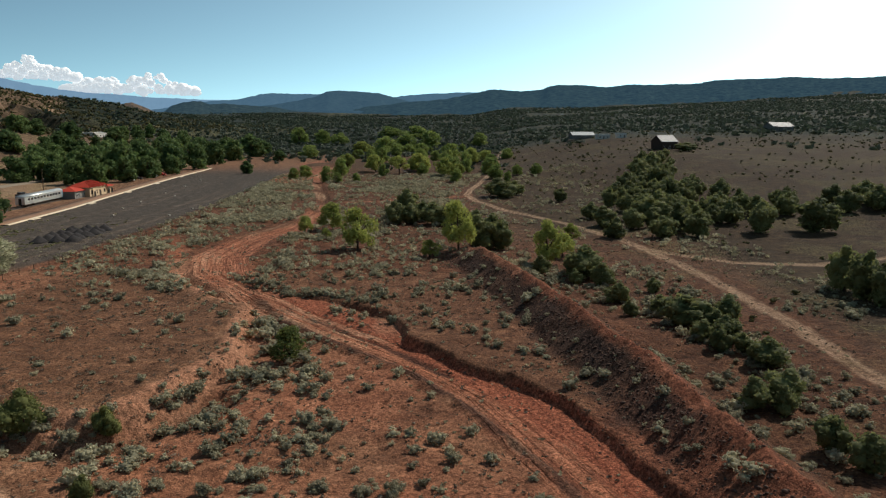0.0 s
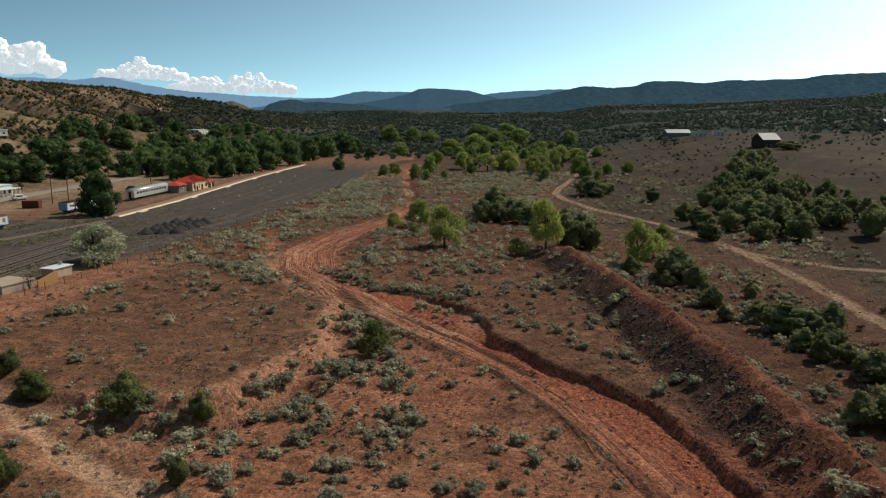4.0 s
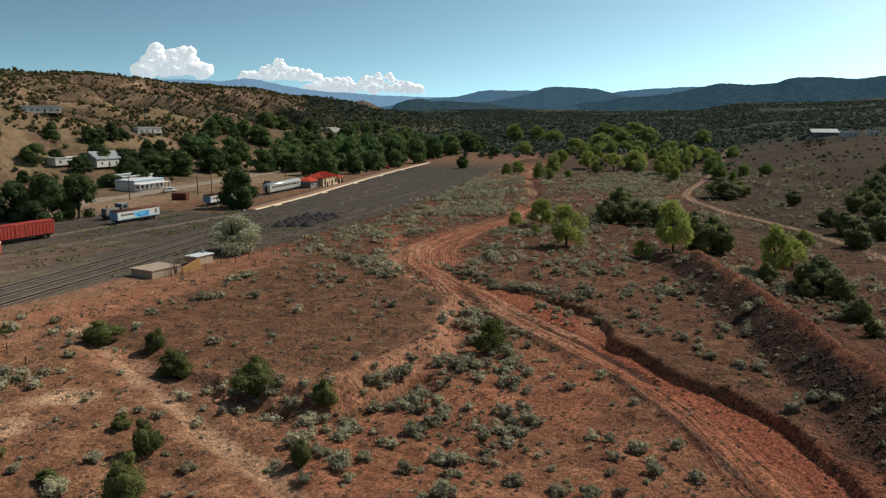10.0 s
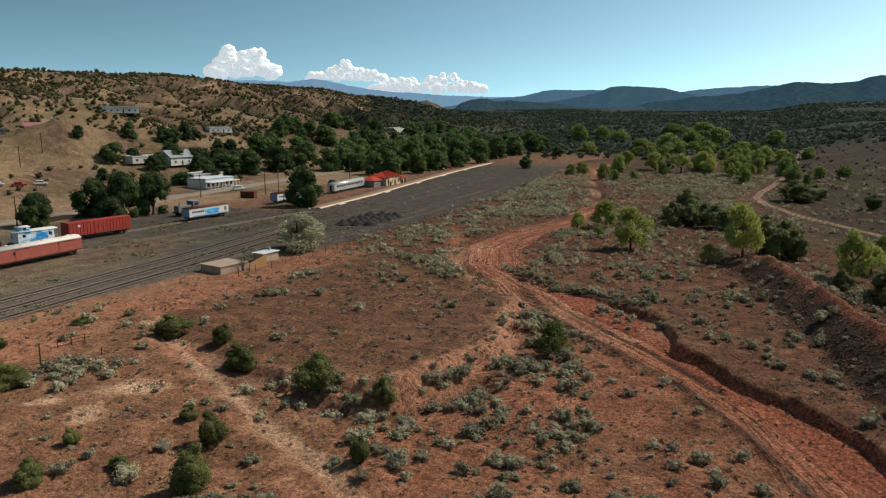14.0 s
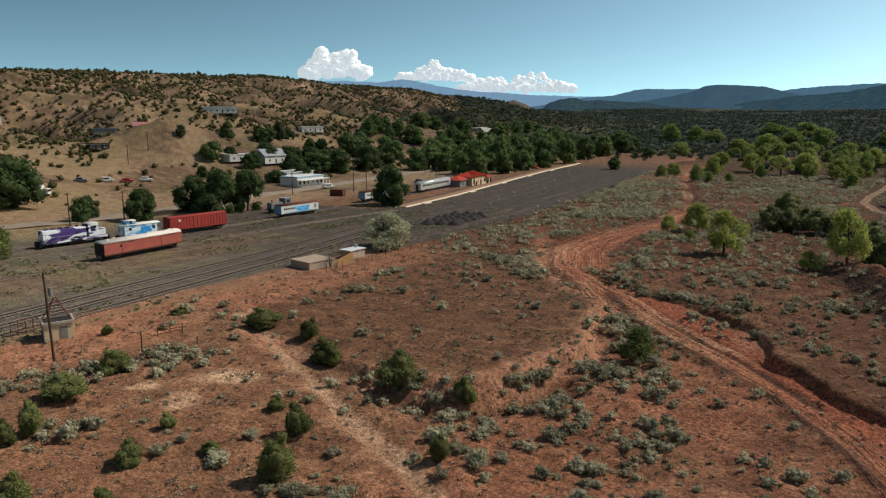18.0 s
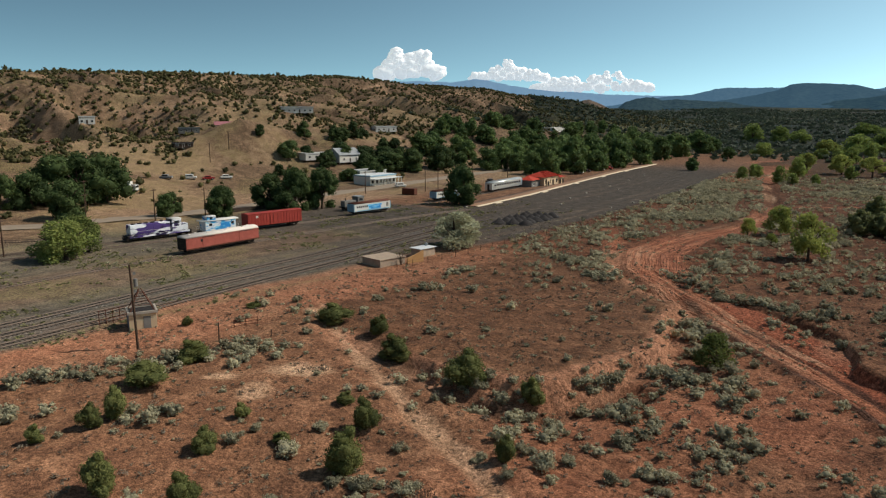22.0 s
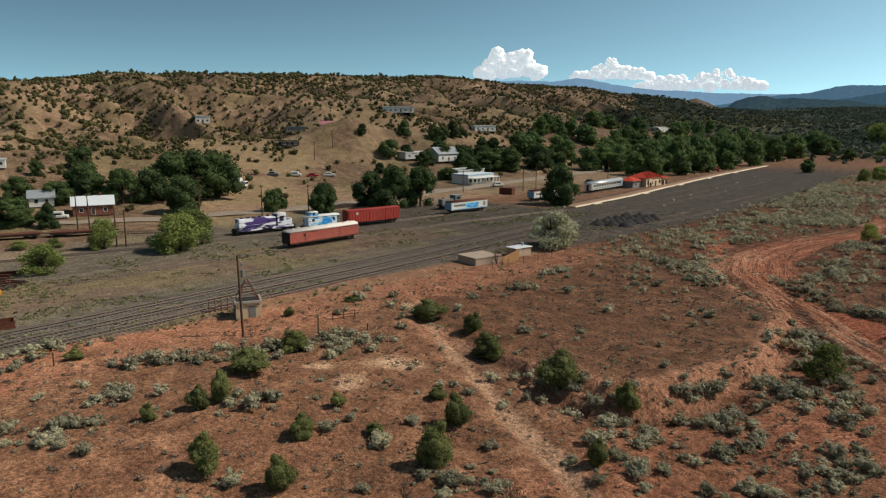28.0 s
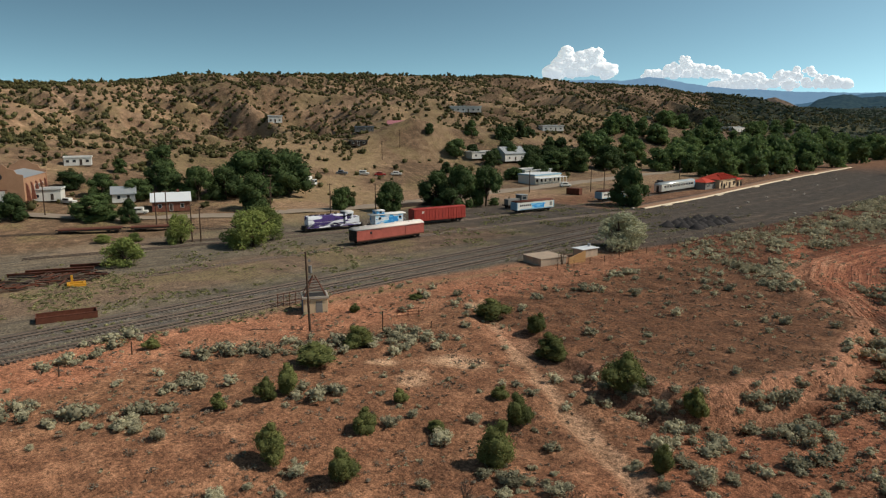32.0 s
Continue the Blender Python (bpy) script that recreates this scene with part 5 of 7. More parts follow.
kx, ky, kr = sow(17000, 0, 32, 30, 132, levee_flank, 41)
kw = 0.14 + 0.5 * kr.beta(1.0, 4.5, len(kx))
scatter("levee_stones", [stone_arrays(60 + i) for i in range(5)], kx, ky, kw, kw, STONE, "dark reddish stones on the levee's flank", "stones", 5)
kx, ky, kr = sow(1500, -84, -60, 8, 60, lambda x, y: 0.9 * step(5, 1, np.hypot(x + 73, (y - 24) * 0.6)) + 0.05 * (x > -79), 42)
kw = 0.08 + 0.3 * kr.beta(1.2, 4, len(kx))
scatter("pale_stones", [stone_arrays(70 + i) for i in range(5)], kx, ky, kw, kw, PALE_STONE, "pale stones strewn over the red slope", "stones", 6)
# weeds of the yard
yx, yy, yr = sow(26000, -150, -79, 5, 200, lambda x, y: 0.9 * step(-0.05, 0.4, fbm(x, y, 6, 3, 45)) * np.where((x < -94.5) | (np.abs(x + 88.5) < 0.5) | (np.abs(x + 84.2) < 0.8) | (np.abs(x + 79.8) < 1.2), 1.0, 0.12) * step(-134, -118, x) * step(200, 150, y), 43)
yw = yr.uniform(0.25, 0.9, len(yx))
scatter("yard_weeds", [sage_arrays(80 + i, 24, 0.26) for i in range(4)], yx, yy, yw, yw * 0.6, WEED, "yellow-green weeds between the sidings", "weeds", 7)

# grey brush along the sidings
qx, qy, qr = sow(420, -128, -100, 40, 130, lambda x, y: np.maximum.reduce([step(2.6, 0.8, np.hypot(x - a, y - b)) for a, b in [(-119.7, 79.2), (-116.7, 78.4), (-111.4, 69.7), (-111.5, 66.6), (-114.6, 69.3), (-112.1, 65.5), (-122.5, 78.7), (-118.3, 81.4)]]), 47)
qw = 0.7 + 1.2 * qr.beta(1.3, 2.0, len(qx))
scatter("siding_brush", [sage_arrays(395 + i, 90, 0.1, 1) for i in range(4)], qx, qy, qw, qw * 0.75, SAGE, "grey-green brush beside the sidings", "shrubs", 43)
# clods and small stones of the open ground
def clod_arrays(seed):
    r = np.random.RandomState(seed)
    v = np.array([(1, 0, 0), (-1, 0, 0), (0, 1, 0), (0, -1, 0), (0, 0, 1), (0, 0, -1)], float) * 0.5 * r.uniform(0.6, 1.25, (6, 1)) * np.array([1, 1, 0.7])
    return v + r.normal(0, 0.07, (6, 3)), np.array([(0, 2, 4), (2, 1, 4), (1, 3, 4), (3, 0, 4), (2, 0, 5), (1, 2, 5), (3, 1, 5), (0, 3, 5)])


def open_ground(x, y):
    d_y, s_y, _ = along(x, y, YARD_EDGE)
    return np.where(s_y > 0, 0.35 + 0.65 * step(-0.1, 0.4, fbm(x, y, 5, 3, 99)), 0.05) * step(140, 90, y)


kx, ky, kr = sow(52000, -84, 40, 26, 140, open_ground, 44)
kw = 0.07 + 0.30 * kr.beta(1.0, 5, len(kx))
scatter("soil_clods", [clod_arrays(90 + i) for i in range(6)], kx, ky, kw, kw, CLOD, "clods and small stones on the red ground", "stones", 8, 0.0)
# ---------------------------------------------------------------- kit for built things
def part(name, bm, mat, parent=None, label="", smooth=False):
    """Links a bmesh as one mesh object under a thing or a part."""
    me = bpy.data.meshes.new(name)
    bm.to_mesh(me)
    bm.free()
    me.materials.append(mat)
    if smooth:
        me.polygons.foreach_set("use_smooth", np.ones(len(me.polygons), bool))
    return link(name, me, parent, label)


def link(name, me, parent=None, label="", m=None):
    ob = new(name, me)
    if parent:
        ob.parent = parent
    if m is not None:
        ob.matrix_basis = m
    if label:
        ob["label"] = label
    return ob


def box(sx, sy, sz, x=0, y=0, z=0, bevel=0.0, bm=None, turn=0.0):
    """A block whose foot is at z."""
    bm = bm or bmesh.new()
    m = Matrix.Translation((x, y, z + sz / 2)) @ Matrix.Rotation(radians(turn), 4, "Z") @ Matrix.Diagonal((sx, sy, sz, 1))
    made = bmesh.ops.create_cube(bm, size=1, matrix=m)
    if bevel:
        edges = list({e for v in made["verts"] for e in v.link_edges})
        bmesh.ops.bevel(bm, geom=edges, offset=bevel, segments=2, affect="EDGES", profile=0.6)
    return bm


def rod(p0, p1, r, bm=None, sides=8, r1=None):
    bm = bm or bmesh.new()
    p0, p1 = Vector(p0), Vector(p1)
    m = Matrix.Translation((p0 + p1) / 2) @ (p1 - p0).to_track_quat("Z", "Y").to_matrix().to_4x4()
    bmesh.ops.create_cone(bm, cap_ends=True, segments=sides, radius1=r, radius2=r if r1 is None else r1, depth=(p1 - p0).length, matrix=m)
    return bm


def prism(points, length, x=0.0, bm=None):
    """A section in y and z, drawn out along x and centred there."""
    bm = bm or bmesh.new()
    a = [bm.verts.new((x - length / 2, y, z)) for y, z in points]
    b = [bm.verts.new((x + length / 2, y, z)) for y, z in points]
    n = len(points)
    for i in range(n):
        bm.faces.new((a[i], a[(i + 1) % n], b[(i + 1) % n], b[i]))
    bm.faces.new(a[::-1])
    bm.faces.new(b)
    bmesh.ops.recalc_face_normals(bm, faces=bm.faces)
    return bm


def thing(name, px, py, heading, label, category, group="", z=None, dz=0.0):
    """The Empty of a thing at a place of the plan; its x axis points along heading (degrees to the right of straight ahead)."""
    x, y = px * U, py * U
    root = tagged(new(name), label, category, group)
    root.matrix_world = Matrix.Translation((x, y, (float(z_at(x, y)) if z is None else z) + dz)) @ Matrix.Rotation(radians(90 - heading), 4, "Z")
    return root


def splashed(name, base, paints, scale=0.6, rough=0.5):
    """Sprayed paint in broad irregular shapes over a base coat."""
    m, nt, b = nodes_of(name, rough, 0.3)
    c = mix(nt, ramp(nt, noise_of(nt, 6, 4), (0.4, (0, 0, 0)), (0.7, (0.4, 0.4, 0.4))), base, tuple(v * 0.6 for v in base))
    for k, (col, lo, hi) in enumerate(paints):
        n = node(nt, "TexNoise", Scale=scale * (1 + 0.35 * k), Detail=3, Roughness=0.5, Distortion=1.2)
        g = nt.nodes.new("ShaderNodeNewGeometry")
        mp = node(nt, "Mapping", Location=(3.7 * k, 1.9 * k, 0.4 * k), Scale=(1, 0.6, 1.6))
        nt.links.new(g.outputs["Position"], mp.inputs[0])
        nt.links.new(mp.outputs[0], n.inputs["Vector"])
        c = mix(nt, ramp(nt, n.outputs["Fac"], (lo, (0, 0, 0)), (hi, (1, 1, 1))), c, col)
    nt.links.new(c, b.inputs["Base Color"])
    return m


RUST = painted("rusted_steel", lin(104, 58, 40), 0.85, wear=0.5, scale=1.6, dirt=lin(70, 44, 34))
BOX_RED = painted("boxcar_red_paint", lin(164, 57, 47), 0.6, wear=0.35, scale=0.9, dirt=lin(96, 48, 38))
MAROON = painted("faded_maroon_paint", lin(166, 86, 74), 0.7, wear=0.3, scale=0.8, dirt=lin(128, 76, 64))
SILVER = painted("stainless_steel", lin(206, 208, 204), 0.35, 0.6, wear=0.15, scale=0.8)
PALE_ROOF = painted("sun_bleached_roof", lin(222, 214, 206), 0.7, wear=0.4, scale=0.7, dirt=lin(140, 116, 100))
UNDER = painted("running_gear_black", lin(42, 38, 36), 0.8, wear=0.3, scale=2)
WHITE = painted("white_paint", lin(214, 212, 206), 0.6, wear=0.2, scale=1.0)
CREAM = painted("cream_stucco", lin(206, 184, 150), 0.85, wear=0.25, scale=0.8)
TAN = painted("tan_stucco", lin(176, 134, 104), 0.9, wear=0.3, scale=0.6)
CONCRETE = painted("old_concrete", lin(178, 168, 154), 0.9, wear=0.4, scale=0.9)
GREY_WALL = painted("grey_render", lin(128, 126, 122), 0.85, wear=0.3, scale=0.9)
TILE_RED = painted("red_roof_tile", lin(186, 60, 36), 0.75, wear=0.35, scale=1.4, dirt=lin(120, 44, 32))
METAL_ROOF = painted("grey_metal_roof", lin(168, 172, 174), 0.45, 0.3, wear=0.25, scale=0.6)
OLD_ROOF = painted("old_zinc_roof", lin(116, 118, 120), 0.6, 0.2, wear=0.35, scale=0.6, dirt=lin(92, 78, 68))
WHITE_ROOF = painted("white_metal_roof", lin(216, 218, 218), 0.5, 0.1, wear=0.12, scale=0.6)
BRICK = painted("red_brick", lin(128, 78, 62), 0.9, wear=0.4, scale=1.8)
DARK_WOOD = painted("dark_weathered_wood", lin(66, 54, 46), 0.9, wear=0.4, scale=2.5)
POLE_WOOD = painted("pole_wood", lin(78, 58, 44), 0.9, wear=0.35, scale=3)
TIE_WOOD = painted("creosoted_tie", lin(70, 60, 51), 0.9, wear=0.4, scale=3)
RAIL_STEEL = painted("rail_steel", lin(76, 64, 55), 0.55, 0.5, wear=0.3, scale=2)
GLASS_DARK, _nt, _b = nodes_of("window_glass", 0.08, 0.5)
_b.inputs["Base Color"].default_value = (0.02, 0.025, 0.03, 1)
BLUE_TRIM = painted("blue_trim", lin(136, 172, 192), 0.6, wear=0.2)
YELLOW = painted("yellow_machine_paint", lin(206, 150, 34), 0.6, wear=0.3, scale=3)
ASPHALT = painted("asphalt", lin(150, 134, 116), 0.9, wear=0.3, scale=0.4)
PAVE_RED = painted("red_brick_paving", lin(146, 112, 88), 0.9, wear=0.3, scale=0.6)
CURB = painted("pale_platform_edge", lin(222, 204, 178), 0.85, wear=0.15, scale=0.8)
GRAVEL = painted("dark_gravel", lin(44, 41, 41), 0.95, wear=0.5, scale=3.5, dirt=lin(80, 72, 70))
TYRE = painted("tyre_rubber", lin(30, 30, 30), 0.9)
TAG_PURPLE = splashed("sprayed_purple", lin(220, 222, 226), [(lin(70, 52, 110), 0.46, 0.50), (lin(36, 30, 60), 0.56, 0.60), (lin(220, 220, 228), 0.64, 0.66)], 0.26)
TAG_BLUE = splashed("sprayed_blue", lin(210, 216, 220), [(lin(48, 140, 196), 0.50, 0.58), (lin(120, 190, 220), 0.60, 0.66), (lin(40, 60, 70), 0.68, 0.71)], 0.7)
BLUE_SWEEP = splashed("blue_sweep", lin(40, 132, 200), [(lin(120, 196, 226), 0.48, 0.62)], 0.5)
INK = painted("black_lettering", lin(28, 28, 34), 0.7)

# ---------------------------------------------------------------- railway
def bent(points, offset=0.0, stepm=0.6):
    """Points every stepm metres along a line of the plan, moved sideways (right: plus), with headings."""
    pts = [(x * U, y * U) for x, y in points]
    seg = [math.dist(a, b) for a, b in zip(pts, pts[1:])]
    total, out, s = sum(seg), [], 0.0
    while s < total:
        k, r = 0, s
        while r > seg[k] and k < len(seg) - 1:
            r -= seg[k]
            k += 1
        (ax, ay), (bx, by) = pts[k], pts[k + 1]
        dx, dy = (bx - ax) / seg[k], (by - ay) / seg[k]
        out.append((ax + dx * r + dy * offset, ay + dy * r - dx * offset, math.atan2(dy, dx)))
        s += stepm
    return out


def strip(name, rows, section, mat, parent=None, label="", lift=0.0, follow=True):
    """A section (sideways, up) swept along rows of (x, y, heading) that lie on the ground."""
    k = len(section)
    vs, fs = [], []
    for x, y, h in rows:
        z = float(z_at(x, y)) if follow else 0.0
        for a, b in section:
            vs.append((x + math.sin(h) * a, y - math.cos(h) * a, z + b + lift))
    for i in range(len(rows) - 1):
        for j in range(k - 1):
            p = i * k + j
            fs.append((p, p + 1, p + k + 1, p + k))
    me = mesh_of(name, vs, fs, mat)
    return link(name, me, parent, label)


tie_mesh = bpy.data.meshes.new("tie")
_bm = box(2.5, 0.23, 0.16, bevel=0.02)
_bm.to_mesh(tie_mesh)
_bm.free()
tie_mesh.materials.append(TIE_WOOD)
RAIL = [(-0.07, 0.0), (-0.035, 0.02), (-0.035, 0.15), (0.035, 0.15), (0.035, 0.02), (0.07, 0.0)]


def track(line, label, single_ties=0, lift=0.12, sink=0.0):
    root = tagged(new("railway_track"), label, "railway track", "tracks of the yard", kind="structure")
    rows = bent(line, 0, 0.62)
    for off in (-0.72, 0.72):
        strip("rail", bent(line, off, 3.0), RAIL, RAIL_STEEL, root, lift=lift + 0.02 - sink)
    vs, fs = [], []
    cv = np.array([(x, y, z) for x in (-1.25, 1.25) for y in (-0.115, 0.115) for z in (0, 0.16)])
    quads = [(0, 1, 3, 2), (4, 6, 7, 5), (0, 4, 5, 1), (2, 3, 7, 6), (1, 5, 7, 3)]
    for i, (x, y, h) in enumerate(rows):
        z = float(z_at(x, y)) + lift - 0.13 - sink
        m = Matrix.Translation((x, y, z)) @ Matrix.Rotation(h - math.pi / 2 + 0.02 * math.sin(i * 2.7), 4, "Z")
        if i < single_ties:
            link("tie", tie_mesh, root, m=m)
        else:
            b = len(vs) * 8
            vs.append(np.array([(m @ Vector(v))[:] for v in cv]))
            fs.append(np.array(quads) + b)
    if vs:
        ob = link("ties", mesh_of("ties", np.concatenate(vs), np.concatenate(fs), TIE_WOOD), root)
        ob["kind"] = "stuff"
    return root


track(TRACKS[0], "rusty railway track half sunk in dark ballast nearest the slope", 100, 0.07, 0.03)
track(TRACKS[1], "rusty railway track half sunk in the middle of the yard", 100, 0.07, 0.03)
track(TRACKS[2], "rusty railway track leading towards the platform", 100, 0.07, 0.03)
track([(-113, 40), (-112.4, 70), (-112.2, 100), (-110, 130), (-104, 165)], "weedy siding under the maroon baggage car", 0, 0.05, 0.04)
track([(-141, 30), (-131, 72), (-126.4, 98), (-123.6, 113), (-121.3, 144), (-122, 182), (-122.6, 240)], "weedy siding with parked rail cars", 0, 0.05, 0.04)
track([(-142, 50), (-136, 72), (-132.3, 90), (-128, 112)], "weedy spur under the purple locomotive", 0, 0.05, 0.04)
track([(-178, 10), (-164.5, 40), (-155, 62), (-147, 82)], "spur with rusting flat cars beside the highway", 0, 0.05, 0.04)


wheel_mesh = bpy.data.meshes.new("wheel")
_bm = rod((0, -0.07, 0), (0, 0.07, 0), 0.46, sides=20)
rod((0, -0.1, 0), (0, -0.07, 0), 0.5, _bm, 20)
rod((0, 0.07, 0), (0, 0.16, 0), 0.12, _bm, 10)
_bm.to_mesh(wheel_mesh)
_bm.free()
wheel_mesh.materials.append(UNDER)


def trucks(root, length, rise=0.27):
    """Two four-wheeled trucks under a rail car."""
    for cx in (-length / 2 + 2.1, length / 2 - 2.1):
        bm = box(2.3, 0.14, 0.34, cx, 0.98, rise + 0.34, 0.04)
        box(2.3, 0.14, 0.34, cx, -0.98, rise + 0.34, 0.04, bm)
        box(0.5, 2.1, 0.28, cx, 0, rise + 0.45, 0.03, bm)
        for wx in (-0.85, 0.85):
            rod((cx + wx, -1.0, rise + 0.5), (cx + wx, 1.0, rise + 0.5), 0.08, bm)
        tr = part("truck", bm, UNDER, root)
        for wx in (-0.85, 0.85):
            for wy in (-0.76, 0.76):
                link("wheel", wheel_mesh, tr, m=Matrix.Translation((cx + wx, wy, rise + 0.5)) @ Matrix.Rotation(0 if wy > 0 else math.pi, 4, "Z"))


def coupler(root, length):
    for s in (-1, 1):
        bm = box(0.8, 0.2, 0.22, s * (length / 2 + 0.3), 0, 0.95, 0.04)
        box(0.3, 0.3, 0.3, s * (length / 2 + 0.62), 0, 0.91, 0.06, bm)
        part("coupler", bm, UNDER, root)


def arch(w, z0, rise, n=9, t=0.08):
    """Half section of a bowed roof."""
    up = [(w / 2 * math.cos(math.pi * i / (n - 1)), z0 + rise * math.sin(math.pi * i / (n - 1))) for i in range(n)]
    return up


def boxcar(px, py, heading):
    L, W = 15.6, 2.95
    r = thing("boxcar", px, py, heading, "rust-red ribbed steel boxcar parked on a weedy siding", "boxcar", "parked rail cars")
    part("body", box(L, W, 3.0, 0, 0, 1.15, 0.03), BOX_RED, r)
    part("roof", prism([(W / 2 + 0.04, 4.15), (0, 4.36), (-W / 2 - 0.04, 4.15), (-W / 2 - 0.04, 4.08), (W / 2 + 0.04, 4.08)], L + 0.1), BOX_RED, r, "dusty dark red roof")
    part("underframe", box(L - 0.4, 1.2, 0.4, 0, 0, 0.78, 0.03), UNDER, r)
    rib = bpy.data.meshes.new("rib")
    bm = box(0.13, 0.10, 2.9, bevel=0.03)
    bm.to_mesh(rib)
    bm.free()
    rib.materials.append(BOX_RED)
    for i in range(19):
        x = -L / 2 + 0.35 + i * (L - 0.7) / 18
        if abs(x) > 1.6:
            for s in (-1, 1):
                link("rib", rib, r, m=Matrix.Translation((x, s * (W / 2 + 0.02), 1.2)))
    for s in (-1, 1):
        d = part("door", box(3.0, 0.09, 2.85, 0.0, s * (W / 2 + 0.05), 1.18, 0.02), BOX_RED, r, "plug door of a darker red")
        part("latch_bar", rod((-0.6, s * (W / 2 + 0.12), 1.3), (-0.6, s * (W / 2 + 0.12), 3.9), 0.03), UNDER, d)
        part("latch_bar", rod((0.6, s * (W / 2 + 0.12), 1.3), (0.6, s * (W / 2 + 0.12), 3.9), 0.03), UNDER, d)
        part("number_panel", box(0.7, 0.03, 0.5, -5.2, s * (W / 2 + 0.045), 3.1), WHITE, r, "small white stencilled panel")
    for s in (-1, 1):
        bm = bmesh.new()
        for k in range(7):
            rod((s * (L / 2 + 0.06), -1.35, 1.4 + k * 0.38), (s * (L / 2 + 0.06), -0.95, 1.4 + k * 0.38), 0.025, bm, 6)
        part("ladder", bm, UNDER, r)
    trucks(r, L)
    coupler(r, L)
    return r


def baggage_car(px, py, heading):
    L, W = 18.6, 2.95
    r = thing("baggage_car", px, py, heading, "faded maroon baggage car with a sun-bleached roof", "rail car", "parked rail cars")
    part("body", box(L, W, 2.3, 0, 0, 1.05, 0.04), MAROON, r)
    # near end gets a black panel that paints its shade in
    part("end_panel", box(0.1, W - 0.2, 2.3, -L / 2 - 0.05, 0, 1.05, 0.02), UNDER, r, "black end panel for shade and doorway")
    part("end_panel", box(0.1, W - 0.2, 2.3, L / 2 + 0.05, 0, 1.05, 0.02), UNDER, r, "dark end with a doorway")
    part("roof", prism(arch(W + 0.1, 3.35, 0.62), L), PALE_ROOF, r, "sun-bleached bowed roof with stains", True)
    vent = bpy.data.meshes.new("roof_vent")
    bm = box(0.5, 0.4, 0.22, bevel=0.05)
    bm.to_mesh(vent)
    bm.free()
    vent.materials.append(PALE_ROOF)
    for i in range(8):
        link("roof_vent", vent, r, m=Matrix.Translation((-L / 2 + 1.4 + i * 2.25, 0.55 if i % 2 else -0.55, 3.84)))
    for s in (-1, 1):
        part("side_sill", box(L, 0.06, 0.24, 0, s * (W / 2 + 0.02), 1.0, 0.01), RUST, r)
        part("letter_board", box(L - 0.3, 0.05, 0.2, 0, s * (W / 2 + 0.02), 3.05, 0.01), MAROON, r)
        for x, w in ((-4.6, 1.6), (4.9, 2.0)):
            d = part("door", box(w, 0.08, 1.95, x, s * (W / 2 + 0.03), 1.2, 0.02), MAROON, r, "sliding door of a deeper maroon")
            part("door_track", box(w * 1.9, 0.06, 0.09, x + w * 0.4, s * (W / 2 + 0.06), 3.16), UNDER, d)
        part("window", box(0.5, 0.05, 0.5, -5.6, s * (W / 2 + 0.03), 2.35), GLASS_DARK, r)
    part("underframe", box(L - 3, 1.6, 0.45, 0, 0, 0.62, 0.04), UNDER, r)
    trucks(r, L)
    coupler(r, L)
    return r


def locomotive(px, py, heading):
    L, W = 15.0, 2.9
    r = thing("locomotive", px, py, heading, "diesel locomotive sprayed in purple and white", "locomotive", "parked rail cars")
    part("deck", box(L, W, 0.35, 0, 0, 1.1, 0.04), UNDER, r)
    part("fuel_tank", box(3.6, 2.4, 0.75, 0.3, 0, 0.38, 0.12), UNDER, r)
    part("hood", box(9.4, 2.15, 2.35, -2.1, 0, 1.45, 0.14), TAG_PURPLE, r, "long hood sprayed white and purple")
    cab = part("cab", box(2.3, 2.85, 2.8, 4.0, 0, 1.45, 0.12), TAG_PURPLE, r, "cab sprayed dark purple")
    part("cab_roof", prism(arch(2.95, 4.2, 0.22), 2.4, 4.0), WHITE, cab, "white rounded cab roof", True)
    for s in (-1, 1):
        part("cab_window", box(1.2, 0.04, 0.6, 4.0, s * 1.43, 3.2), GLASS_DARK, cab)
        part("handrail", rod((-7.0, s * 1.42, 2.3), (2.6, s * 1.42, 2.3), 0.025, sides=6), WHITE, r)
        part("walkway_skirt", box(L - 0.8, 0.06, 0.5, 0, s * 1.44, 0.95, 0.01), TAG_PURPLE, r)
        for k in range(5):
            part("hood_door", box(1.3, 0.05, 1.6, -5.6 + k * 1.6, s * 1.09, 1.7, 0.015), TAG_PURPLE, r)
    part("short_hood", box(1.7, 2.1, 1.5, 6.1, 0, 1.45, 0.12), TAG_PURPLE, r, "low nose hood, white and purple")
    for k, x in enumerate((-5.6, -4.1, -2.6, -1.1)):
        part("roof_fan", rod((x, 0, 3.78), (x, 0, 3.98), 0.48, sides=16), UNDER, r)
    part("exhaust_stack", box(0.6, 0.4, 0.45, 1.0, 0, 3.78, 0.05), UNDER, r)
    for s in (-1, 1):
        part("pilot", box(0.25, 2.6, 0.7, s * (L / 2), 0, 0.42, 0.03), UNDER, r)
    trucks(r, L + 1.0)
    coupler(r, L)
    return r


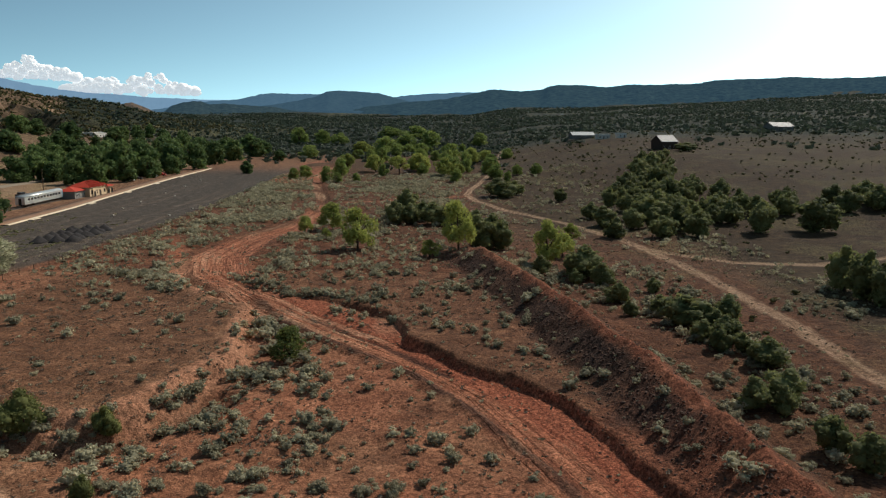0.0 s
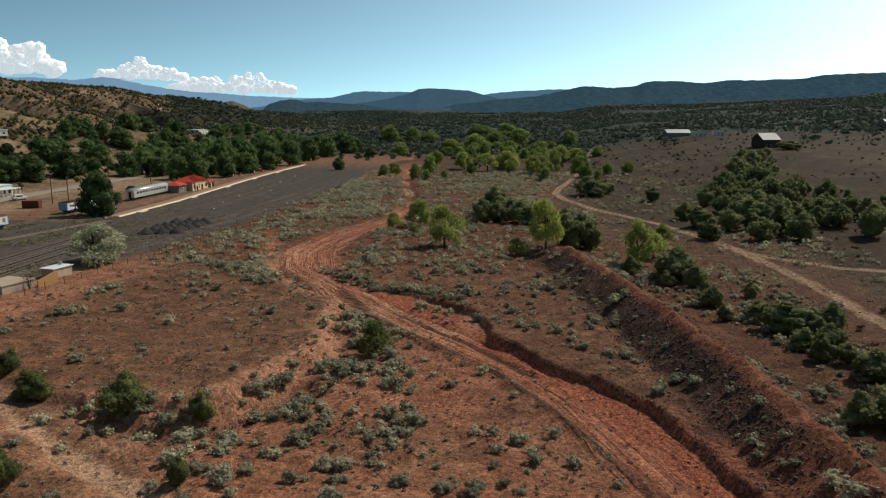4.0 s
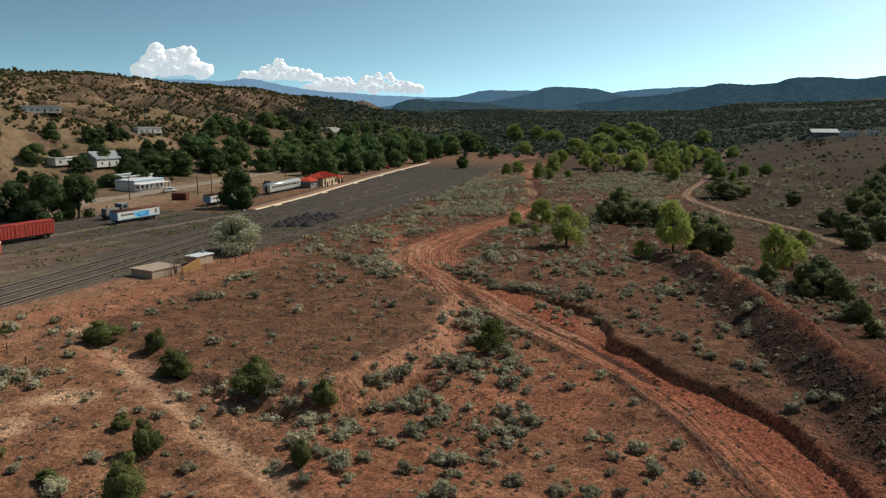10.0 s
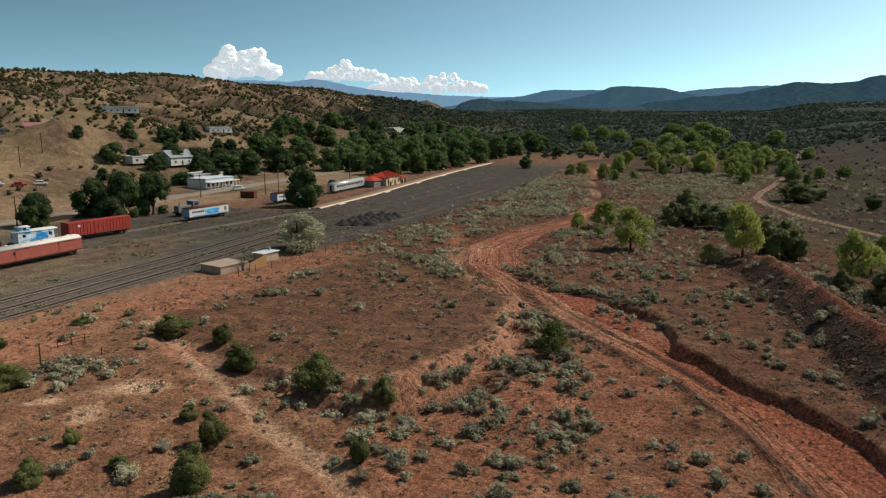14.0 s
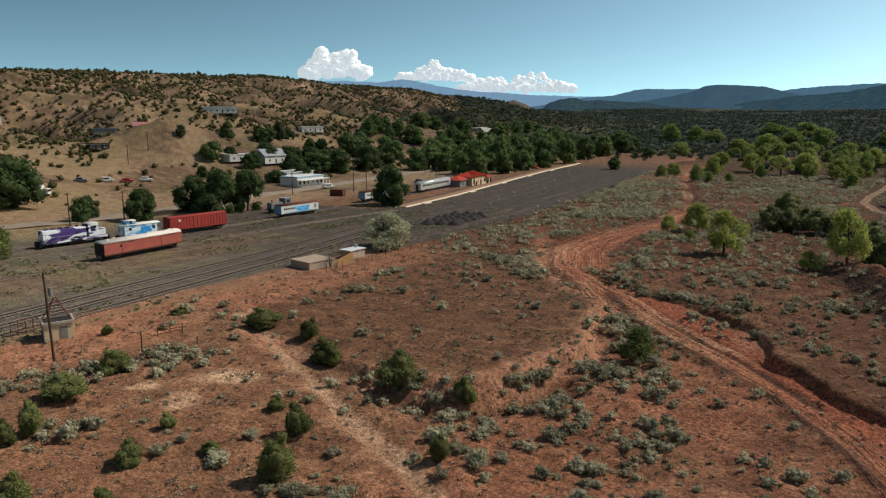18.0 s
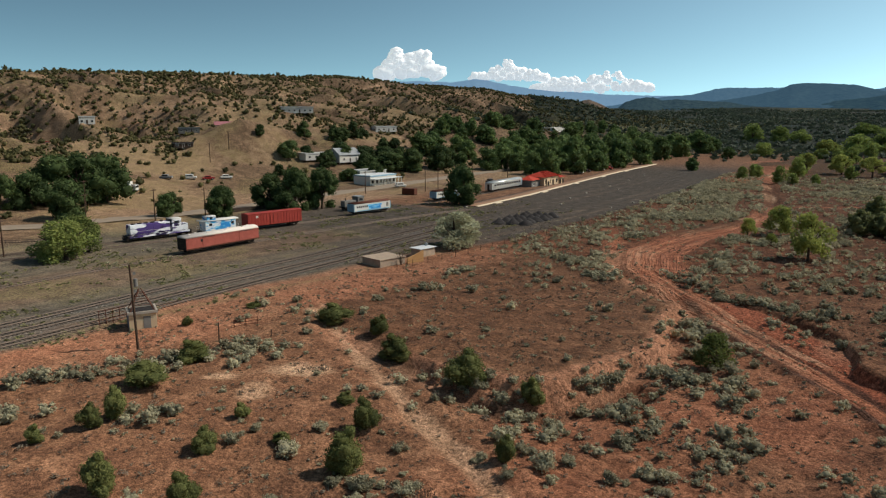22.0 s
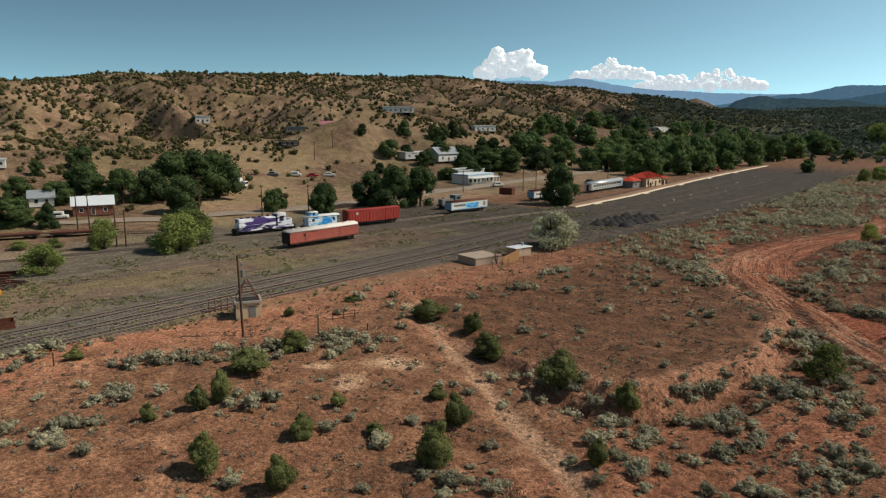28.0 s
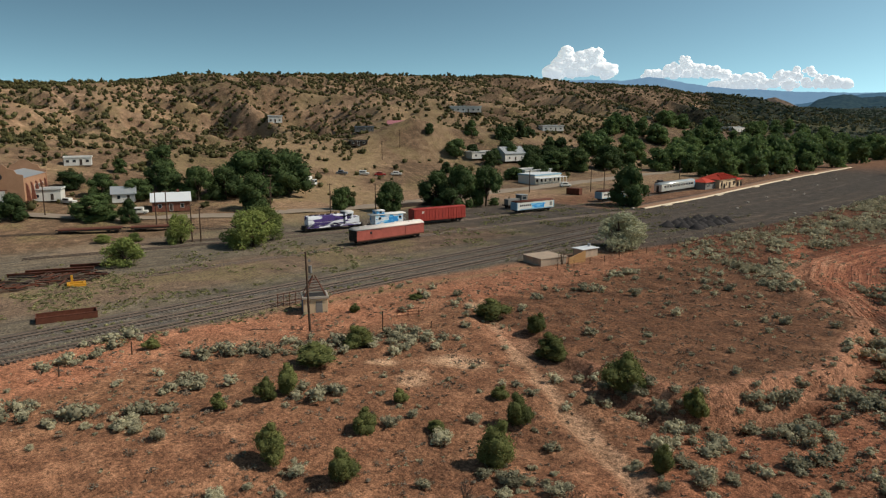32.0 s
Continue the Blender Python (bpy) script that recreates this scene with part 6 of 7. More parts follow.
def caboose(px, py, heading):
    L, W = 9.4, 2.85
    r = thing("caboose", px, py, heading, "white caboose sprayed with blue shapes on a siding", "caboose", "parked rail cars")
    part("body", box(L - 1.6, W, 2.35, 0, 0, 1.1, 0.04), TAG_BLUE, r)
    part("roof", prism(arch(W + 0.3, 3.45, 0.3), L), WHITE, r, "white bowed roof", True)
    c = part("cupola", box(2.2, 2.2, 0.85, -2.2, 0, 3.6, 0.05), TAG_BLUE, r, "raised cupola with windows")
    part("cupola_roof", prism(arch(2.5, 4.45, 0.18), 2.5, -2.2), WHITE, c, "", True)
    for s in (-1, 1):
        part("cupola_window", box(0.6, 0.04, 0.42, -2.2, s * 1.11, 3.85), GLASS_DARK, c)
        part("sprayed_panel", box(2.6, 0.02, 1.3, 1.2, s * (W / 2 + 0.012), 1.7), BLUE_SWEEP, r, "bright blue sprayed block")
        for x in (-2.6, 3.0):
            part("window", box(0.7, 0.05, 0.6, x, s * (W / 2 + 0.01), 2.35), GLASS_DARK, r)
        part("end_platform", box(0.9, W, 0.12, s * (L / 2 - 0.4), 0, 1.1), UNDER, r)
        bm = bmesh.new()
        for k in (-1.3, -0.6, 0.6, 1.3):
            rod((s * (L / 2 - 0.05), k, 1.2), (s * (L / 2 - 0.05), k, 2.2), 0.03, bm, 6)
        rod((s * (L / 2 - 0.05), -1.3, 2.2), (s * (L / 2 - 0.05), 1.3, 2.2), 0.03, bm, 6)
        part("railing", bm, WHITE, r)
    part("underframe", box(L - 0.4, 1.4, 0.4, 0, 0, 0.74, 0.03), UNDER, r)
    trucks(r, L)
    coupler(r, L)
    return r


def work_car(px, py, heading, L=13.8, sweep=True):
    W = 2.8
    r = thing("rail_car", px, py, heading, "old box-bodied rail car painted white with blue sweeps", "rail car", "parked rail cars")
    part("body", box(L, W, 2.15, 0, 0, 1.1, 0.04), WHITE, r, "white sides with sprayed blue paint")
    part("roof", prism(arch(W + 0.12, 3.25, 0.45), L), RUST, r, "dark rusty bowed roof", True)
    for s in (-1, 1):
        part("blue_sweep", box(L * 0.34, 0.02, 0.8, L * 0.06, s * (W / 2 + 0.012), 1.45), BLUE_SWEEP, r, "sprayed blue sweep")
        part("blue_sweep", box(L * 0.40, 0.024, 0.5, L * 0.06, s * (W / 2 + 0.014), 2.3), BLUE_SWEEP, r, "sprayed blue sweep")
        part("blue_skirt", box(L * 0.9, 0.02, 0.28, 0.2, s * (W / 2 + 0.016), 1.12), BLUE_TRIM, r)
        for k in range(6):
            part("lettering_bar", box(0.5, 0.02, 0.55, -L * 0.42 + k * 0.72, s * (W / 2 + 0.012), 2.1), INK, r, "black sprayed letter")
        part("painted_figure", box(0.9, 0.02, 1.1, L * 0.42, s * (W / 2 + 0.012), 1.75), GREY_WALL, r, "grey sprayed patch")
        part("end_frame", box(0.3, W, 2.1, s * (L / 2 + 0.12), 0, 1.1, 0.03), BLUE_TRIM, r)
    part("underframe", box(L - 0.5, 1.5, 0.4, 0, 0, 0.74, 0.03), UNDER, r)
    trucks(r, L)
    coupler(r, L)
    return r


def coach(px, py, heading):
    L, W = 25.4, 3.0
    r = thing("passenger_coach", px, py, heading, "stainless steel streamlined passenger coach near the depot", "rail car", "parked rail cars")
    part("body", box(L, W, 2.35, 0, 0, 0.95, 0.08), SILVER, r)
    part("roof", prism(arch(W, 3.28, 0.8, 13), L), SILVER, r, "rounded silver roof", True)
    for s in (-1, 1):
        for k in range(11):
            part("window", box(1.35, 0.05, 0.72, -L / 2 + 2.6 + k * 2.02, s * (W / 2 + 0.005), 2.2, 0.02), GLASS_DARK, r)
        for k in range(4):
            part("flute", box(L - 0.6, 0.04, 0.07, 0, s * (W / 2 + 0.015), 1.15 + 0.22 * k, 0.015), SILVER, r)
        part("end_door", box(0.08, 0.9, 2.0, s * (L / 2 + 0.03), 0, 1.0, 0.02), UNDER, r)
    part("blue_end", box(0.8, W + 0.03, 2.3, L / 2 - 0.45, 0, 0.98, 0.03), BLUE_TRIM, r, "blue painted end bay")
    part("skirt", box(L * 0.5, 2.4, 0.6, 0, 0, 0.4, 0.05), UNDER, r)
    trucks(r, L - 1.5)
    coupler(r, L)
    return r


def flat_car(px, py, heading, L=13.5):
    r = thing("flat_car", px, py, heading, "rusting empty flat car on a spur beside the highway", "flat car", "rusting flat cars")
    part("deck", box(L, 2.8, 0.18, 0, 0, 1.12, 0.02), RUST, r, "rust-red plank deck")
    for s in (-1, 1):
        part("side_sill", box(L - 0.2, 0.14, 0.45, 0, s * 1.3, 0.75, 0.02), UNDER, r)
        for k in range(8):
            part("stake_pocket", box(0.16, 0.1, 0.3, -L / 2 + 0.8 + k * (L - 1.6) / 7, s * 1.43, 0.9), RUST, r)
    trucks(r, L)
    coupler(r, L)
    return r


def switcher(px, py, heading):
    r = thing("rail_switcher", px, py, heading, "small grey-green switch engine behind the painted rail car", "locomotive", "parked rail cars")
    part("deck", box(8.0, 2.7, 0.35, 0, 0, 1.0, 0.03), UNDER, r)
    part("hood", box(4.6, 1.9, 1.7, -1.4, 0, 1.35, 0.1), GREY_WALL, r)
    c = part("cab", box(2.4, 2.6, 2.6, 2.4, 0, 1.35, 0.08), GREY_WALL, r)
    part("cab_roof", box(2.7, 2.9, 0.12, 2.4, 0, 3.95, 0.04), METAL_ROOF, c)
    for s in (-1, 1):
        part("cab_window", box(1.3, 0.04, 0.7, 2.4, s * 1.31, 2.8), GLASS_DARK, c)
    part("stack", rod((-2.6, 0, 3.05), (-2.6, 0, 3.7), 0.15), UNDER, r)
    trucks(r, 8.4)
    return r


boxcar(-123.7, 112.8, 9.5)
baggage_car(-112.3, 89.0, 0.5)
locomotive(-132.4, 89.2, 8)
caboose(-126.4, 99.8, 10)
work_car(-121.4, 144.3, 7)
work_car(-122.3, 181.5, 3)
coach(-122.8, 218.2, -2.5)
flat_car(-161.0, 47.5, 24)
flat_car(-155.4, 60.2, 25)
switcher(-129.6, 146.8, 7)

# rusted trough wagon without wheels, a bush inside
r = thing("trough_wagon", -94.9, 24.6, 14, "rusted steel trough of a wagon lying beside the tracks", "wagon body")
for s in (-1, 1):
    part("side", box(7.4, 0.1, 0.8, 0, s * 1.25, 0.02, 0.02), RUST, r)
    part("end", box(0.12, 2.5, 0.95, s * 3.7, 0, 0.0, 0.02), RUST, r)
    part("top_rim", box(7.6, 0.18, 0.1, 0, s * 1.25, 0.82, 0.02), RUST, r)
part("floor_plate", box(7.3, 2.4, 0.08, 0, 0, 0.12), RUST, r)

# ---------------------------------------------------------------- buildings
def opening(root, kind, x, y, z, w, h, side, mat_frame=WHITE, arched=False):
    """A window or door with its frame, set on a wall that faces along +-y (side) in the thing's own axes."""
    s = side
    name = "window" if kind == "window" else "door"
    bm = bmesh.new()
    t = 0.09
    for cx, cz, sx, sz in ((0, h / 2 - t / 2, w, t), (0, -h / 2 + t / 2, w, t), (-w / 2 + t / 2, 0, t, h), (w / 2 - t / 2, 0, t, h)):
        box(sx, 0.1, sz, x + cx, y + s * 0.03, z + h / 2 + cz - sz / 2, bm=bm)
    fr = part(name, bm, mat_frame, root)
    part("pane" if kind == "window" else "leaf", box(w - 0.1, 0.04, h - 0.1, x, y + s * 0.02, z + 0.05), GLASS_DARK if kind == "window" else DARK_WOOD, fr)
    return fr


def gable_house(px, py, heading, L, W, H, pitch, wall, roof, label, windows=3, category="house", z=None, group="houses of the town", porch=False, chimney=False):
    """A house whose ridge runs along its x axis; eaves stand out 0.4 m."""
    r = thing("house", px, py, heading, label, category, group, z=z, dz=-0.15)
    rise = W / 2 * pitch
    part("wall", prism([(W / 2, 0), (W / 2, H), (0, H + rise), (-W / 2, H), (-W / 2, 0)], L), wall, r)
    e, t = 0.45, 0.14
    for s in (-1, 1):
        o = part("roof", prism([(0, H + rise + t), (s * (W / 2 + e), H - e * pitch + t), (s * (W / 2 + e), H - e * pitch), (0, H + rise)], L + 2 * e), roof, r)
        seams = bmesh.new()
        n = int(L / 1.1)
        for k in range(n + 1):
            x = -L / 2 + k * L / n
            prism([(0, H + rise + t + 0.05), (s * (W / 2 + e), H - e * pitch + t + 0.05), (s * (W / 2 + e), H - e * pitch + t), (0, H + rise + t)], 0.06, x, seams)
        part("roof_seams", seams, roof, o)
        for k in range(windows):
            x = -L / 2 + (k + 0.7) * L / (windows + 0.4)
            if k == 1 and windows > 1:
                opening(r, "door", x, s * W / 2, 0.1, 0.95, 2.0, s)
            else:
                opening(r, "window", x, s * W / 2, 0.95, 1.0, 1.15, s)
    if porch:
        p = part("porch_roof", prism([(-W / 2, H - 0.2), (-W / 2 - 2.2, H - 0.7), (-W / 2 - 2.2, H - 0.6), (-W / 2, H - 0.1)], L * 0.7), roof, r)
        for k in range(4):
            part("porch_post", rod((-L * 0.33 + k * L * 0.22, -W / 2 - 2.0, 0), (-L * 0.33 + k * L * 0.22, -W / 2 - 2.0, H - 0.62), 0.07), WHITE, p)
    if chimney:
        part("chimney", box(0.6, 0.6, 1.5, L * 0.2, 0.2, H + rise - 0.6, 0.03), BRICK, r)
    return r


def flat_house(px, py, heading, L, W, H, wall, roof, label, windows=4, category="house", group="houses of the town", z=None, rim=0.3):
    r = thing("house", px, py, heading, label, category, group, z=z, dz=-0.15)
    part("wall", box(L, W, H, 0, 0, 0, 0.03), wall, r)
    part("roof", box(L + 0.5, W + 0.5, 0.16, 0, 0, H, 0.03), roof, r)
    if rim:
        bm = bmesh.new()
        for s in (-1, 1):
            box(L + 0.5, 0.15, rim, 0, s * (W / 2 + 0.2), H + 0.16, bm=bm)
            box(0.15, W + 0.2, rim, s * (L / 2 + 0.2), 0, H + 0.16, bm=bm)
        part("parapet", bm, wall, r)
    for s in (-1, 1):
        for k in range(windows):
            x = -L / 2 + (k + 0.6) * L / (windows + 0.2)
            if k == windows // 2:
                opening(r, "door", x, s * W / 2, 0.1, 0.95, 2.0, s)
            else:
                opening(r, "window", x, s * W / 2, 0.95, 1.1, 1.0, s)
    return r


def depot(px, py, heading):
    """Mission style depot: stucco walls, arcade, hipped red tile roofs."""
    r = thing("train_depot", px, py, heading, "cream stucco railway depot with red tile roofs and arches", "station", dz=-0.1)
    r.matrix_world = r.matrix_world @ Matrix.Scale(0.85, 4)

    def hip(L, W, z, rise, x, y):
        bm = bmesh.new()
        e = 0.7
        c = [bm.verts.new(v) for v in ((x - L / 2 - e, y - W / 2 - e, z), (x + L / 2 + e, y - W / 2 - e, z), (x + L / 2 + e, y + W / 2 + e, z), (x - L / 2 - e, y + W / 2 + e, z))]
        ra, rb = bm.verts.new((x - L / 2 + W / 2, y, z + rise)), bm.verts.new((x + L / 2 - W / 2, y, z + rise))
        for f in ((c[0], c[1], rb, ra), (c[1], c[2], rb), (c[2], c[3], ra, rb), (c[3], c[0], ra), (c[3], c[2], c[1], c[0])):
            bm.faces.new(f)
        return bm
    part("wall", box(16, 9, 4.2, 2, 0, 0, 0.04), CREAM, r)
    main = part("roof", hip(16, 9, 4.2, 2.3, 2, 0), TILE_RED, r, "hipped red tile roof")
    tiles = bmesh.new()
    for k in range(30):
        x = -6.4 + k * 0.58
        u = min(1.0, min(x + 6.7, 10.7 - x) / 5.2)
        for s in (-1, 1):
            rod((x, s * 5.18, 4.26), (x, s * 5.18 * (1 - u), 4.28 + 2.3 * u), 0.09, tiles, 6)
    part("tile_courses", tiles, TILE_RED, main)["kind"] = "stuff"
    # grey instead of the depot's cream: the wing's shade put into its wall
    part("wing_wall", box(9, 7, 3.3, -10.3, 1.0, 0, 0.04), GREY_WALL, r, "lower wing greyed as if shaded")
    part("wing_roof", hip(9, 7, 3.3, 1.5, -10.3, 1.0), TILE_RED, r, "lower hipped red tile roof")
    part("porch_wall", box(5.0, 9, 3.4, 12.4, -0.4, 0, 0.04), CREAM, r, "arcaded end porch")
    part("porch_roof", hip(5.6, 9.4, 3.4, 1.2, 12.2, -0.4), TILE_RED, r)
    for x in (-4, 0.2, 7.6):
        opening(r, "window", x, -4.5, 1.1, 1.3, 1.7, -1, DARK_WOOD)
    opening(r, "door", 3.6, -4.5, 0.1, 1.6, 2.5, -1, DARK_WOOD)
    # solid black slabs paint the shade inside the arches
    for x in (10.9, 13.9):
        bm = bmesh.new()
        box(1.9, 0.2, 1.5, x, -4.86, 0.1, bm=bm)
        rod((x, -4.96, 1.6), (x, -4.76, 1.6), 0.95, bm, 20)
        part("arch", bm, UNDER, r, "black slab for a shaded porch arch")
    bm = box(3.2, 0.25, 3.6, -2.2, -4.8, 0, 0.03)
    part("gable_front", bm, CREAM, r, "projecting stucco front with an arch")
    bm = bmesh.new()
    box(1.6, 0.1, 1.4, -2.2, -4.95, 0.1, bm=bm)
    rod((-2.2, -5.0, 1.5), (-2.2, -4.9, 1.5), 0.8, bm, 20)
    part("arch", bm, UNDER, r, "black slab for the shaded arched doorway")
    for x in (-6.5, -11.5, -13):
        opening(r, "window", x, -2.5, 1.0, 1.0, 1.4, -1, WHITE)
    return r


depot(-120.5, 242, 0)


def mission_hall(px, py, heading):
    r = thing("mission_hall", px, py, heading, "tan stucco hall with a curved parapet and buttresses", "church", dz=-0.15)
    part("wall", box(22, 11, 6.2, 0, 0, 0, 0.05), TAN, r)
    part("roof", prism([(5.6, 6.2), (0, 7.5), (-5.6, 6.2)], 21.4, -0.4), METAL_ROOF, r)
    for s in (-1, 1):
        pts = [(5.7, 0), (5.7, 7.0), (4.2, 7.3), (3.6, 8.4), (2.2, 8.8), (1.4, 9.6), (0, 9.9), (-1.4, 9.6), (-2.2, 8.8), (-3.6, 8.4), (-4.2, 7.3), (-5.7, 7.0), (-5.7, 0)]
        part("parapet_front", prism(pts, 0.5, s * 11), TAN, r, "curved mission parapet")
    part("round_window", rod((11.24, 0, 6.6), (11.32, 0, 6.6), 0.8, sides=20), GLASS_DARK, r)
    for s in (-1, 1):
        for k in range(5):
            part("buttress", prism([(s * 5.5, 0), (s * 6.6, 0), (s * 5.9, 4.4), (s * 5.5, 4.8)], 0.7, -9 + k * 4.4), BRICK, r, "brick-red buttress")
            opening(r, "window", -6.8 + k * 3.6, s * 5.5, 1.6, 1.1, 2.2, s, WHITE)
    d = part("front_door", box(0.12, 2.2, 2.9, 11.3, 0, 0, 0.02), WHITE, r, "white double door")
    part("door_surround", box(0.2, 3.4, 0.3, 11.3, 0, 3.0, 0.02), BRICK, d)
    return r


mission_hall(-204.5, 43.0, 118)
gable_house(-180.6, 72.8, 22, 9.8, 7.6, 2.9, 0.5, BRICK, WHITE_ROOF, "red brick house with a white metal roof beside the highway", 3, chimney=True)
flat_house(-201, 49.5, 25, 8, 6, 3.0, WHITE, METAL_ROOF, "white garage with a flat grey roof", 2)
gable_house(-193, 65.5, 20, 6, 5.5, 2.6, 0.6, WHITE, METAL_ROOF, "small white house with a grey roof among trees", 2)
flat_house(-227, 122, 15, 13, 8, 3.6, WHITE, METAL_ROOF, "long white building with a row of windows behind trees", 7)
flat_house(-231, 66, 20, 8, 5, 2.5, WHITE, WHITE_ROOF, "white trailer home at the foot of the hill", 4)
gable_house(-206, 228.5, 10, 12, 9, 3.6, 0.62, WHITE, METAL_ROOF, "white house with a steep grey metal roof", 3, chimney=True)
flat_house(-212, 218, 15, 14, 6, 2.8, WHITE, WHITE_ROOF, "long low white trailer home", 4)
flat_house(-184, 216, 4, 16, 10, 3.4, WHITE, METAL_ROOF, "long white store with a pale flat roof", 6, "shop")


def saloon(px, py, heading):
    r = thing("saloon", px, py, heading, "long low white shop with pale blue fascia and a posted porch", "shop", "houses of the town", dz=-0.1)
    part("wall", box(16, 9, 3.7, 0, 0, 0, 0.03), WHITE, r)
    part("fascia", box(16.4, 9.4, 0.45, 0, 0, 3.6, 0.03), BLUE_TRIM, r, "pale blue fascia")
    part("roof", box(15.6, 8.6, 0.12, 0, 0, 4.05, 0.02), WHITE_ROOF, r, "pale flat roof")
    p = part("porch_roof", box(17, 3.2, 0.2, 0, -6.0, 2.7, 0.03), WHITE_ROOF, r)
    for k in range(9):
        part("porch_post", box(0.18, 0.18, 2.7, -8.2 + k * 2.05, -7.4, 0), WHITE, p)
    part("porch_floor", box(17, 3.2, 0.2, 0, -6.0, 0, 0.02), CONCRETE, r)
    for k in range(6):
        opening(r, "window", -6.5 + k * 2.6, -4.5, 0.9, 1.4, 1.4, -1)
    return r


saloon(-173.5, 209.5, 2)
flat_house(-319, 164.5, 30, 9, 6, 1.9, BOX_RED, METAL_ROOF, "low red building on the hillside", 4, group="houses on the hill")
flat_house(-305.7, 174.7, 30, 7, 6, 3.4, WHITE, WHITE_ROOF, "small white house on the hillside", 3, group="houses on the hill")
flat_house(-279.4, 206.9, 36, 10, 6, 2.6, GREY_WALL, BLUE_TRIM, "house with a blue-grey roof on the hillside", 4, group="houses on the hill")
gable_house(-260, 210.5, 36, 8, 6, 2.2, 0.5, WHITE, painted("faded_pink_roof", lin(170, 110, 116), 0.8), "house with a faded pink roof on the hillside", 3, group="houses on the hill")
flat_house(-245.7, 178.8, 32, 8, 5, 2.2, DARK_WOOD, METAL_ROOF, "dark wooden house below the knoll", 3, group="houses on the hill")
flat_house(-277, 271.4, 40, 18, 9, 3.2, WHITE, WHITE_ROOF, "long white house high on the hill", 6, group="houses on the hill")
flat_house(-250, 309.8, 30, 13, 8, 3.0, WHITE, WHITE_ROOF, "white flat-roofed house on the hillside", 4, group="houses on the hill")
flat_house(-239, 353, 10, 12, 8, 3.0, TAN, RUST, "adobe house with a rusty roof among trees", 3, group="houses on the hill")
flat_house(-246, 517, 8, 26, 10, 3.6, WHITE, WHITE_ROOF, "long white building beyond the grove", 7, group="houses on the hill")

# across the dry field
gable_house(110, 361, 70, 10, 9.5, 4.4, 0.66, DARK_WOOD, OLD_ROOF, "dark wooden barn with a pale metal roof", 3, "barn", group="buildings across the field")
gable_house(256, 556, 70, 22, 11, 4.6, 0.55, GREY_WALL, OLD_ROOF, "large grey house with pale metal roofs on the rise", 5, group="buildings across the field", porch=True)
gable_house(99, 520, 80, 18, 9, 3.2, 0.5, GREY_WALL, METAL_ROOF, "grey ranch house with a metal roof", 4, group="buildings across the field")
flat_house(104, 474, 84, 9, 6, 3.0, WHITE, WHITE_ROOF, "white trailer across the field", 3, group="buildings across the field")
flat_house(115, 470, 84, 6, 6, 3.0, WHITE, WHITE_ROOF, "small white shed across the field", 2, group="buildings across the field")

# ---------------------------------------------------------------- platform, road
rows = bent([(-104.8, 171.5), (-106.8, 207), (-110.2, 236), (-114.3, 272), (-118.4, 317), (-122.3, 383)], 0, 3.0)
platform = tagged(new("platform"), "red brick platform with a pale concrete edge", "platform", kind="structure")
strip("paving", rows, [(-5.5, 0.02), (-5.4, 0.1), (-0.88, 0.22), (-0.88, 0.0)], PAVE_RED, platform)
strip("platform_edge", rows, [(-0.9, 0.0), (-0.9, 0.26), (0.0, 0.26), (0.0, -0.1)], CURB, platform, "pale concrete platform edge")
for i in range(4, len(rows) - 10, 13):
    x, y, h = rows[i]
    b = thing("concrete_pad", (x + 0.6) / U, y / U, 0, "pale concrete crossing pad at the platform", "slab", "crossing pads")
    part("slab", box(4.2, 2.0, 0.2, 0, 0, 0.04, 0.03), CURB, b)
strip_ob = strip("road", bent(HIGHWAY_LINE, 0, 4.0), [(-4.2, 0.02), (-4.0, 0.09), (0.0, 0.14), (4.0, 0.09), (4.2, 0.02)], ASPHALT, None, lift=0.05)
tagged(strip_ob, "sun-bleached two-lane asphalt road through the town", "road", kind="structure")

# ---------------------------------------------------------------- yard things
def utility_pole(px, py, height, label, arms=1, heading=0, extra=False, lean=0.0):
    r = thing("utility_pole", px, py, heading, label, "utility pole", "utility poles")
    part("pole", rod((0, 0, -0.4), (lean, 0, height), 0.17, sides=10, r1=0.11), POLE_WOOD, r)
    for k in range(arms):
        a = part("crossarm", box(0.12, 2.3, 0.14, lean, 0, height - 0.5 - 0.8 * k), POLE_WOOD, r)
        for y in (-1.0, -0.45, 0.45, 1.0):
            part("insulator", rod((lean, y, height - 0.36 - 0.8 * k), (lean, y, height - 0.2 - 0.8 * k), 0.05), GLASS_DARK, a)
    if extra:
        part("transformer", rod((0.3, 0, height - 2.7), (0.3, 0, height - 1.8), 0.24, sides=12), GREY_WALL, r, "grey transformer can")
        for z in (height - 3.4, height - 1.3):
            part("bracket", box(0.3, 0.1, 0.35, 0.2, 0, z), GREY_WALL, r)
    return r


utility_pole(-69.75, 43.9, 10.4, "tall dark weathered wooden pole beside the concrete hut", 0, 20, True, -0.25)
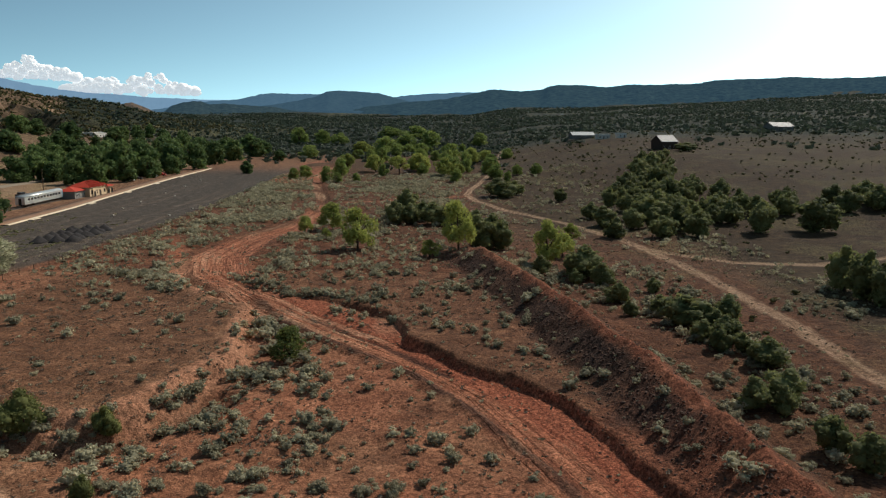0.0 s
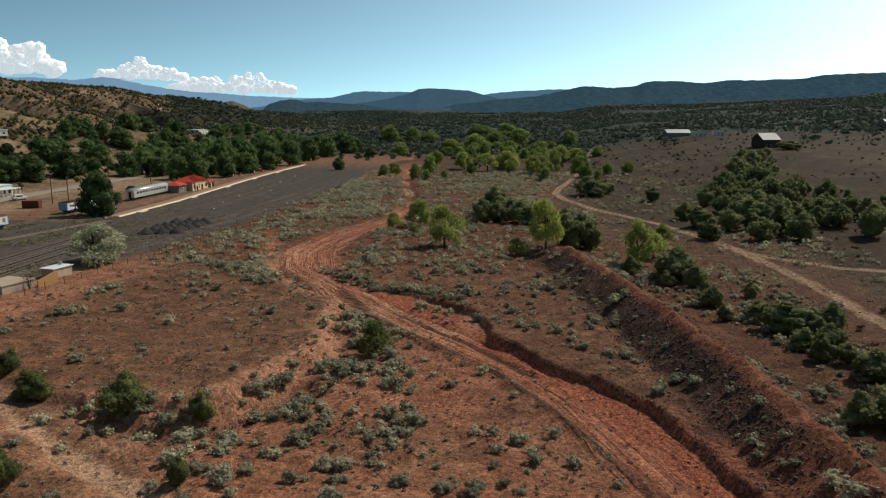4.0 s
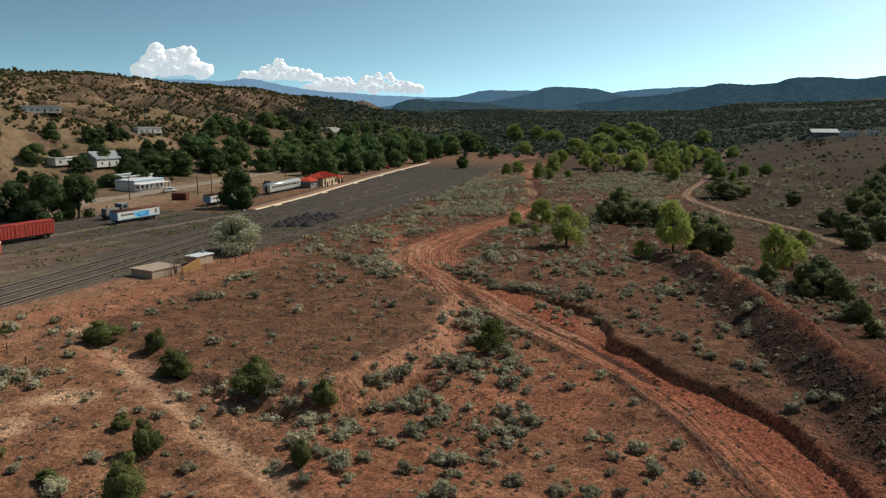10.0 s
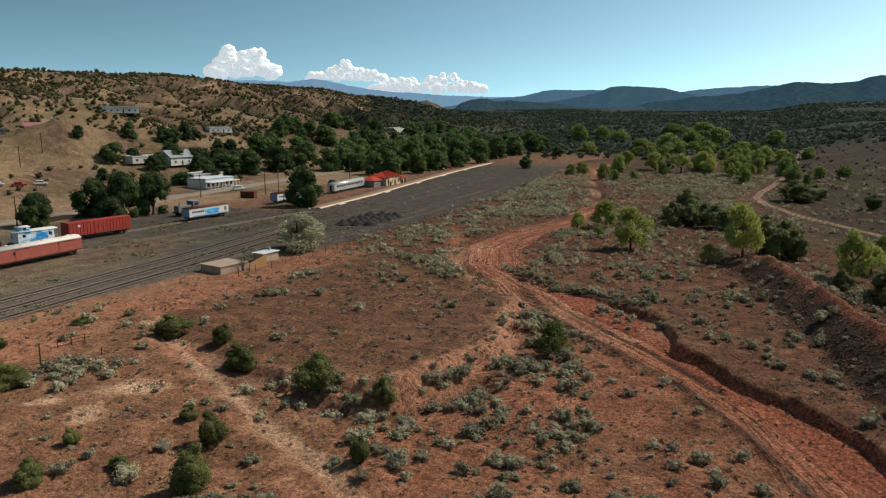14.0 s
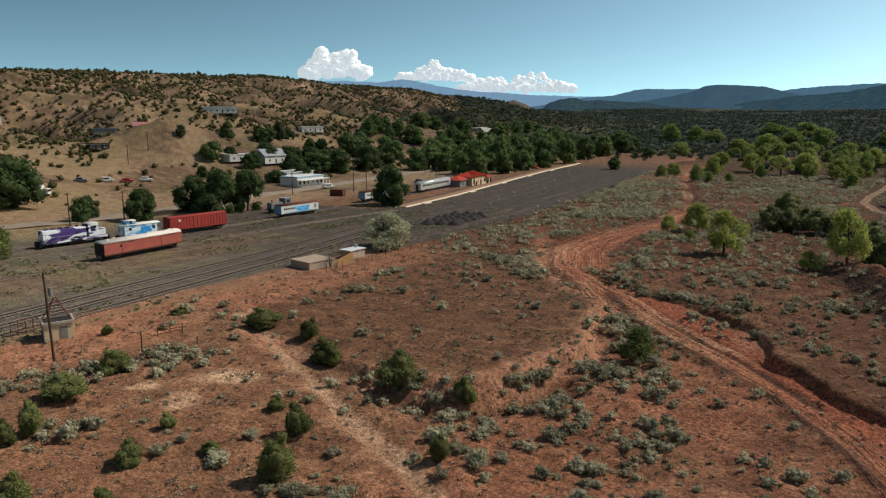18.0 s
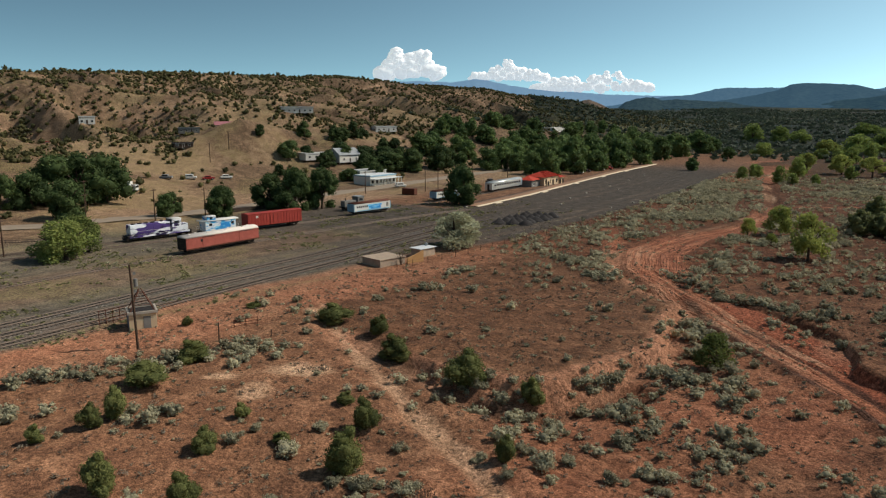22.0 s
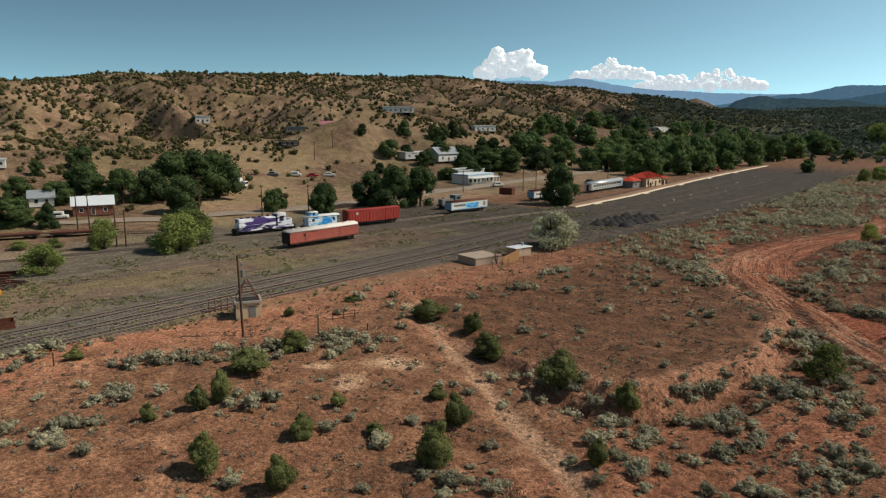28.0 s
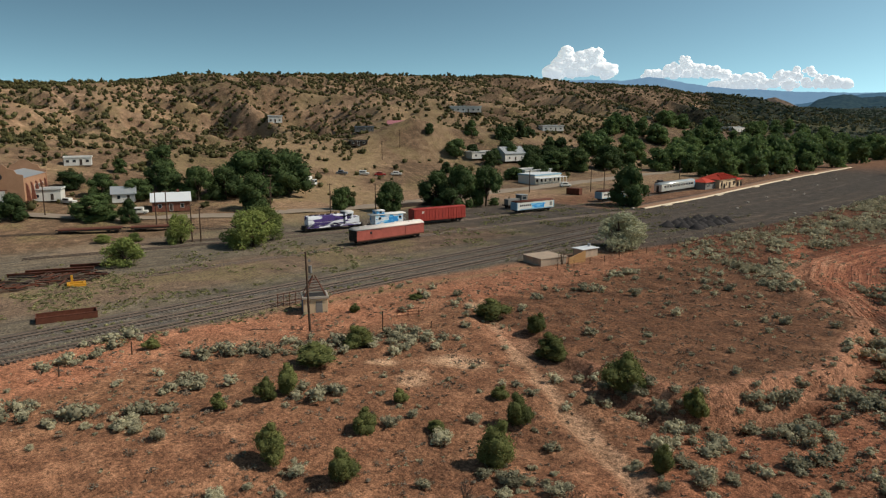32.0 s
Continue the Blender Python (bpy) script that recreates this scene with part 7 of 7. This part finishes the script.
for px, py, h in ((-162.9, 62.1, 8.5), (-160.2, 63.5, 9), (-138.5, 59.8, 8.5), (-137.6, 61.2, 7.5), (-157.3, 88, 8.5), (-154.6, 103.6, 8.5), (-150.2, 114.8, 8.5), (-182.1, 102, 8.5), (-141.6, 197.5, 8.5), (-140.2, 203, 8.5), (-153.4, 180.3, 8), (-164, 160, 8.5), (-147, 236, 8.5), (-146, 262, 8.5), (-226, 176, 8), (-232, 190, 8), (-205, 30, 8.5), (-186, 45, 8.5)):
    utility_pole(px, py, h, "wooden utility pole with a crossarm in the town", 1, 70)

hut = thing("concrete_hut", -77.0, 49.2, 28, "square cream concrete hut with a steel frame on top", "hut", dz=-0.1)
part("wall", box(3.4, 3.2, 2.2, 0, 0, 0, 0.05), CREAM, hut)
part("bluish_side", box(0.03, 3.0, 2.0, -1.715, 0, 0.1), painted("blue_grey_wall", lin(120, 128, 142), 0.85, wear=0.3), hut, "blue-grey side")
for s in (-1, 1):
    part("parapet", box(3.7, 0.24, 0.32, 0, s * 1.73, 2.2), CONCRETE, hut)
    part("parapet", box(0.24, 3.2, 0.32, s * 1.73, 0, 2.2), CONCRETE, hut)
# dark sheet stands in for the shade inside the hut's open top
part("roof", box(3.2, 3.2, 0.1, 0, 0, 2.2), GRAVEL, hut, "dark sheet for the shaded open top")
part("door", box(0.9, 0.05, 1.7, 0.5, -1.62, 0.1, 0.02), GREY_WALL, hut, "grey steel door")
for sx in (-1, 1):
    for sy in (-1, 1):
        part("frame_leg", rod((sx * 1.5, sy * 1.5, 2.4), (sx * 0.12, sy * 0.12, 5.2), 0.07, sides=6), RUST, hut, "thin rusty frame leg")
for z, d in ((3.2, 1.1), (4.0, 0.7), (4.7, 0.35)):
    for a, b in (((-d, -d), (d, -d)), ((d, -d), (d, d)), ((d, d), (-d, d)), ((-d, d), (-d, -d))):
        part("frame_brace", rod((*a, z), (*b, z), 0.04, sides=6), RUST, hut)
cage = thing("pipe_rack", -81.2, 48.0, 10, "low rusty pipe fence beside the concrete hut", "fence")
for k in range(5):
    part("post", rod((k * 0.9 - 1.8, 0, -0.2), (k * 0.9 - 1.8, 0, 2.0), 0.05, sides=6), RUST, cage)
for z in (0.7, 1.3, 1.9):
    part("rail", rod((-1.9, 0, z), (1.9, 0, z), 0.035, sides=6), RUST, cage)

v = thing("concrete_vault", -76.9, 95.2, 12, "low beige concrete vault with a cracked flat lid", "concrete box", "concrete vaults")
VAULT = painted("beige_concrete", lin(178, 158, 138), 0.9, wear=0.4, scale=0.9, dirt=lin(130, 104, 84))
part("wall", box(6.0, 5.4, 1.4, 0, 0, -0.1, 0.05), VAULT, v)
part("lid", box(6.3, 5.7, 0.16, 0, 0, 1.3, 0.04), VAULT, v, "pale flat lid")
v = thing("concrete_vault", -75.6, 105.0, 8, "concrete vault with a white lid under the silvery tree", "concrete box", "concrete vaults")
part("wall", box(4.2, 2.6, 1.7, 0, 0, -0.1, 0.05), VAULT, v)
part("lid", box(4.7, 3.1, 0.14, 0, 0, 1.6, 0.04), WHITE_ROOF, v, "white flat lid")
part("vent", rod((1.5, 0.5, 1.7), (1.5, 0.5, 2.3), 0.3, sides=12), METAL_ROOF, v)
w = thing("broken_wall", -72.6, 98.6, 20, "broken tan wall panel beside the vaults", "wall panel")
bm = prism([(-0.12, -0.1), (0.12, -0.1), (0.12, 2.0), (-0.12, 2.0)], 3.6)
for vv in bm.verts:
    if vv.co.z > 1:
        vv.co.z = 1.0 + 0.32 * (vv.co.x + 1.8)
part("panel", bm, painted("tan_panel", lin(190, 146, 96), 0.9, wear=0.3), w)


def bare_bush(px, py, h, label, seed):
    r = thing("bare_bush", px, py, 0, label, "bush", "bare bushes")
    rr = random.Random(seed)
    segs = []
    for _ in range(16):
        a, t = rr.uniform(0, 6.28), rr.uniform(0.2, 0.75)
        p = (math.cos(a) * t * h * 0.5, math.sin(a) * t * h * 0.5, h * rr.uniform(0.5, 0.8))
        segs.append(((0, 0, -0.1), p, 0.04, 0.018))
        for _ in range(4):
            segs.append((p, (p[0] + rr.uniform(-0.4, 0.4) * h * 0.5, p[1] + rr.uniform(-0.4, 0.4) * h * 0.5, p[2] + rr.uniform(0.05, 0.3) * h), 0.016, 0.006))
    link("twig_crown", mesh_of("twig_crown", *sticks(segs, 4), BARK), r)


bare_bush(-73.6, 95.8, 2.8, "bare brown branches beside the concrete vault", 1)
bare_bush(-25.5, 36.0, 2.4, "dead bare bush on the red slope", 2)
bare_bush(-31.0, 31.5, 1.8, "dead bare bush on the red slope", 3)

for i in range(3):
    for k in range(6):
        px, py = -84.2 + i * 2.9 + 0.5 * math.sin(k * 2.1 + i), 147.5 + k * 3.0 + i * 1.0
        g = thing("gravel_pile", px, py, 20 * k, "rounded dark gravel pile in the yard", "gravel pile", "gravel piles")
        bm = bmesh.new()
        bmesh.ops.create_icosphere(bm, subdivisions=3, radius=1)
        for vv in bm.verts:
            n1 = noise.fractal(vv.co * 1.7 + Vector((i, k, 0)), 1, 2, 3)
            peak = 1.6 * max(0.0, 1 - math.hypot(vv.co.x, vv.co.y)) ** 0.85 if vv.co.z > 0 else -0.2
            vv.co = Vector((vv.co.x * 2.2, vv.co.y * 1.8, peak)) * (1 + 0.14 * n1)
        part("mound", bm, GRAVEL, g, smooth=True)

c = thing("container", -140, 186.5, 80, "dark brown steel container on the dirt", "container")
part("body", box(5.0, 2.4, 2.2, 0, 0, 0.1, 0.04), RUST, c)
part("skid", box(5.0, 0.3, 0.12, 0, 0.8, 0.0), UNDER, c)
part("skid", box(5.0, 0.3, 0.12, 0, -0.8, 0.0), UNDER, c)
w = thing("retaining_wall", -152, 128, 10, "low dark brown retaining wall along the road", "wall")
part("wall", box(17, 0.4, 1.2, 0, 0, -0.1, 0.03), DARK_WOOD, w)

# fence along the edge of the yard
f = tagged(new("wire_fence"), "old wooden post fence with sagging wire", "fence")
fence_rows = bent([(-71.5, 92), (-70.6, 100), (-69, 118), (-66.5, 140), (-65, 165)], 0, 4.2)
post_mesh = bpy.data.meshes.new("post")
_bm = rod((0, 0, -0.3), (0, 0, 1.25), 0.06, sides=7, r1=0.05)
_bm.to_mesh(post_mesh)
_bm.free()
post_mesh.materials.append(POLE_WOOD)
for i, (x, y, h) in enumerate(fence_rows):
    link("post", post_mesh, f, m=Matrix.Translation((x, y, float(z_at(x, y)))) @ Matrix.Rotation(0.06 * math.sin(i * 3.3), 4, "Y"))
for z in (0.6, 1.05):
    strip("wire", fence_rows, [(-0.012, z), (0.012, z), (0.0, z + 0.02)], RAIL_STEEL, f)
for px, py, h in ((-64.6, 50.6, 2.4), (-61.5, 55.5, 0.9), (-75.5, 25.6, 1.6), (-81.5, 14.0, 1.4), (-73.5, 18.0, 1.3)):
    p = thing("fence_post", px, py, 0, "weathered wooden post on the red slope", "post", "loose posts")
    part("post", rod((0, 0, -0.3), (0.05, 0, h), 0.09, sides=8, r1=0.07), POLE_WOOD, p)
gate = thing("pipe_gate", -67.0, 56.5, 20, "small rusty pipe gate lying by the fence", "gate")
for x in (-1.6, 0, 1.6):
    part("upright", rod((x, 0, -0.1), (x, 0, 1.2), 0.05, sides=6), RUST, gate)
for z in (0.3, 0.7, 1.1):
    part("bar", rod((-1.6, 0, z), (1.6, 0, z), 0.04, sides=6), RUST, gate)

# scrap heap
rr = random.Random(12)
for k in range(95):
    px, py = -119 + rr.uniform(-5.5, 4.0), 29.5 + rr.uniform(-7.5, 7)
    b = thing("scrap_timber", px, py, rr.uniform(-70, 70), "splintered old timber on the scrap heap", "timber", "scrap heap", dz=0.05 + rr.uniform(0, 0.35))
    part("beam", box(rr.uniform(1.6, 4.2), 0.24, 0.2, 0, 0, 0, 0.02), rr.choice([DARK_WOOD, POLE_WOOD, RUST]), b)
for px, py, h, L in ((-124, 30, 24, 13), (-125.6, 32, 22, 11), (-126.5, 37, 26, 7)):
    b = thing("steel_girder", px, py, h, "long rusty steel girder on the ground", "girder", "scrap heap")
    part("lower_flange", box(L, 0.35, 0.06, 0, 0, 0.02), RUST, b)
    part("web", box(L, 0.05, 0.5, 0, 0, 0.08), RUST, b)
    part("upper_flange", box(L, 0.35, 0.06, 0, 0, 0.58), RUST, b)
t = thing("steel_drum_tank", -127.4, 41.5, 40, "rusty cylindrical tank lying on its side", "tank")
part("shell", rod((-1.5, 0, 0.75), (1.5, 0, 0.75), 0.75, sides=20), RUST, t)
for x in (-1.0, 1.0):
    part("cradle", box(0.25, 1.2, 0.25, x, 0, -0.02), UNDER, t)
y = thing("yellow_frame", -113.5, 31.0, 15, "yellow painted steel machine frame on the ground", "machine part")
for s in (-1, 1):
    part("side_beam", box(2.8, 0.35, 0.5, 0, s * 0.9, 0.0, 0.04), YELLOW, y)
    part("cross_beam", box(0.4, 1.5, 0.55, s * 1.2, 0, 0.02, 0.04), YELLOW, y)
part("raised_arm", box(0.35, 0.3, 1.1, -0.6, 0.9, 0.5, 0.03), YELLOW, y)


def car(px, py, heading, paint, label, van=False):
    r = thing("car", px, py, heading, label, "car", "parked vehicles")
    h = 0.95 if van else 0.72
    part("body", box(4.5, 1.8, 0.7, 0, 0, 0.35, 0.16), paint, r)
    cb = part("cabin", box(2.9 if van else 2.3, 1.62, h, -0.3, 0, 0.98, 0.2), paint, r)
    for s in (-1, 1):
        part("side_window", box(2.0, 0.03, 0.42, -0.3, s * 0.815, 1.12), GLASS_DARK, cb)
        for x in (-1.4, 1.4):
            wh = part("wheel", rod((x, s * 0.92, 0.33), (x, s * 0.72, 0.33), 0.33, sides=16), TYRE, r)
            part("rim", rod((x, s * 0.93, 0.33), (x, s * 0.90, 0.33), 0.19, sides=12), SILVER, wh)
        part("headlight", box(0.05, 0.35, 0.16, 2.24, s * 0.6, 0.68), SILVER, r)
        part("tail_light", box(0.05, 0.3, 0.18, -2.24, s * 0.65, 0.72), BOX_RED, r)
    return r


CAR_RED, CAR_GREY, CAR_DARK = painted("red_car_paint", lin(150, 40, 36), 0.3, wear=0.1), painted("grey_car_paint", lin(120, 124, 128), 0.3, wear=0.1), painted("dark_car_paint", lin(40, 42, 46), 0.3, wear=0.1)
car(-178.5, 64, 30, WHITE, "white parked car beside the brick house", True)
car(-196, 53, 60, WHITE, "white car parked by the garage")
car(-210, 155, 40, WHITE, "white car parked on the dirt lot", True)
car(-207.5, 160.5, 30, CAR_RED, "faded red pickup parked on the dirt lot")
car(-206, 167, 35, WHITE, "white parked car on the dirt lot")
car(-212, 147, 50, CAR_GREY, "grey car parked on the dirt lot")
car(-158, 205, 30, WHITE, "white car in front of the store", True)
car(-140, 238, 10, CAR_DARK, "dark car parked behind the coach")
for i, (px, py) in enumerate(((-131, 300), (-131, 308), (-130, 322), (-129, 330), (-131, 345))):
    car(px, py, 80 + 5 * i, (WHITE, CAR_DARK, WHITE, CAR_RED, WHITE)[i], "car parked under the trees by the platform", i % 2 == 0)
tr = thing("white_truck", -199.5, 125, 60, "tall white box truck beside the trees", "truck", "parked vehicles")
part("cargo_box", box(4.2, 2.3, 2.6, -0.8, 0, 0.9, 0.04), WHITE, tr)
part("cab", box(1.8, 2.1, 1.8, 2.4, 0, 0.6, 0.15), WHITE, tr)
part("windscreen", box(0.05, 1.8, 0.7, 3.31, 0, 1.5), GLASS_DARK, tr)
for x in (-2.0, 2.4):
    for s in (-1, 1):
        part("wheel", rod((x, s * 1.05, 0.45), (x, s * 0.8, 0.45), 0.45, sides=16), TYRE, tr)
# white marker blocks over the yard
for px, py in ((-88, 190), (-92, 205), (-94, 222), (-97, 250), (-99, 275), (-103, 305), (-73, 190), (-72, 205), (-90, 240), (-107, 169)):
    b = thing("marker_block", px, py, 10, "small white concrete block on the dark gravel", "block", "marker blocks")
    part("block", box(0.8, 0.55, 0.4, 0, 0, 0, 0.05), CONCRETE, b)
